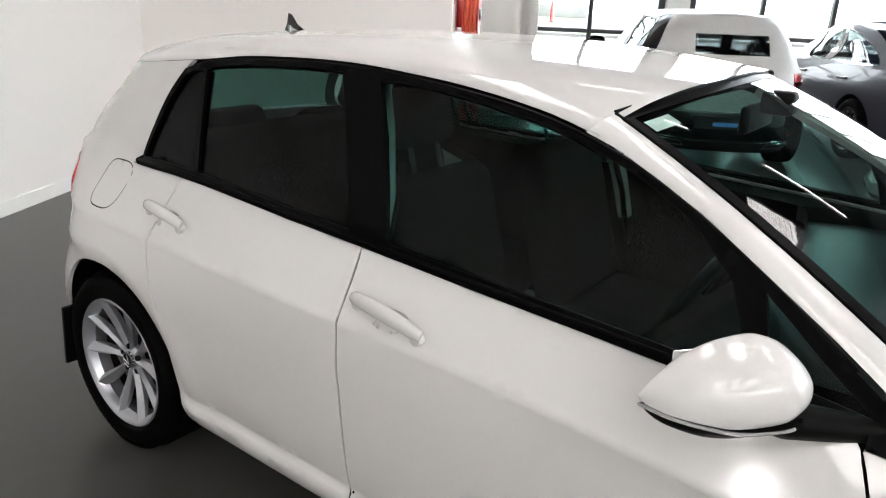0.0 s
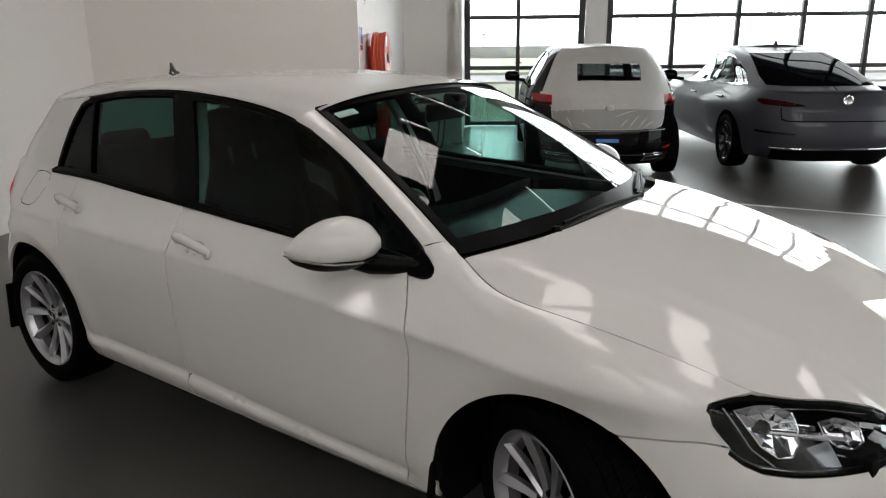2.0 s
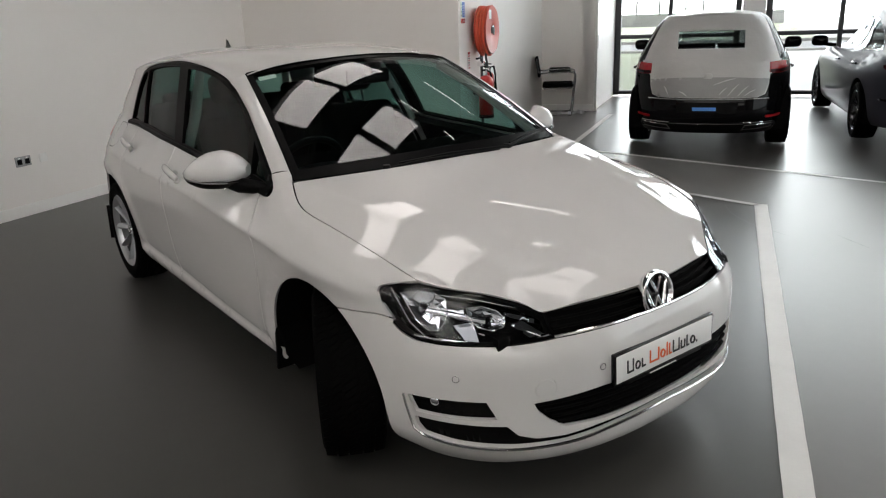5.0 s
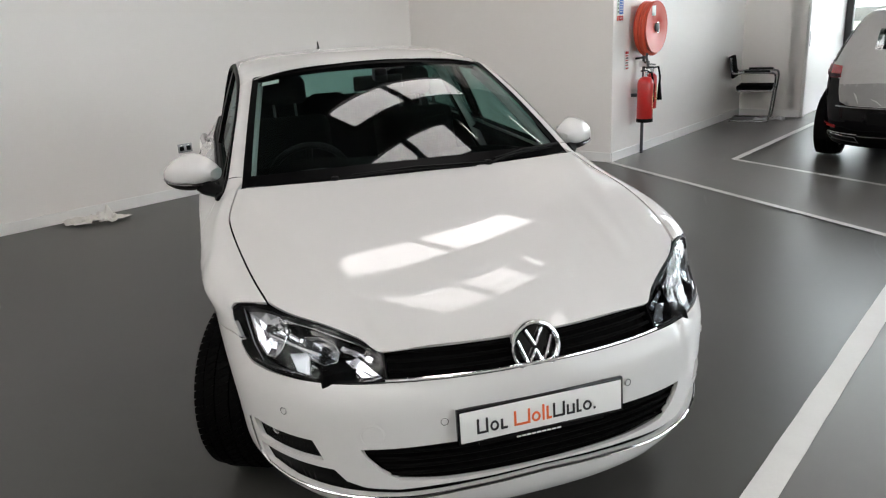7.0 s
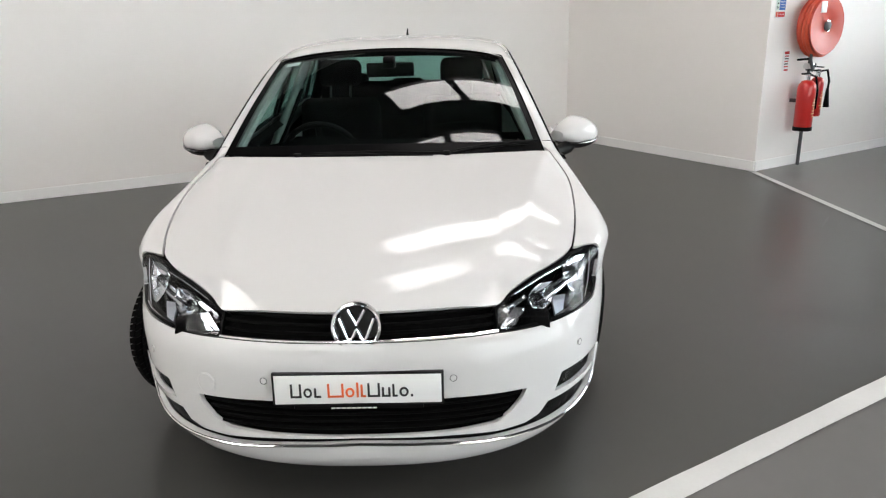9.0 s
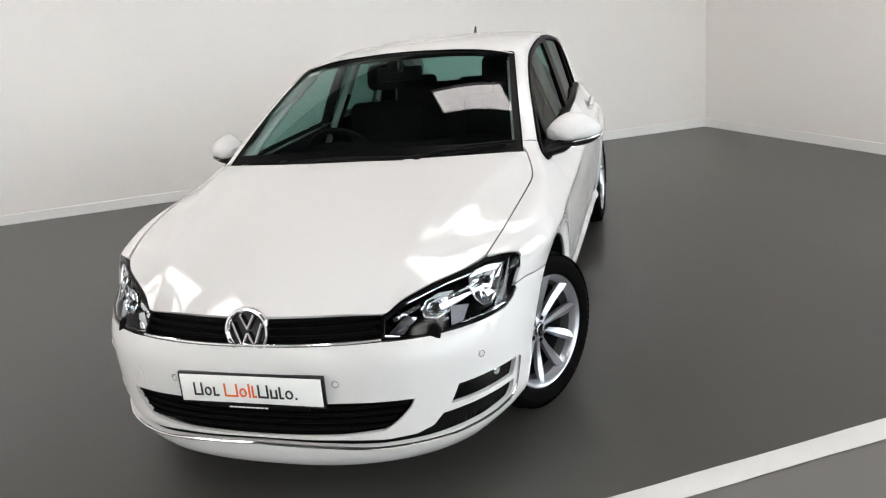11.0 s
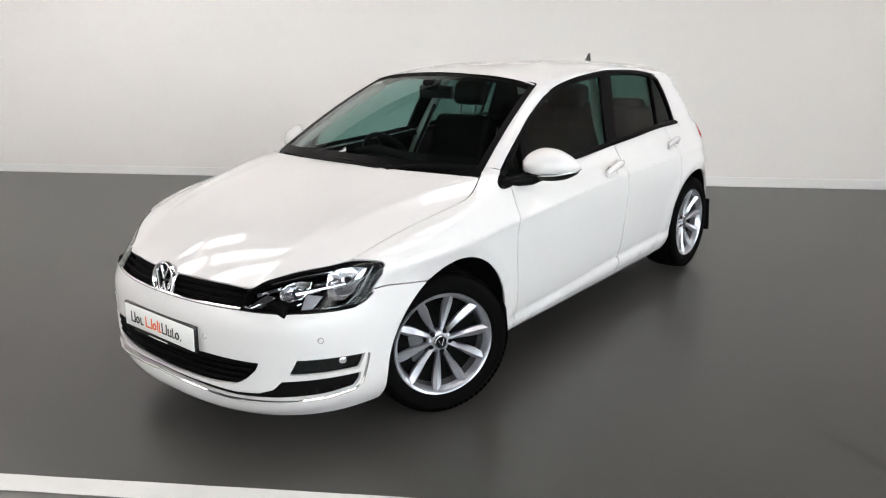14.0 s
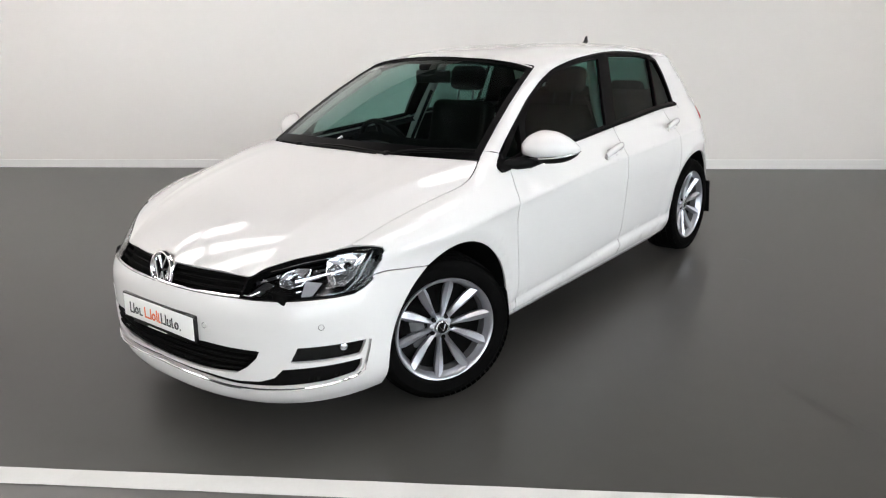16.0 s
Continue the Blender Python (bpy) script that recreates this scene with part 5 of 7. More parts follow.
part("hub", lathe([(0, 0.03), (0.06, 0.026), (0.075, 0.0), (0.06, -0.03), (0, -0.03)], 24, sw @ Matrix.Rotation(radians(90), 4, "X")), M_BLACK, wheel_ring)
for a in (0, math.pi, -math.pi / 2):
    part("spoke", tube([sw @ Vector((0.05 * math.cos(a), 0.05 * math.sin(a), 0)), sw @ Vector((0.18 * math.cos(a), 0.18 * math.sin(a), 0))], 0.016, 8), M_BLACK, wheel_ring)
part("interior_mirror", soft_box((0.40, -0.12, 1.255), (0.425, 0.12, 1.325), 0.012), M_BLACK, car)
part("mirror_stalk", soft_box((0.42, -0.03, 1.30), (0.50, 0.03, 1.36), 0.012), M_BLACK, car)
for s in (1, -1):
    S = side_surf(s)
    panel("rear_pillar_lining", S, [(-1.0, 0.98), (-1.03, 1.31), (-1.22, 1.30), (-1.46, 0.98)], M_FABRIC, car, step=0.06, lift=-0.03, depth=0.01, flip=s > 0)
    part("pillar_trim", tube([off(S, x, z, -0.075, s > 0) for x, z in ((-0.24, 0.72), (-0.25, 0.95), (-0.28, 1.1), (-0.33, 1.25), (-0.38, 1.36))], [0.03, 0.032, 0.03, 0.026, 0.022], 10), M_GREYTRIM, car, "pale grey pillar trim")
    part("seat_belt", tube([off(S, x, z, -0.11, s > 0) for x, z in ((-0.2, 0.6), (-0.23, 0.9), (-0.27, 1.18))], 0.012, 6), M_FABRIC, car)
    part("pillar_lining", tube([ws(u, s * 0.985) + Vector((-0.035, -s * 0.012, -0.03)) for u in np.linspace(0.05, 0.98, 12)], 0.022, 8), M_GREYTRIM, car)


# ---- wheels ----
WHEEL_MESH = {}
# Barrel alloy is darkened to carry the shade deep inside the wheel.
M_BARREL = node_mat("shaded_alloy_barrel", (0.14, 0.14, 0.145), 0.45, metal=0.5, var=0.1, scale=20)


def shared(name, maker, mat, parent, label=""):
    """A part whose mesh is made once and shared by its repeats."""
    key = (name, mat.name)
    if key not in WHEEL_MESH:
        bm = maker()
        if name.split("#")[0] not in ("tyre", "tread"):
            bm.transform(Matrix.Diagonal((0.945, 1, 0.945, 1)))
        ob = part(name.split("#")[0], bm, mat, parent, label, angle=14 if name.startswith("spoke") else 40)
        WHEEL_MESH[key] = ob.data
        return ob
    ob = new(name.split("#")[0], WHEEL_MESH[key])
    ob.parent = parent
    if label:
        ob["label"] = label
    return ob


def tread():
    """Tread blocks between four grooves round the tyre."""
    bm = bmesh.new()
    R = 0.318
    n = 72
    for row, (y0, y1, skew) in enumerate(((-0.104, -0.07, 0.010), (-0.062, -0.03, 0.02), (-0.022, 0.022, 0.024), (0.03, 0.062, 0.02), (0.07, 0.104, 0.010))):
        for k in range(n):
            a0 = 2 * math.pi * (k + 0.06 + 0.5 * (row % 2)) / n
            a1 = a0 + 2 * math.pi * 0.86 / n
            r0, r1 = R - 0.008, R + (0.0008 if row in (1, 2, 3) else -0.003)
            vs = []
            for r in (r0, r1):
                for a, y in ((a0, y0), (a1, y0), (a1, y1), (a0, y1)):
                    aa = a + (skew / R) * (1 if y == y1 else 0)
                    rr = r - (0.006 if abs(y) > 0.1 and r == r1 else 0)
                    vs.append(bm.verts.new((rr * math.cos(aa), y, rr * math.sin(aa))))
            for f in ((4, 5, 6, 7), (0, 1, 5, 4), (1, 2, 6, 5), (2, 3, 7, 6), (3, 0, 4, 7)):
                bm.faces.new([vs[i] for i in f])
    return bm


def spoke(a, twist):
    """One blade from the hub to the rim, ridged along its middle."""
    bm = bmesh.new()
    rows = []
    for r, w, y, t in ((0.04, 0.0085, 0.062, 0.022), (0.075, 0.0105, 0.066, 0.024), (0.115, 0.0145, 0.072, 0.026), (0.155, 0.0195, 0.080, 0.026), (0.19, 0.0215, 0.089, 0.024), (0.212, 0.019, 0.094, 0.02), (0.228, 0.0155, 0.097, 0.014)):
        aa = a + twist * (0.045 * (0.228 - r) / 0.188)
        d, s = Vector((math.cos(aa), 0, math.sin(aa))), Vector((-math.sin(aa), 0, math.cos(aa)))
        rows.append([bm.verts.new(d * r + s * k * w + Vector((0, y + h, 0))) for k, h in ((-1.05, -t), (-1, -0.011), (-0.3 * twist, 0.003), (1, -0.008), (1.05, -t))])
    for p, q in zip(rows[:-1], rows[1:]):
        for k in range(4):
            bm.faces.new((p[k], p[k + 1], q[k + 1], q[k]))
        bm.faces.new((p[4], p[0], q[0], q[4]))
    return bm


def wheel(m, owner=None, alloy=None):
    """An alloy wheel; local y points outwards."""
    w = thing("wheel", "", "")
    w.parent = owner or car
    alloy = alloy or M_ALLOY
    w.matrix_local = m
    R, W = 0.318, 0.108
    prof = [(0.232, -W + 0.02), (0.245, -W), (0.27, -W - 0.006), (0.296, -W + 0.002), (0.306, -W + 0.014), (0.311, -W + 0.04), (0.311, W - 0.04), (0.306, W - 0.014), (0.296, W - 0.002), (0.283, W + 0.003), (0.281, W + 0.005), (0.262, W + 0.006), (0.246, W + 0.004), (0.235, W + 0.001), (0.2305, W - 0.004), (0.223, W - 0.02), (0.216, W - 0.05), (0.216, -W + 0.05), (0.232, -W + 0.02)]
    tyre = shared("tyre", lambda: lathe(prof, 96), M_RUBBER, w, "black road tyre with moulded tread")
    shared("tread", tread, M_RUBBER, tyre)
    shared("backing", lambda: lathe([(0, 0.036), (0.205, 0.036), (0.222, 0.02)], 40), M_DARK, w)
    # inner barrel in the shade-darkened alloy
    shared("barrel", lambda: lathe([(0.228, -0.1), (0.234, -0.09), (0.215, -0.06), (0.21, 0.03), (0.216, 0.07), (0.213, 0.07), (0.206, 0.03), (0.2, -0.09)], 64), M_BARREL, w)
    rim = shared("rim", lambda: lathe([(0.217, 0.074), (0.232, 0.09), (0.241, 0.099), (0.243, 0.103), (0.239, 0.107), (0.231, 0.104), (0.222, 0.09), (0.2135, 0.072), (0.217, 0.074)], 96), alloy, w, "silver painted alloy rim")
    shared("hub", lambda: lathe([(0.0, 0.05), (0.03, 0.062), (0.044, 0.061), (0.056, 0.052), (0.06, 0.03), (0.05, 0.02)], 40), alloy, rim)
    for k in range(5):
        for s in (-1, 1):
            a = math.pi / 2 + 2 * math.pi * k / 5 + s * 0.314
            shared(f"spoke#{k}{s}", lambda a=a, s=s: spoke(a, s), alloy, rim)
        b = math.pi / 2 + 2 * math.pi * (k + 0.5) / 5
        shared(f"bolt#{k}", lambda b=b: lathe([(0, 0.061), (0.0095, 0.061), (0.0105, 0.056), (0.013, 0.05)], 12, Matrix.Translation((0.05 * math.cos(b), 0.004, 0.05 * math.sin(b)))), M_BLACK, rim)
    shared("centre_cap", lambda: lathe([(0, 0.071), (0.024, 0.071), (0.026, 0.073), (0.031, 0.072), (0.033, 0.064)], 32), M_CHROME, rim)
    shared("cap_disc", lambda: lathe([(0, 0.0735), (0.0235, 0.0735), (0.024, 0.07)], 24), M_BLACK, rim)
    for k, (x0, z0, x1, z1) in enumerate(((-0.015, 0.015, 0, -0.018), (0.015, 0.015, 0, -0.018))):
        shared(f"cap_bar#{k}", lambda c=(x0, z0, x1, z1): tube([(c[0], 0.074, c[1]), (c[2], 0.074, c[3])], 0.0028, 6), M_CHROME, rim)
    disc = shared("brake_disc", lambda: lathe([(0.05, -0.005), (0.144, -0.005), (0.144, 0.012), (0.075, 0.012), (0.07, 0.03), (0.0, 0.03)], 48), M_STEEL, w, "dark brake disc")
    shared("caliper", lambda: box((0.06, -0.02, -0.08), (0.15, 0.04, 0.08), 0.02), M_STEEL, w)
    shared("backing", lambda: lathe([(0.0, -0.03), (0.19, -0.03), (0.19, -0.04)], 32), M_DARK, w)
    return w


for xa, sgn, steer in ((XF + 0.005, 1, 26), (XF + 0.005, -1, 28), (XR, 1, 0), (XR, -1, 0)):
    base = Matrix.Translation((xa, sgn * 0.745, HUB_Z + 0.0045))
    spin = Matrix.Rotation(radians(9 if sgn > 0 else 40), 4, "Y")
    turn = Matrix.Rotation(radians(-steer), 4, "Z") @ (Matrix.Rotation(math.pi, 4, "Z") if sgn < 0 else Matrix.Identity(4))
    wheel(base @ turn @ spin)


# ---- the two cars by the windows ----
M_BLACKPAINT = node_mat("black_car_paint", (0.003, 0.003, 0.0035), 0.3, spec=0.0, coat=0.25)
M_GREYPAINT = node_mat("grey_metallic_paint", (0.05, 0.052, 0.065), 0.45, metal=0.0, coat=0.3, spec=0.2, var=0.03, scale=20)
M_FILM = node_mat("protective_film", (0.47, 0.465, 0.455), 0.36, var=0.07, scale=3, bump=1.0, bump_scale=6)
M_THINFILM = node_mat("thin_film_over_black", (0.27, 0.268, 0.262), 0.3, var=0.12, scale=4, bump=0.8, bump_scale=7)
M_PRIVACY = node_mat("privacy_glass", (0.003, 0.003, 0.0035), 0.3, spec=0.0, coat=0.12)
M_STRIP = glass_mat("bare_rear_glass", (0.45, 0.5, 0.5), gain=3.0)
M_SMOKERED = node_mat("smoked_red_lens", (0.028, 0.002, 0.003), 0.3, spec=0.0, coat=0.3)
M_CARGLASS = glass_mat("car_glass", (0.45, 0.5, 0.5))
M_DARKALLOY = node_mat("dark_alloy", (0.13, 0.13, 0.135), 0.25, metal=0.8, coat=0.3, var=0.1, scale=20)
M_TAILRED = node_mat("bright_red_lens", (0.30, 0.010, 0.014), 0.2, spec=0.1, coat=0.3)
M_BLUE = node_mat("blue_plate_strip", (0.05, 0.22, 0.6), 0.4)


def car_form(rear, front, half, n=4.5, m=3.2):
    """A closed car form: surface(phi, z), phi 0 at the nose and pi at the tail, positive to the left; and the inverse in side view."""
    rear, front, half = interp(rear), interp(front), interp(half)

    def surf(phi, z):
        c, s = math.cos(phi), math.sin(phi)
        mid = (rear(z) + front(z)) / 2
        ext = (front(z) - rear(z)) / 2
        return Vector((mid + ext * math.copysign(abs(c) ** (2 / n), c), half(z) * math.copysign(abs(s) ** (2 / m), s), z))

    def at_x(x, z, sgn=1):
        mid, ext = (rear(z) + front(z)) / 2, (front(z) - rear(z)) / 2
        c = math.copysign(min(1, abs((x - mid) / ext)) ** (n / 2), x - mid)
        return sgn * math.acos(max(-1, min(1, c)))

    def at_y(y, z):
        """phi on the tail for a place across."""
        return math.copysign(math.pi - math.asin(min(1, (abs(y) / half(z)) ** (m / 2))), y)

    return surf, at_x, at_y


def wrap(phi):
    """On the tail the angle runs on past pi, so that outlines may cross the middle."""
    return phi if phi > 0 else phi + 2 * math.pi


def parked_car(spec):
    c = thing(spec["name"], spec["label"], "car", m=HALL @ Matrix.Translation((spec["u"], spec["v"], 0)) @ Matrix.Rotation(radians(90 + spec["turn"]), 4, "Z"))
    low, lx, ly = car_form(**spec["low"])
    up, ux, uy = car_form(**spec["up"])
    paint = spec["paint"]
    xr, xf, zh, ar = spec["xr"], spec["xf"], 0.32, 0.37
    belt = interp(spec["belt"])
    for sgn in (1, -1):
        arch = lambda xa: [(xa + ar * math.cos(a), zh + ar * math.sin(a)) for a in np.linspace(-0.32, math.pi + 0.32, 20)]
        pts = [(0.005, 0.22), (0.005, belt(0))]
        L = spec["length"]
        line = [(x, belt(x)) for x in np.linspace(0.02, L - 0.02, 40)]
        foot = [(L - 0.02, 0.2)] + arch(xf) + [(x, 0.2) for x in np.linspace(xf - ar - 0.1, xr + ar + 0.1, 8)] + arch(xr) + [(0.02, 0.24)]
        poly = [(lx(x, z), z) for x, z in line + foot]
        poly = [(a, z) for a, z in poly]
        f = low if sgn > 0 else (lambda a, z: low(-a, z))
        panel("body_side", f, poly, paint, c, step=0.06, depth=0.012, flip=sgn < 0)
        for wx in (xr, xf):
            bm = bmesh.new()
            ring = [[bm.verts.new((wx + (ar + 0.003) * math.cos(a), sgn * y, zh + (ar + 0.003) * math.sin(a))) for y in (spec["hw"] - 0.05, 0.5)] for a in np.linspace(-0.3, math.pi + 0.3, 18)]
            for p, q in zip(ring[:-1], ring[1:]):
                bm.faces.new((p[0], p[1], q[1], q[0]))
            bm.faces.new([r[1] for r in ring])
            part("arch_liner", bm, M_DARK, c)
            wheel(Matrix.Translation((wx, sgn * (spec["hw"] - 0.125), 0.3225)) @ (Matrix.Rotation(math.pi, 4, "Z") if sgn < 0 else Matrix.Identity(4)) @ Matrix.Rotation(radians(20), 4, "Y"), c, M_DARKALLOY)
        g = up if sgn > 0 else (lambda a, z: up(-a, z))
        sills = [[(ux(x, z), z) for x, z in poly] for poly in spec["windows"]]
        z0 = spec["zroof"]
        cabin = [(ux(x, belt(x) - 0.02), belt(x) - 0.02) for x in np.linspace(spec["cab"][0], spec["cab"][1], 24)]
        fz0, fz1 = spec["zb"] + 0.07, z0 - 0.04
        cab = [(0.001, spec["zb"]), (0.001, fz0), (0.72, fz0), (0.72, fz1), (0.001, fz1), (0.001, z0), (math.pi - 0.001, z0)]
        if spec["strip"]:
            sy, sz0, sz1 = spec["strip"]
            cab += [(math.pi - 0.001, sz1), (uy(sy, sz1), sz1), (uy(sy, sz0), sz0), (math.pi - 0.001, sz0)]
        cab += [(math.pi - 0.001, spec["zb"])]
        panel("cabin", g, densify_pts(cab), spec["cabpaint"], c, holes=sills, step=0.05, depth=0.01, flip=sgn < 0)
        for poly in sills:
            panel("side_window", g, E2(poly, 0.006), spec["glass"], c, step=0.06, lift=-0.006, depth=0, flip=sgn < 0)
            panel("window_frame", g, E2(poly, 0.012), spec["trim"], c, holes=[poly], step=0.05, lift=0.003, depth=0.008, flip=sgn < 0)
        mx, mz = spec["mirror"]
        yb = spec["hw"] - 0.06
        mm = part("door_mirror", box((-0.06, -0.105, -0.065), (0.07, 0.105, 0.075), 0.06, Matrix.Translation((mx, sgn * (yb + 0.16), mz)) @ Matrix.Rotation(radians(-sgn * 12), 4, "Z"), 5), spec["mirror_mat"], c)
        part("mirror_arm", tube([(mx + 0.03, sgn * (yb - 0.05), mz - 0.06), (mx + 0.01, sgn * (yb + 0.1), mz - 0.04)], 0.025, 8), M_BLACK, c)
        for hx in spec["handles"]:
            q = low(lx(hx, belt(hx) - 0.12), belt(hx) - 0.12)
            part("door_handle", tube([(hx - 0.1, sgn * (q.y + 0.012), q.z), (hx, sgn * (q.y + 0.03), q.z), (hx + 0.1, sgn * (q.y + 0.012), q.z)], 0.013, 8), paint, c)
    # roof cap
    def cap(i, v):
        phi = math.pi * i
        a = up(phi, spec["zroof"])
        b = up(-phi, spec["zroof"])
        p = a.lerp(b, (1 - v) / 2)
        return p + Vector((0, 0, spec["crown"] * (1 - v * v) * math.sin(math.pi * min(1, max(0, i))) ** 0.35))

    shield = [(-0.73, spec["zb"] + 0.065), (0.73, spec["zb"] + 0.065), (0.73, spec["zroof"] - 0.035), (-0.73, spec["zroof"] - 0.035)]
    panel("windscreen", up, shield, spec["glass"], c, step=0.08, lift=-0.004, depth=0)
    patch("roof", cap, 24, 16, spec["roofpaint"], c, v0=-1, v1=1)
    part("underbody", box((0.45, -spec["hw"] + 0.25, 0.2), (spec["length"] - 0.45, spec["hw"] - 0.25, 0.5), 0.05), M_DARK, c)
    part("cabin_floor", box((0.7, -spec["hw"] + 0.2, 0.5), (spec["length"] - 1.0, spec["hw"] - 0.15, belt(2) - 0.12), 0.05), M_DARK, c)
    return c, low, lx, ly, up, ux, uy


def densify_pts(poly):
    return [tuple(p) for p in densify(poly, 0.08)]


# black car wrapped for delivery
B = dict(
    name="hatchback", label="black car with white protective film over roof and tailgate", u=1.80, v=4.95, turn=0, paint=M_BLACKPAINT, length=4.3, hw=0.88, xr=0.78, xf=3.42,
    low=dict(rear=[(0.18, 0.12), (0.28, 0.05), (0.42, 0.0), (0.6, 0.03), (0.9, 0.1), (1.02, 0.16)], front=[(0.18, 4.15), (0.4, 4.3), (0.7, 4.2), (1.02, 3.5)], half=[(0.18, 0.80), (0.3, 0.86), (0.6, 0.885), (0.8, 0.875), (1.02, 0.82)]),
    up=dict(rear=[(0.9, 0.1), (1.0, 0.15), (1.2, 0.26), (1.4, 0.42), (1.43, 0.47)], front=[(0.9, 3.5), (1.0, 3.3), (1.4, 2.55), (1.43, 2.45)], half=[(0.9, 0.85), (1.0, 0.815), (1.2, 0.71), (1.38, 0.59), (1.43, 0.52)], n=4.0, m=3.4),
    belt=[(0, 0.97), (1.0, 0.97), (3.3, 0.93), (4.3, 0.72)], zb=0.93, zroof=1.43, crown=0.04, cab=(0.3, 3.2),
    windows=[[(0.75, 1.02), (0.9, 1.3), (1.05, 1.36), (1.62, 1.375), (1.58, 1.0)], [(1.72, 1.0), (1.74, 1.375), (2.2, 1.36), (2.6, 1.2), (2.9, 1.0)]],
    glass=M_CARGLASS, trim=M_SATIN, mirror=(2.75, 1.02), handles=(1.0, 1.95), strip=(0.345, 1.085, 1.275), cabpaint=M_BLACKPAINT, roofpaint=M_FILM, mirror_mat=M_BLACKPAINT)
bc, low, lx, ly, up, ux, uy = parked_car(B)
T = lambda pts: [(wrap(ly(-y, z)), z) for y, z in pts]
TU = lambda pts: [(wrap(uy(-y, z)), z) for y, z in pts]
sym = lambda pts: pts + [(-y, z) for y, z in reversed(pts)]
film = sym([(0.0, 0.585), (0.50, 0.59), (0.575, 0.62), (0.60, 0.70), (0.61, 0.82), (0.70, 0.90), (0.72, 0.965), (0.0, 0.965)][:7])
panel("tailgate_film", low, T(film), M_FILM, bc, step=0.03, lift=0.008, depth=0.01, label="wrinkled white film with a plain emblem bulge")
part("film_bulge", lathe([(0, 0.004), (0.035, 0.004), (0.045, 0.0), (0.05, -0.008)], 24, Matrix.Translation((0.062, 0, 0.80)) @ Matrix.Rotation(radians(90), 4, "Z")), M_FILM, bc)
for k, (y, z0, y1, z1) in enumerate(((0.12, 0.62, 0.2, 0.70), (0.2, 0.60, 0.32, 0.74), (0.30, 0.60, 0.42, 0.72), (0.36, 0.60, 0.5, 0.68), (-0.4, 0.61, -0.46, 0.72), (-0.2, 0.60, -0.3, 0.66), (0.05, 0.72, 0.32, 0.80))):
    for s in (1,):
        part("film_fold", tube([low(ly(-y, z0), z0) + Vector((-0.008, 0, 0)), low(ly(-(y + y1) / 2, (z0 + z1) / 2), (z0 + z1) / 2) + Vector((-0.011, 0, 0.01)), low(ly(-y1, z1), z1) + Vector((-0.008, 0, 0))], [0.003, 0.007, 0.002], 6), M_FILM, bc)
rw = sym([(0.0, 1.09), (0.34, 1.09), (0.335, 1.27), (0.0, 1.27)][1:3])
cover = sym([(0.70, 0.955), (0.665, 1.05), (0.605, 1.2), (0.53, 1.36), (0.47, 1.425)])
panel("screen_film", up, TU(cover), M_FILM, bc, holes=[TU(rw)], step=0.04, lift=0.009, depth=0.006, label="white film taped round the rear window strip")
panel("rear_screen", up, TU(rw), M_STRIP, bc, step=0.05, lift=0.002, depth=0.0, label="bare strip of rear window left open in the film")
for s in (1, -1):
    tl = [(s * 0.60, 0.835), (s * 0.60, 0.94), (s * 0.72, 0.945), (s * 0.79, 0.935), (s * 0.80, 0.84), (s * 0.72, 0.825)]
    panel("tail_lamp", low, T(tl), M_TAILRED, bc, step=0.03, lift=0.012, depth=0.02, label="red tail lamp")
    strip = [(s * 0.605, 0.838), (s * 0.605, 0.868), (s * 0.72, 0.862), (s * 0.795, 0.868), (s * 0.795, 0.843), (s * 0.72, 0.828)]
    panel("lamp_band", low, T(strip), M_SMOKERED, bc, step=0.03, lift=0.0145, depth=0.003)
    rf = [(s * 0.60, 0.37), (s * 0.60, 0.395), (s * 0.82, 0.40), (s * 0.82, 0.375)]
    panel("reflector", low, T(rf), M_TAILRED, bc, step=0.04, lift=0.006, depth=0.006)
    ex = [(s * 0.36, 0.245), (s * 0.40, 0.305), (s * 0.66, 0.315), (s * 0.70, 0.26)]
    panel("exhaust_trim", low, T(ex), M_CHROME, bc, holes=[[tuple(q) for q in inset(densify(T(ex), 0.03), 0.012)]], step=0.02, lift=0.008, depth=0.01)
panel("diffuser", low, T(sym([(0.72, 0.205), (0.70, 0.325), (0.0, 0.33)][:2])), M_BLACK, bc, step=0.06, lift=0.003, depth=0)
panel("plate_recess", low, T(sym([(0.30, 0.43), (0.32, 0.54)])), M_BLACK, bc, step=0.05, lift=0.003, depth=0.004)
panel("plate_strip", low, T([(-0.14, 0.455), (-0.14, 0.49), (0.1, 0.49), (0.1, 0.455)]), M_BLUE, bc, step=0.05, lift=0.008, depth=0.003, label="blue strip in the plate recess")
thin = sym([(0.49, 0.592), (0.565, 0.62), (0.59, 0.70), (0.60, 0.775), (0.25, 0.80)])
panel("thin_film", low, T(thin), M_THINFILM, bc, step=0.03, lift=0.0105, depth=0.002, label="single grey layer of creased film")
for y0, y1, z in ((-0.72, -0.38, 0.325), (-0.38, 0.38, 0.312), (0.38, 0.72, 0.325)):
    part("bumper_trim", tube([low(wrap(ly(-y, z)), z) + Vector((-0.012, 0, 0)) for y in np.linspace(y0, y1, 12)], 0.005, 8), M_CHROME, bc)
part("tailgate_seam", tube([low(wrap(ly(-y, 0.575)), 0.575) + Vector((-0.004, 0, 0)) for y in np.linspace(-0.62, 0.62, 20)], 0.006, 6), M_CHROME, bc)

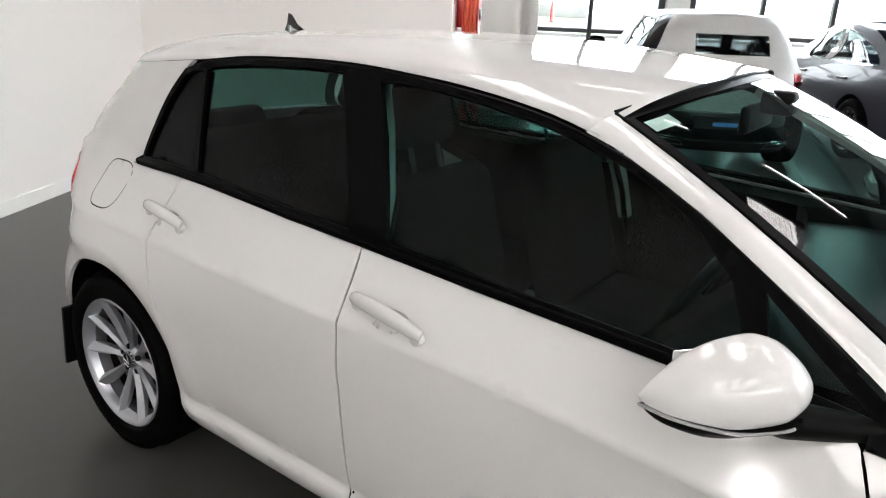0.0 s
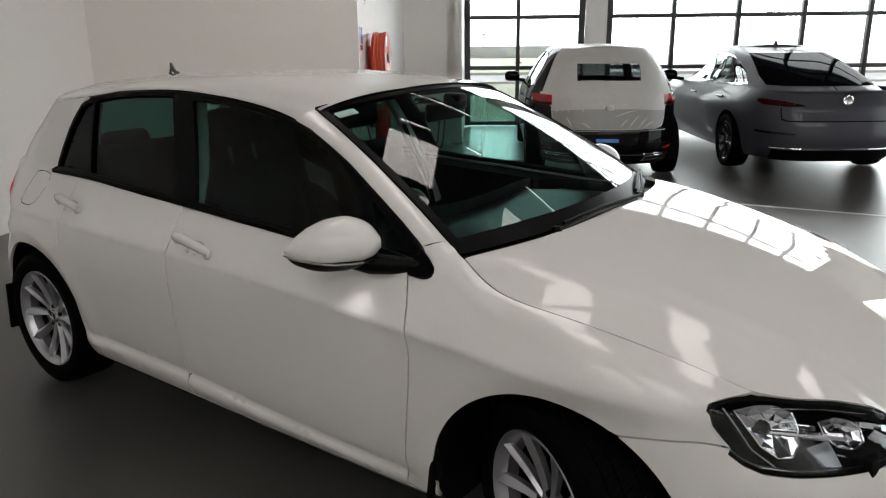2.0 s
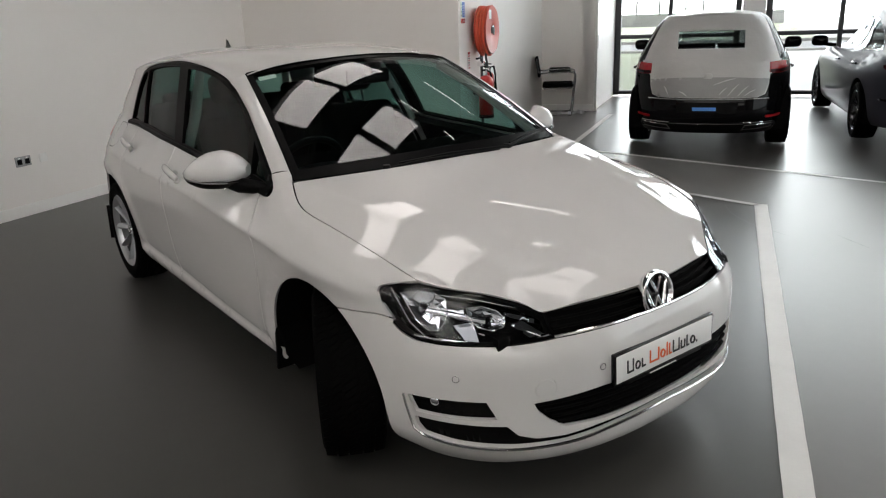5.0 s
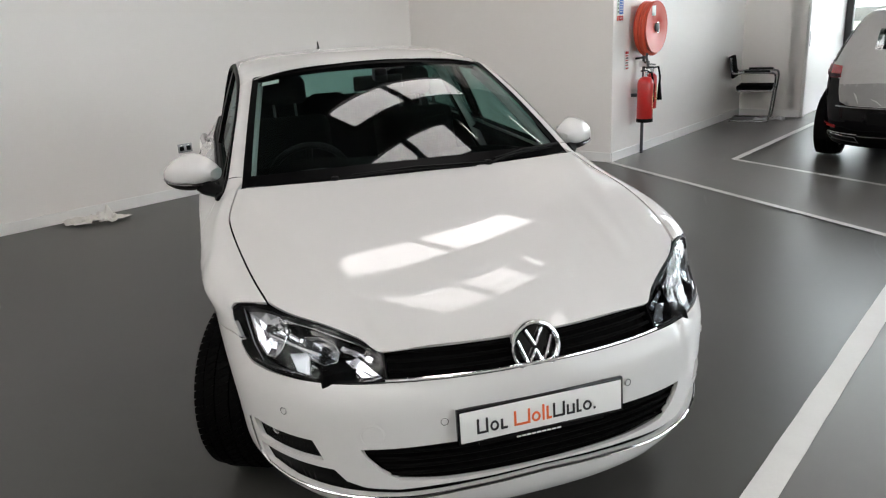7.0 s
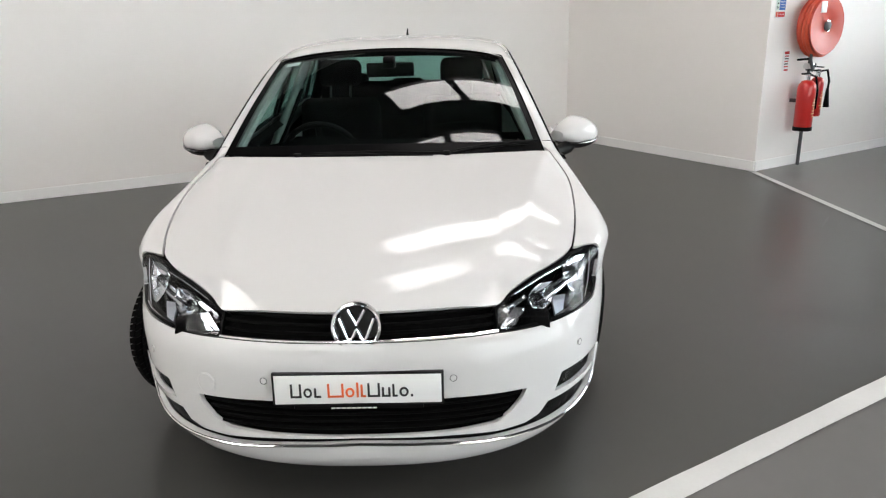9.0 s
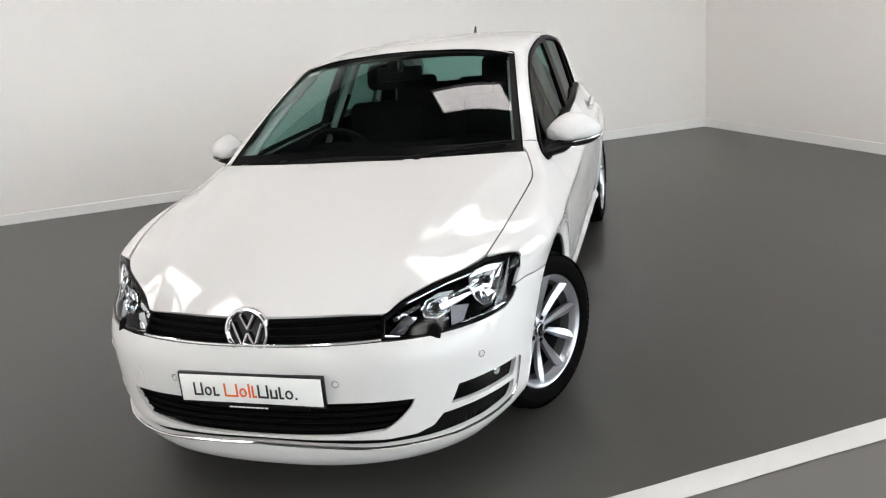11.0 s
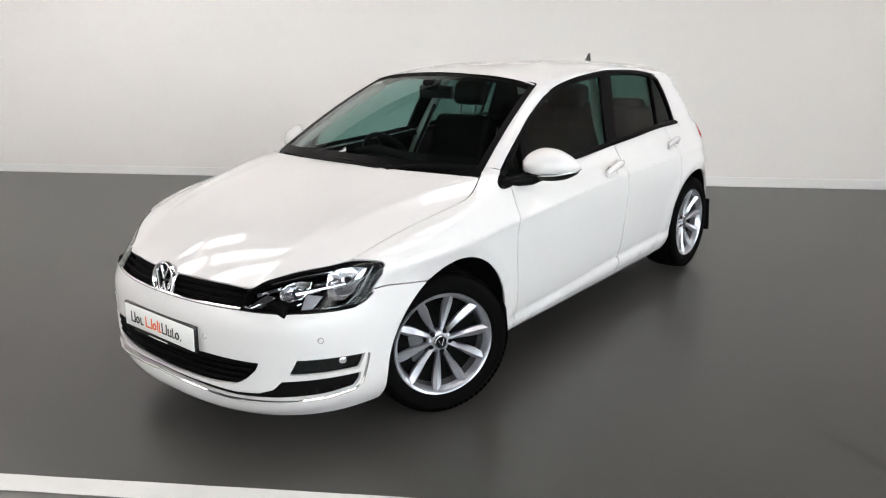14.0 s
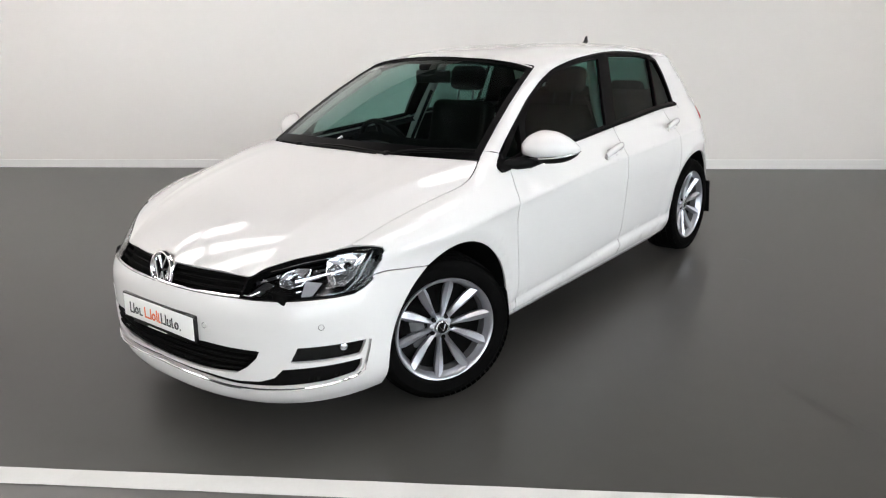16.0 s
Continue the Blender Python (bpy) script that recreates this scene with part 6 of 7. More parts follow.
# grey saloon
G = dict(
    name="saloon", label="grey metallic fastback saloon car parked facing the windows", u=4.35, v=5.15, turn=3, paint=M_GREYPAINT, length=4.86, hw=0.935, xr=1.06, xf=3.90,
    low=dict(rear=[(0.18, 0.16), (0.3, 0.06), (0.45, 0.0), (0.62, 0.02), (0.8, 0.06), (0.95, 0.05), (1.0, 0.12)], front=[(0.18, 4.7), (0.4, 4.86), (0.65, 4.8), (1.0, 3.9)], half=[(0.18, 0.84), (0.3, 0.90), (0.55, 0.925), (0.72, 0.935), (0.78, 0.925), (0.92, 0.87), (1.0, 0.82)], n=5.2, m=3.6),
    up=dict(rear=[(0.88, 0.10), (0.96, 0.30), (1.1, 0.72), (1.25, 1.25), (1.36, 1.75), (1.40, 2.0)], front=[(0.88, 3.9), (1.0, 3.6), (1.2, 3.1), (1.36, 2.7), (1.40, 2.55)], half=[(0.88, 0.84), (0.96, 0.80), (1.1, 0.72), (1.25, 0.65), (1.36, 0.58), (1.40, 0.52)], n=3.2, m=3.2),
    belt=[(0, 0.955), (0.5, 0.97), (1.5, 0.95), (3.6, 0.92), (4.86, 0.7)], zb=0.90, zroof=1.40, crown=0.035, cab=(0.5, 3.7),
    windows=[[(1.02, 1.0), (1.2, 1.1), (1.5, 1.21), (1.82, 1.29), (2.05, 1.31), (2.02, 0.975)], [(2.12, 0.975), (2.14, 1.315), (2.5, 1.30), (2.85, 1.18), (3.2, 0.965)]],
    glass=M_CARGLASS, trim=M_CHROME, mirror=(3.15, 1.0), handles=(1.35, 2.35), strip=None, cabpaint=M_GREYPAINT, roofpaint=M_GREYPAINT, mirror_mat=M_BLACKPAINT)
sd, low, lx, ly, up, ux, uy = parked_car(G)
TS = lambda pts: [(wrap(ly(-y, z)), z) for y, z in pts]
TUS = lambda pts: [(wrap(uy(-y, z)), z) for y, z in pts]
panel("rear_screen", up, TUS(sym([(0.62, 1.0), (0.60, 1.1), (0.54, 1.22), (0.47, 1.33)])), M_PRIVACY, sd, step=0.05, lift=0.005, depth=0.006, label="dark fastback rear screen")
for s in (1, -1):
    panel("tail_lamp", low, TS([(s * 0.42, 0.805), (s * 0.45, 0.822), (s * 0.62, 0.858), (s * 0.76, 0.872), (s * 0.80, 0.868), (s * 0.80, 0.838), (s * 0.77, 0.81), (s * 0.6, 0.798)]), M_SMOKERED, sd, step=0.03, lift=0.008, depth=0.012, label="slim dark red tail lamp")
    panel("reflector", low, TS([(s * 0.5, 0.50), (s * 0.52, 0.515), (s * 0.80, 0.53), (s * 0.82, 0.515), (s * 0.80, 0.505)]), M_GLOSSBLACK, sd, step=0.04, lift=0.006, depth=0.004)
panel("boot_seam", low, TS(sym([(0.60, 0.64), (0.64, 0.66), (0.645, 0.78), (0.635, 0.78), (0.63, 0.665), (0.0, 0.646)][:5])), M_DARK, sd, step=0.03, lift=0.002, depth=0)
panel("bootlid", low, TS(sym([(0.59, 0.652), (0.625, 0.672), (0.63, 0.79), (0.66, 0.93)])), M_GREYPAINT, sd, step=0.04, lift=0.006, depth=0.006)
part("boot_lip", tube([low(wrap(ly(-y, 0.95)), 0.95) + Vector((-0.015, 0, 0.012)) for y in np.linspace(-0.72, 0.72, 24)], [0.006 + 0.01 * math.sin(math.pi * k / 23) for k in range(24)], 8), M_GREYPAINT, sd)
part("chrome_trim", tube([low(wrap(ly(-y, 0.345)), 0.345) + Vector((-0.006, 0, 0)) for y in np.linspace(-0.70, 0.70, 24)], 0.009, 8), M_CHROME, sd)
panel("bumper_base", low, TS(sym([(0.66, 0.20), (0.68, 0.325)])), M_BLACK, sd, step=0.06, lift=0.003, depth=0.004)
part("emblem", lathe([(0, 0.008), (0.035, 0.008), (0.045, 0.012), (0.055, 0.008), (0.057, 0.0)], 28, Matrix.Translation((0.045, 0, 0.87)) @ Matrix.Rotation(radians(90), 4, "Z")), M_CHROME, sd, "round chrome emblem")
part("roof_aerial", box((2.0, -0.012, 1.42), (2.1, 0.012, 1.475), 0.01), M_GREYPAINT, sd)


# ---- fire point on the wall beside the bays ----
M_HOSE = node_mat("hose_rubber", (0.62, 0.085, 0.04), 0.45, var=0.08, scale=12, bump=0.1, bump_scale=60)
M_REDPAINT = node_mat("red_enamel", (0.50, 0.014, 0.012), 0.3, coat=0.5, var=0.05, scale=9)
M_REELRED = node_mat("reel_red", (0.55, 0.07, 0.045), 0.4, var=0.06, scale=10)
M_SIGNBLUE = node_mat("sign_blue", (0.03, 0.14, 0.5), 0.4)
M_SIGNGREEN = node_mat("sign_pale", (0.55, 0.68, 0.6), 0.4)
M_YELLOWINK = node_mat("pale_yellow_print", (0.75, 0.55, 0.2), 0.5)


def fire_point():
    base = HALL @ Matrix.Translation((-0.78, 4.95, 0)) @ Matrix.Rotation(radians(-90), 4, "Z")  # local y out of the wall, x along it
    reel = thing("hose_reel", "red fire hose reel with orange-red hose on the wall", "fire hose", m=base @ Matrix.Translation((0, 0, 1.36)))
    turn = Matrix.Rotation(radians(0), 4, "Z")
    part("bracket", box((-0.05, 0.0, -0.12), (0.05, 0.06, 0.12), 0.008), M_REDPAINT, reel)
    for y in (0.07, 0.20):
        d = part("disc", lathe([(0.035, y), (0.04, y - 0.004), (0.24, y - 0.004), (0.262, y - 0.008), (0.27, y), (0.262, y + 0.008), (0.24, y + 0.004), (0.04, y + 0.004), (0.035, y)], 56), M_REELRED, reel)
    part("hub", lathe([(0.0, 0.225), (0.03, 0.225), (0.05, 0.215), (0.055, 0.20), (0.055, 0.06), (0.0, 0.06)], 24), M_STEEL, reel, "dark hub")
    part("hub_plate", box((-0.03, 0.21, -0.055), (0.03, 0.218, 0.055), 0.01), M_CHROME, reel)
    part("label", box((0.04, 0.2045, 0.12), (0.13, 0.2075, 0.22), 0.002), M_PLATE, reel, "small white instruction label")
    for k in range(3):
        y = 0.098 + k * 0.036
        for r in (0.255 if k % 2 else 0.262, 0.215):
            part("hose_turn", tube([(r * math.cos(a), y + 0.006 * math.sin(a), r * math.sin(a) - (0.012 if r > 0.25 else 0)) for a in np.linspace(0, 2 * math.pi, 40, endpoint=False)], 0.0185, 10, True), M_HOSE, reel)
    part("hose_tail", tube([(0.12, 0.16, -0.2), (0.13, 0.16, -0.3), (0.08, 0.16, -0.4), (0.02, 0.12, -0.42), (-0.05, 0.1, -0.36)], 0.014, 8), M_STEEL, reel)
    pipe = thing("supply_pipe", "dark steel water pipe with valve feeding the reel", "pipe", m=base @ Matrix.Translation((-0.02, 0, 0)))
    part("pipe", tube([(0, 0.06, 0.0), (0, 0.06, 1.28)], 0.017, 10), M_STEEL, pipe)
    part("valve", lathe([(0, 0.05), (0.03, 0.045), (0.035, 0.0), (0.03, -0.045), (0, -0.05)], 16, Matrix.Translation((0, 0.06, 0.98))), M_CHROME, pipe)
    part("lever", box((-0.02, 0.05, 1.04), (0.2, 0.075, 1.06), 0.006), M_BLACK, pipe)
    for dx, r, z0, z1, mat_label in ((0.115, 0.085, 0.375, 0.86, "red fire extinguisher with black foot ring"), (-0.075, 0.06, 0.5, 0.88, "small red fire extinguisher with black horn")):
        ex = thing("fire_extinguisher", mat_label, "extinguisher", m=base @ Matrix.Translation((dx, 0.15 if r > 0.07 else 0.13, z0)), group="fire extinguishers")
        h = z1 - z0
        up = Matrix.Rotation(radians(90), 4, "X")
        part("cylinder", lathe([(0, 0.0), (r * 0.9, 0.0), (r, 0.012), (r, h - r * 0.9), (r * 0.92, h - r * 0.5), (r * 0.6, h - r * 0.12), (0.02, h), (0, h)], 36, up), M_REDPAINT, ex)
        part("neck", lathe([(0.02, h - 0.01), (0.02, h + 0.04), (0.028, h + 0.045), (0.028, h + 0.06), (0, h + 0.06)], 16, up), M_CHROME, ex)
        part("handle", box((-0.015, -0.02, h + 0.055), (0.09, 0.02, h + 0.07), 0.005), M_BLACK, ex)
        part("lever", box((-0.015, -0.016, h + 0.085), (0.1, 0.016, h + 0.097), 0.004, Matrix.Rotation(radians(-6), 4, "Y")), M_BLACK, ex)
        part("mount", box((-0.03, -r - 0.075, h * 0.55), (0.03, -r + 0.005, h * 0.62), 0.004), M_STEEL, ex)
        if r > 0.07:
            part("foot_ring", lathe([(r + 0.003, 0.001), (r + 0.004, 0.035), (r, 0.04), (r - 0.004, 0.001)], 36, up), M_BLACK, ex)
            part("hose", tube([(-0.02, 0, h + 0.05), (-0.08, 0.03, h + 0.03), (-0.1, 0.05, h - 0.1), (-0.095, 0.05, h - 0.28)], 0.011, 8), M_BLACK, ex)
        else:
            part("hose", tube([(-0.02, 0, h + 0.05), (-0.1, 0.03, h + 0.06), (-0.13, 0.04, h - 0.05), (-0.12, 0.04, h - 0.16)], 0.011, 8), M_BLACK, ex)
            part("horn", tube([(-0.12, 0.04, h - 0.12), (-0.125, 0.04, h - 0.22), (-0.13, 0.04, h - 0.30)], [0.014, 0.022, 0.03], 10), M_BLACK, ex)
        n = 7
        for k in range(n):
            w = 0.028 + 0.012 * ((k * 7) % 3)
            zc = h * 0.62 - k * 0.026
            bm = bmesh.new()
            aa = [math.pi / 2 + 0.25 + (w / r) * (j / 5 - 0.5) * 1.4 for j in range(6)]
            lo = [bm.verts.new(((r + 0.0012) * math.cos(a), (r + 0.0012) * math.sin(a), zc - 0.005)) for a in aa]
            hi = [bm.verts.new(((r + 0.0012) * math.cos(a), (r + 0.0012) * math.sin(a), zc + 0.005)) for a in aa]
            for j in range(5):
                bm.faces.new((lo[j], lo[j + 1], hi[j + 1], hi[j]))
            part("print_bar", bm, M_YELLOWINK, ex)


fire_point()


def wall_sign(v, z, w, h, name, label, bars, u=-0.78):
    sg = thing(name, label, "sign", m=HALL @ Matrix.Translation((u, v, z)) @ Matrix.Rotation(radians(-90), 4, "Z"))
    part("board", box((-w / 2, 0, -h / 2), (w / 2, 0.004, h / 2), 0.001), M_PLATE, sg)
    for x0, x1, z0, z1, m in bars:
        part("field", box((x0 * w - w / 2, 0.0045, z0 * h - h / 2), (x1 * w - w / 2, 0.0065, z1 * h - h / 2), 0.0006), m, sg)
    return sg


rows = [(0.05, 0.62, 0.3, 0.96, M_SIGNBLUE), (0.66, 0.95, 0.3, 0.96, M_SIGNGREEN), (0.05, 0.72, 0.04, 0.24, M_REDPAINT), (0.76, 0.95, 0.04, 0.24, M_HOSE)]
rows += [(0.1, 0.56, 0.38 + 0.1 * k, 0.42 + 0.1 * k, M_PLATE) for k in range(5)] + [(0.12, 0.6, 0.12, 0.16, M_PLATE)] + [(0.7, 0.9, 0.36 + 0.15 * k, 0.44 + 0.15 * k, M_INK) for k in range(4)]
wall_sign(4.50, 1.56, 0.15, 0.24, "safety_sign", "blue and red safety notice fixed to the wall", rows)
wall_sign(4.67, 1.04, 0.1, 0.19, "extinguisher_sign", "small red and white extinguisher notice on the wall", [(0.1, 0.8, 0.84, 0.98, M_REDPAINT), (0.1, 0.7, 0.02, 0.1, M_REDPAINT)] + [(0.15, 0.75, 0.2 + 0.13 * k, 0.26 + 0.13 * k, M_INK if k % 2 else M_REDPAINT) for k in range(5)])

wall_sign(4.92, 2.17, 0.2, 0.3, "fire_sign", "red fire hose sign high on the wall above the reel", [(0.02, 0.98, 0.02, 0.98, M_REDPAINT), (0.14, 0.86, 0.42, 0.9, M_PLATE), (0.22, 0.78, 0.5, 0.82, M_REDPAINT), (0.14, 0.86, 0.12, 0.3, M_PLATE)])
wall_sign(4.80, 1.95, 0.06, 0.12, "label_plate", "small pale instruction label above the reel", [(0.15, 0.85, 0.12 + 0.2 * k, 0.2 + 0.2 * k, M_INK) for k in range(4)])


# office chair with a cantilever frame
M_TUBESTEEL = node_mat("dull_chrome_tube", (0.22, 0.22, 0.225), 0.25, metal=1.0, var=0.1, scale=12)


def office_chair():
    ch = thing("visitor_chair", "black visitor chair with chrome cantilever frame and arms", "chair", m=HALL @ Matrix.Translation((-0.45, 7.9, 0)) @ Matrix.Rotation(radians(-78), 4, "Z"))
    part("seat", box((-0.23, -0.22, 0.42), (0.23, 0.24, 0.485), 0.028, None, 4), M_FABRIC, ch)
    part("backrest", box((-0.22, -0.02, 0.58), (0.22, 0.02, 0.88), 0.018, Matrix.Translation((0, -0.25, 0)) @ Matrix.Translation((0, 0, 0.5)) @ Matrix.Rotation(radians(10), 4, "X") @ Matrix.Translation((0, 0, -0.5)), 3), M_FABRIC, ch)
    for s in (-1, 1):
        path = curve_pts([(s * 0.25, -0.30, 0.86), (s * 0.25, -0.27, 0.66), (s * 0.255, -0.1, 0.655), (s * 0.255, 0.2, 0.655), (s * 0.255, 0.27, 0.6), (s * 0.25, 0.25, 0.35), (s * 0.25, 0.22, 0.06), (s * 0.25, 0.17, 0.014), (s * 0.25, -0.1, 0.014), (s * 0.25, -0.27, 0.014)], 6)
        part("frame", tube(path, 0.0125, 10), M_TUBESTEEL, ch, "chrome tube")
        part("arm_pad", box((s * 0.255 - 0.025, -0.12, 0.664), (s * 0.255 + 0.025, 0.2, 0.69), 0.01), M_BLACK, ch)
        part("seat_rail", tube([(s * 0.25, 0.25, 0.42), (s * 0.24, 0.2, 0.415), (s * 0.24, -0.2, 0.415)], 0.011, 8), M_TUBESTEEL, ch)
    part("cross_bar", tube([(-0.25, -0.27, 0.014), (0.25, -0.27, 0.014)], 0.0125, 10), M_TUBESTEEL, ch)


office_chair()


def crumpled(name, label, category, m, w, d, h, mat, seed, n=14):
    """A crumpled sheet lying on the floor."""
    rng = random.Random(seed)
    vs, fs = [], []
    for i in range(n + 1):
        for j in range(n + 1):
            x, y = (i / n - 0.5) * w, (j / n - 0.5) * d
            r = noise.noise(Vector((x * 14 + seed, y * 14, seed))) + 0.6 * noise.noise(Vector((x * 31, y * 31, seed + 3)))
            edge = 1 + 0.25 * noise.noise(Vector((x * 9, y * 9, seed + 9)))
            vs.append(Vector((x * edge, y * edge, 0.006 + h * max(0, 0.35 + 0.8 * r) * (1 - 0.6 * max(abs(2 * i / n - 1), abs(2 * j / n - 1)) ** 2))))
    for i in range(n):
        for j in range(n):
            k = i * (n + 1) + j
            fs.append((k, k + n + 1, k + n + 2, k + 1))
    ob = link_mesh(name, vs, fs, mat, smooth=False)
    ob.matrix_world = m
    return tagged(ob, label, category)


M_PAPER = node_mat("paper", (0.75, 0.73, 0.69), 0.7, var=0.06, scale=20)
M_POLY = node_mat("polythene", (0.66, 0.67, 0.68), 0.25, var=0.05, scale=20)
# papers lying against the skirting
for k, (dx, dy, r, w, d, h) in enumerate(((-0.06, -0.17, 20, 0.30, 0.2, 0.05), (0.02, 0.02, 75, 0.26, 0.2, 0.09), (0.05, 0.17, -35, 0.24, 0.16, 0.05), (-0.02, 0.08, 50, 0.18, 0.14, 0.12), (0.09, -0.08, 8, 0.2, 0.14, 0.03))):
    crumpled("crumpled_paper", "crumpled white paper lying on the floor by the skirting", "paper", Matrix.Translation((-3.06 + dx, -1.85 + dy, 0.002 + 0.004 * k)) @ Matrix.Rotation(radians(r), 4, "Z"), w, d, h, M_PAPER, 3 + k)
for k, (u, v) in enumerate(((-0.30, 7.85), (-0.15, 7.95))):
    crumpled("plastic_sheet", "clear crumpled plastic sheet on the floor by the chair", "plastic sheet", HALL @ Matrix.Translation((u, v, 0.003)), 0.24, 0.16, 0.06, M_POLY, 21 + k)

# sockets on the long wall
W1D = (Vector(S0) - Vector(C1)).normalized()
M_SOCKET = node_mat("brushed_steel_plate", (0.34, 0.34, 0.34), 0.35, metal=0.6, var=0.1, scale=40)


def socket(v, w, h, mat, holes):
    k = (C1[1] - v) / -W1D.y
    p = Vector(C1) + W1D * k
    m = HALL @ Matrix.Translation((p.x, p.y, 0.475)) @ Matrix.Rotation(math.atan2(-W1D.y, -W1D.x) - math.pi, 4, "Z")
    so = thing("wall_socket", "double socket plate on the wall above the skirting" if holes else "round white cable outlet on the wall", "socket", m=m)
    part("plate", box((-w / 2, 0.0, -h / 2), (w / 2, 0.01, h / 2), 0.003), mat, so)
    for x in holes:
        part("outlet", box((x - 0.022, 0.0095, -0.025), (x + 0.022, 0.013, 0.02), 0.003), M_BLACK, so)
        part("switch", box((x - 0.008, 0.0095, 0.024), (x + 0.008, 0.014, 0.034), 0.002), M_PLATE, so)


socket(1.12, 0.146, 0.086, M_SOCKET, (-0.036, 0.036))
socket(1.32, 0.075, 0.075, M_TRIM, ())

# door frame in the white return by the windows
df = thing("door_frame", "white timber door frame with metal lock plate", "door frame", m=HALL @ Matrix.Translation((0.05, 8.31, 0)))
part("jamb", box((0.0, 0.0, 0.0), (0.035, 0.09, 2.2), 0.005), M_TRIM, df)
part("stop", box((0.0, 0.09, 0.0), (0.02, 0.12, 2.2), 0.004), M_TRIM, df)
part("lock_plate", box((0.034, 0.03, 0.95), (0.037, 0.06, 1.15), 0.002), M_STEEL, df)
part("hinge", box((0.034, 0.03, 1.62), (0.038, 0.06, 1.72), 0.002), M_STEEL, df)

# scuffs on the floor
M_SCUFF = node_mat("rubber_scuff", (0.037, 0.037, 0.0345), 0.28, var=0.3, scale=30)
srng = random.Random(5)


def scuff(pts, w):
    bm = bmesh.new()
    rows = []
    cp = [Vector((*p, 0.006)) for p in curve_pts(pts, 8)]
    for i, p in enumerate(cp):
        d = (cp[min(i + 1, len(cp) - 1)] - cp[max(i - 1, 0)]).normalized()
        s = Vector((-d.y, d.x, 0)) * w * 0.5 * math.sin(math.pi * (i + 0.5) / len(cp)) * srng.uniform(0.5, 1.2)
        rows.append((bm.verts.new(p + s), bm.verts.new(p - s)))
    for p, q in zip(rows[:-1], rows[1:]):
        bm.faces.new((p[0], p[1], q[1], q[0]))
    tagged(part("floor_scuff", bm, M_SCUFF, None, smooth=False), "thin dark rubber scuff on the painted floor", "scuff mark", kind="structure")


for pts, w in (([(1.1, 2.9), (0.75, 3.0), (0.45, 3.2), (0.2, 3.5)], 0.02), ([(0.38, 1.86), (0.53, 2.08), (0.66, 2.28), (0.72, 2.43), (0.80, 2.70)], 0.015), ([(0.50, 2.14), (0.62, 2.28), (0.70, 2.40)], 0.012), ([(-1.21, 1.19), (-1.24, 1.26), (-1.17, 1.34)], 0.035), ([(-1.0, 3.0), (-1.3, 3.2)], 0.02), ([(0.8, 2.4), (0.84, 2.41)], 0.03), ([(1.6, 3.0), (1.3, 3.15)], 0.012), ([(-2.6, -4.4), (-2.3, -4.2)], 0.04)):
    scuff(pts, w)


# ---- outside the windows ----
M_LAWN = node_mat("pale_grass", (0.33, 0.36, 0.25), 0.95, var=0.35, scale=0.6, bump=0.5, bump_scale=30)
M_ROAD = node_mat("pale_tarmac", (0.3, 0.3, 0.3), 0.85, var=0.15, scale=0.8)
M_BARK = node_mat("bare_bark", (0.22, 0.22, 0.23), 0.9, var=0.3, scale=6)
M_APRON = node_mat("pale_concrete_apron", (0.68, 0.68, 0.66), 0.8, var=0.08, scale=0.7)
for name, u0, u1, v0, v1, z, mat, lab in (
    ("lawn", -40, 3.0, 10.9, 24, -0.06, M_LAWN, "pale winter grass in front of the showroom"),
    ("forecourt", 3.0, 60, 10.9, 24, -0.06, M_APRON, "pale concrete forecourt beside the grass"),
    ("road", -40, 60, 24, 31, -0.1, M_ROAD, "grey tarmac road past the showroom"),
    ("lawn", -40, 5.5, 31, 69, -0.05, M_LAWN, "pale winter grass across the road"),
    ("yard", 5.5, 60, 31, 69, -0.05, M_APRON, "pale concrete yard across the road"),
):
    g = part(name, box((u0, v0, -0.29), (u1, v1, z)), mat, None, smooth=False)
    g.matrix_world = HALL
    tagged(g, lab, {"lawn": "grass", "road": "road"}.get(name, "paving"), kind="structure")
for v in (24, 31):
    g = part("kerb", box((-40, v - 0.07, -0.28), (60, v + 0.07, 0.02), 0.02), node_mat("kerb_concrete", (0.42, 0.41, 0.39), 0.85, var=0.15, scale=3), None, smooth=False)
    g.matrix_world = HALL
    tagged(g, "pale concrete kerb along the road", "kerb", kind="structure")


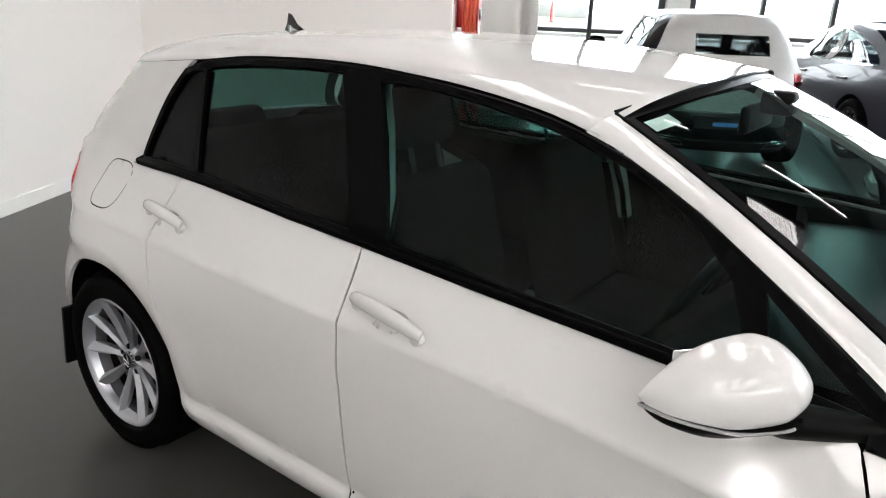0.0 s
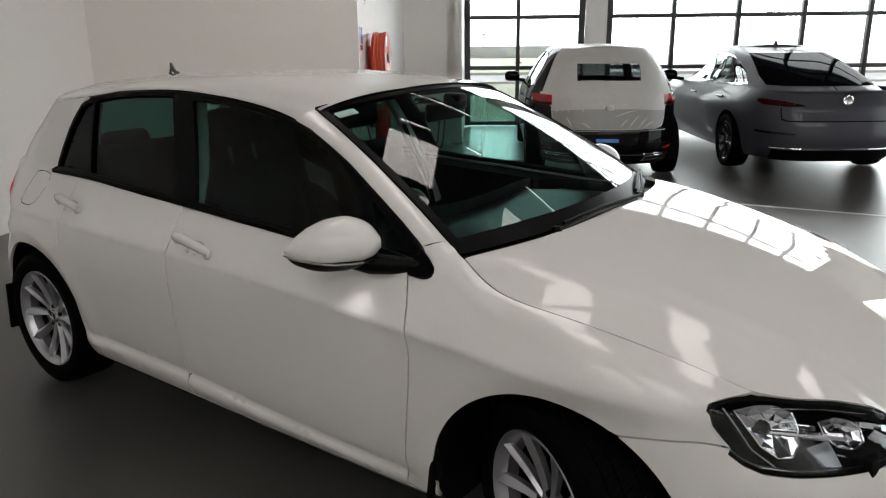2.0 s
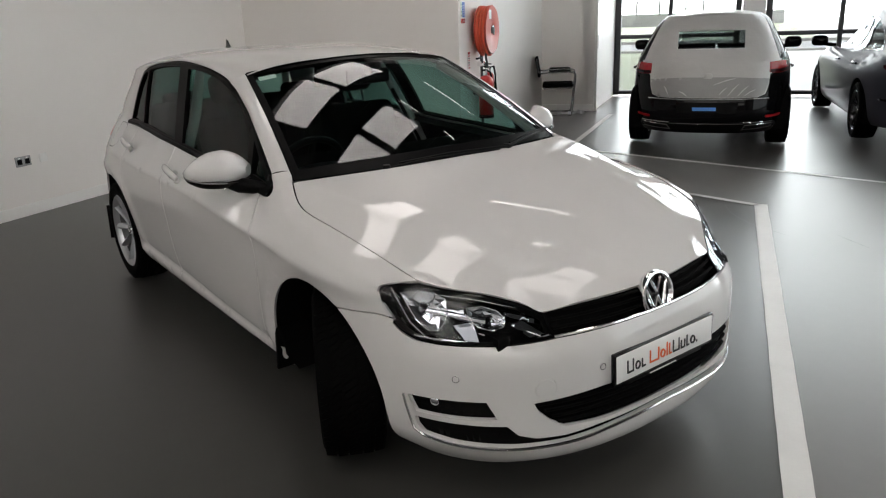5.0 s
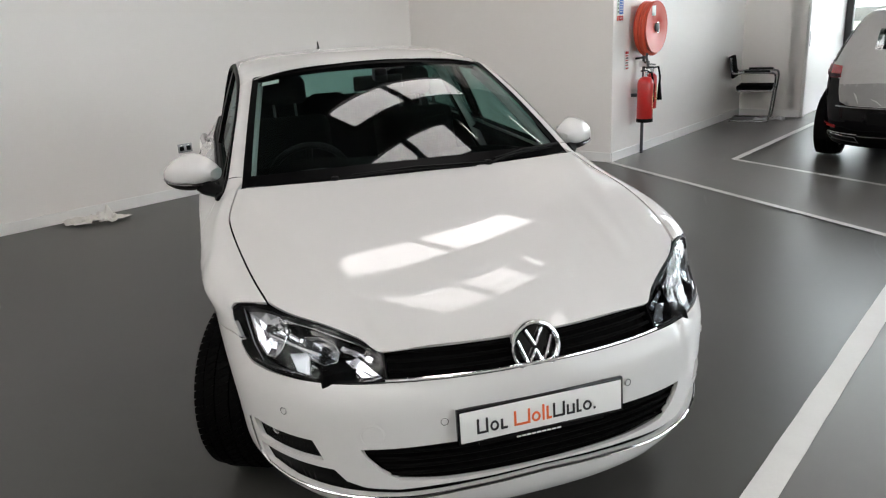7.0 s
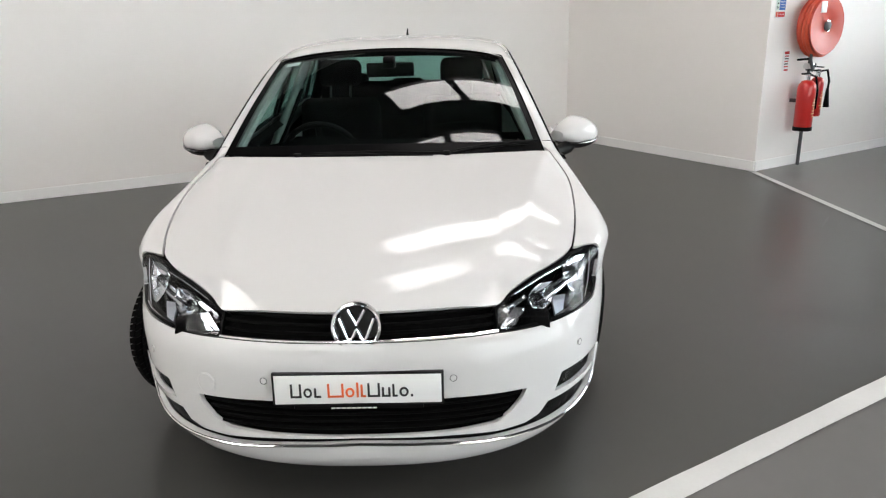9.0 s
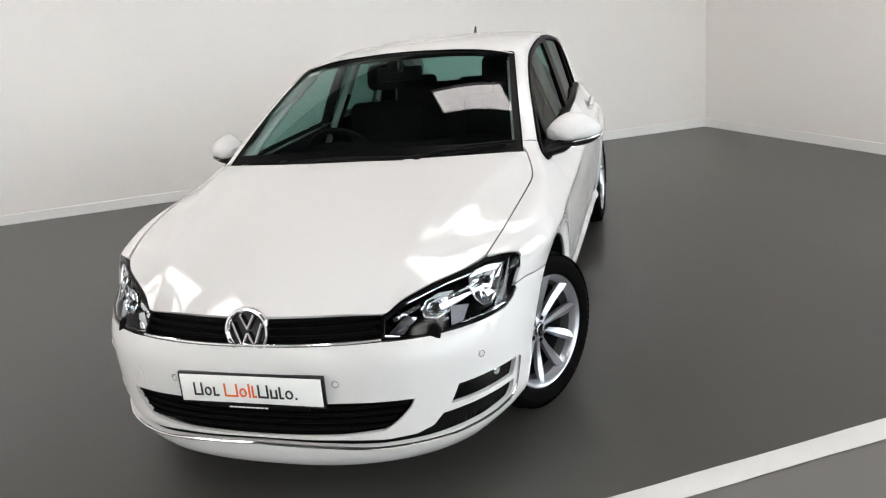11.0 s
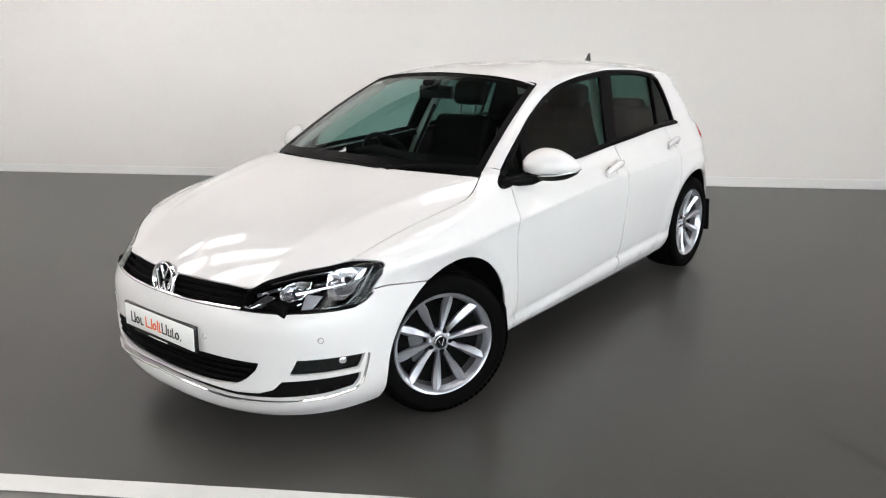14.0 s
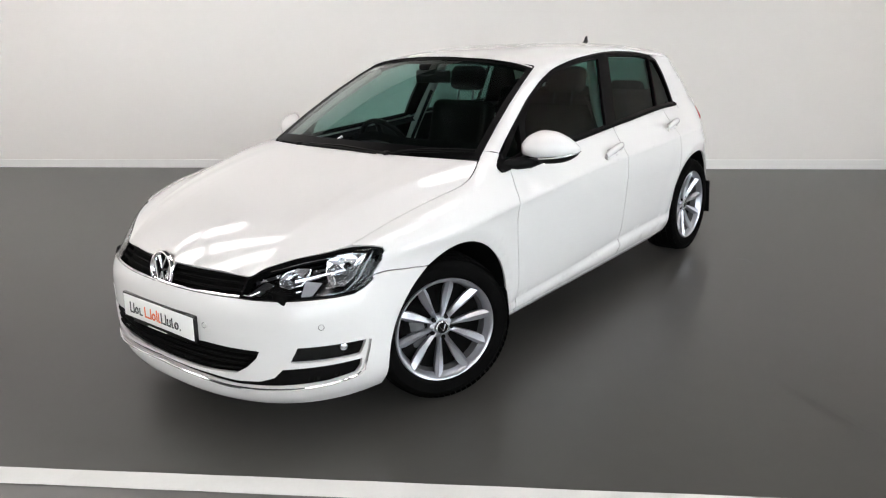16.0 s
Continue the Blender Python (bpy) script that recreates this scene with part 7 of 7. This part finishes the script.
def bare_tree(seed):
    rng = random.Random(seed)
    t = thing("tree", "bare winter tree on the grass across the road", "tree", group="roadside trees")
    h = rng.uniform(2.0, 2.6)
    part("trunk", tube([(0, 0, -0.1), (0.05, 0, h * 0.5), (0.0, 0.05, h), (0.04, 0.0, h * 2.1)], [0.16, 0.13, 0.10, 0.03], 8), M_BARK, t)
    bm = bmesh.new()
    for k in range(26):
        z = h * rng.uniform(0.75, 1.9)
        a, l = rng.uniform(0, 6.28), rng.uniform(0.9, 2.0) * (1.25 - 0.3 * z / h)
        p0 = Vector((0, 0, z))
        p1 = p0 + Vector((math.cos(a) * l, math.sin(a) * l, l * rng.uniform(0.5, 1.0)))
        ends = [(p0, p1, 0.045)]
        for j in range(4):
            q = p0.lerp(p1, rng.uniform(0.35, 1.0))
            b = a + rng.uniform(-1, 1)
            m = l * 0.55
            ends.append((q, q + Vector((math.cos(b) * m, math.sin(b) * m, m * rng.uniform(0.3, 1.1))), 0.02))
        for p, q, r in ends:
            tb = tube([p, p.lerp(q, 0.5) + Vector((rng.uniform(-0.08, 0.08), rng.uniform(-0.08, 0.08), 0.05)), q], [r, r * 0.6, r * 0.2], 4)
            me = bpy.data.meshes.new("tmp")
            tb.to_mesh(me)
            tb.free()
            bm.from_mesh(me)
            bpy.data.meshes.remove(me)
    part("branches", bm, M_BARK, t)
    return t


for k, (u, v) in enumerate(((-8.2, 60), (-5.6, 63), (-3.4, 59), (-1.6, 62), (-0.2, 60))):
    bare_tree(40 + k).matrix_world = HALL @ Matrix.Translation((u, v, 0)) @ Matrix.Diagonal((0.62, 0.62, 0.6, 1))

g = part("low_wall", box((-40, 56, -0.2), (5.4, 56.25, 0.85), 0.02), node_mat("pale_rendered_wall", (0.42, 0.42, 0.42), 0.85, var=0.15, scale=0.8), None, smooth=False)
g.matrix_world = HALL
tagged(g, "long low grey wall beyond the far grass", "wall", kind="structure")
post = thing("marker_post", "slim red marker post standing in the far grass", "post", m=HALL @ Matrix.Translation((2.2, 45, -0.05)))
part("pole", tube([(0, 0, 0), (0, 0, 1.0), (0, 0, 1.5)], [0.11, 0.09, 0.07], 10), M_RED, post)
part("base", lathe([(0, 0.05), (0.22, 0.05), (0.26, 0.0), (0, 0.0)], 16, Matrix.Rotation(radians(90), 4, "X")), M_RUBBER, post)
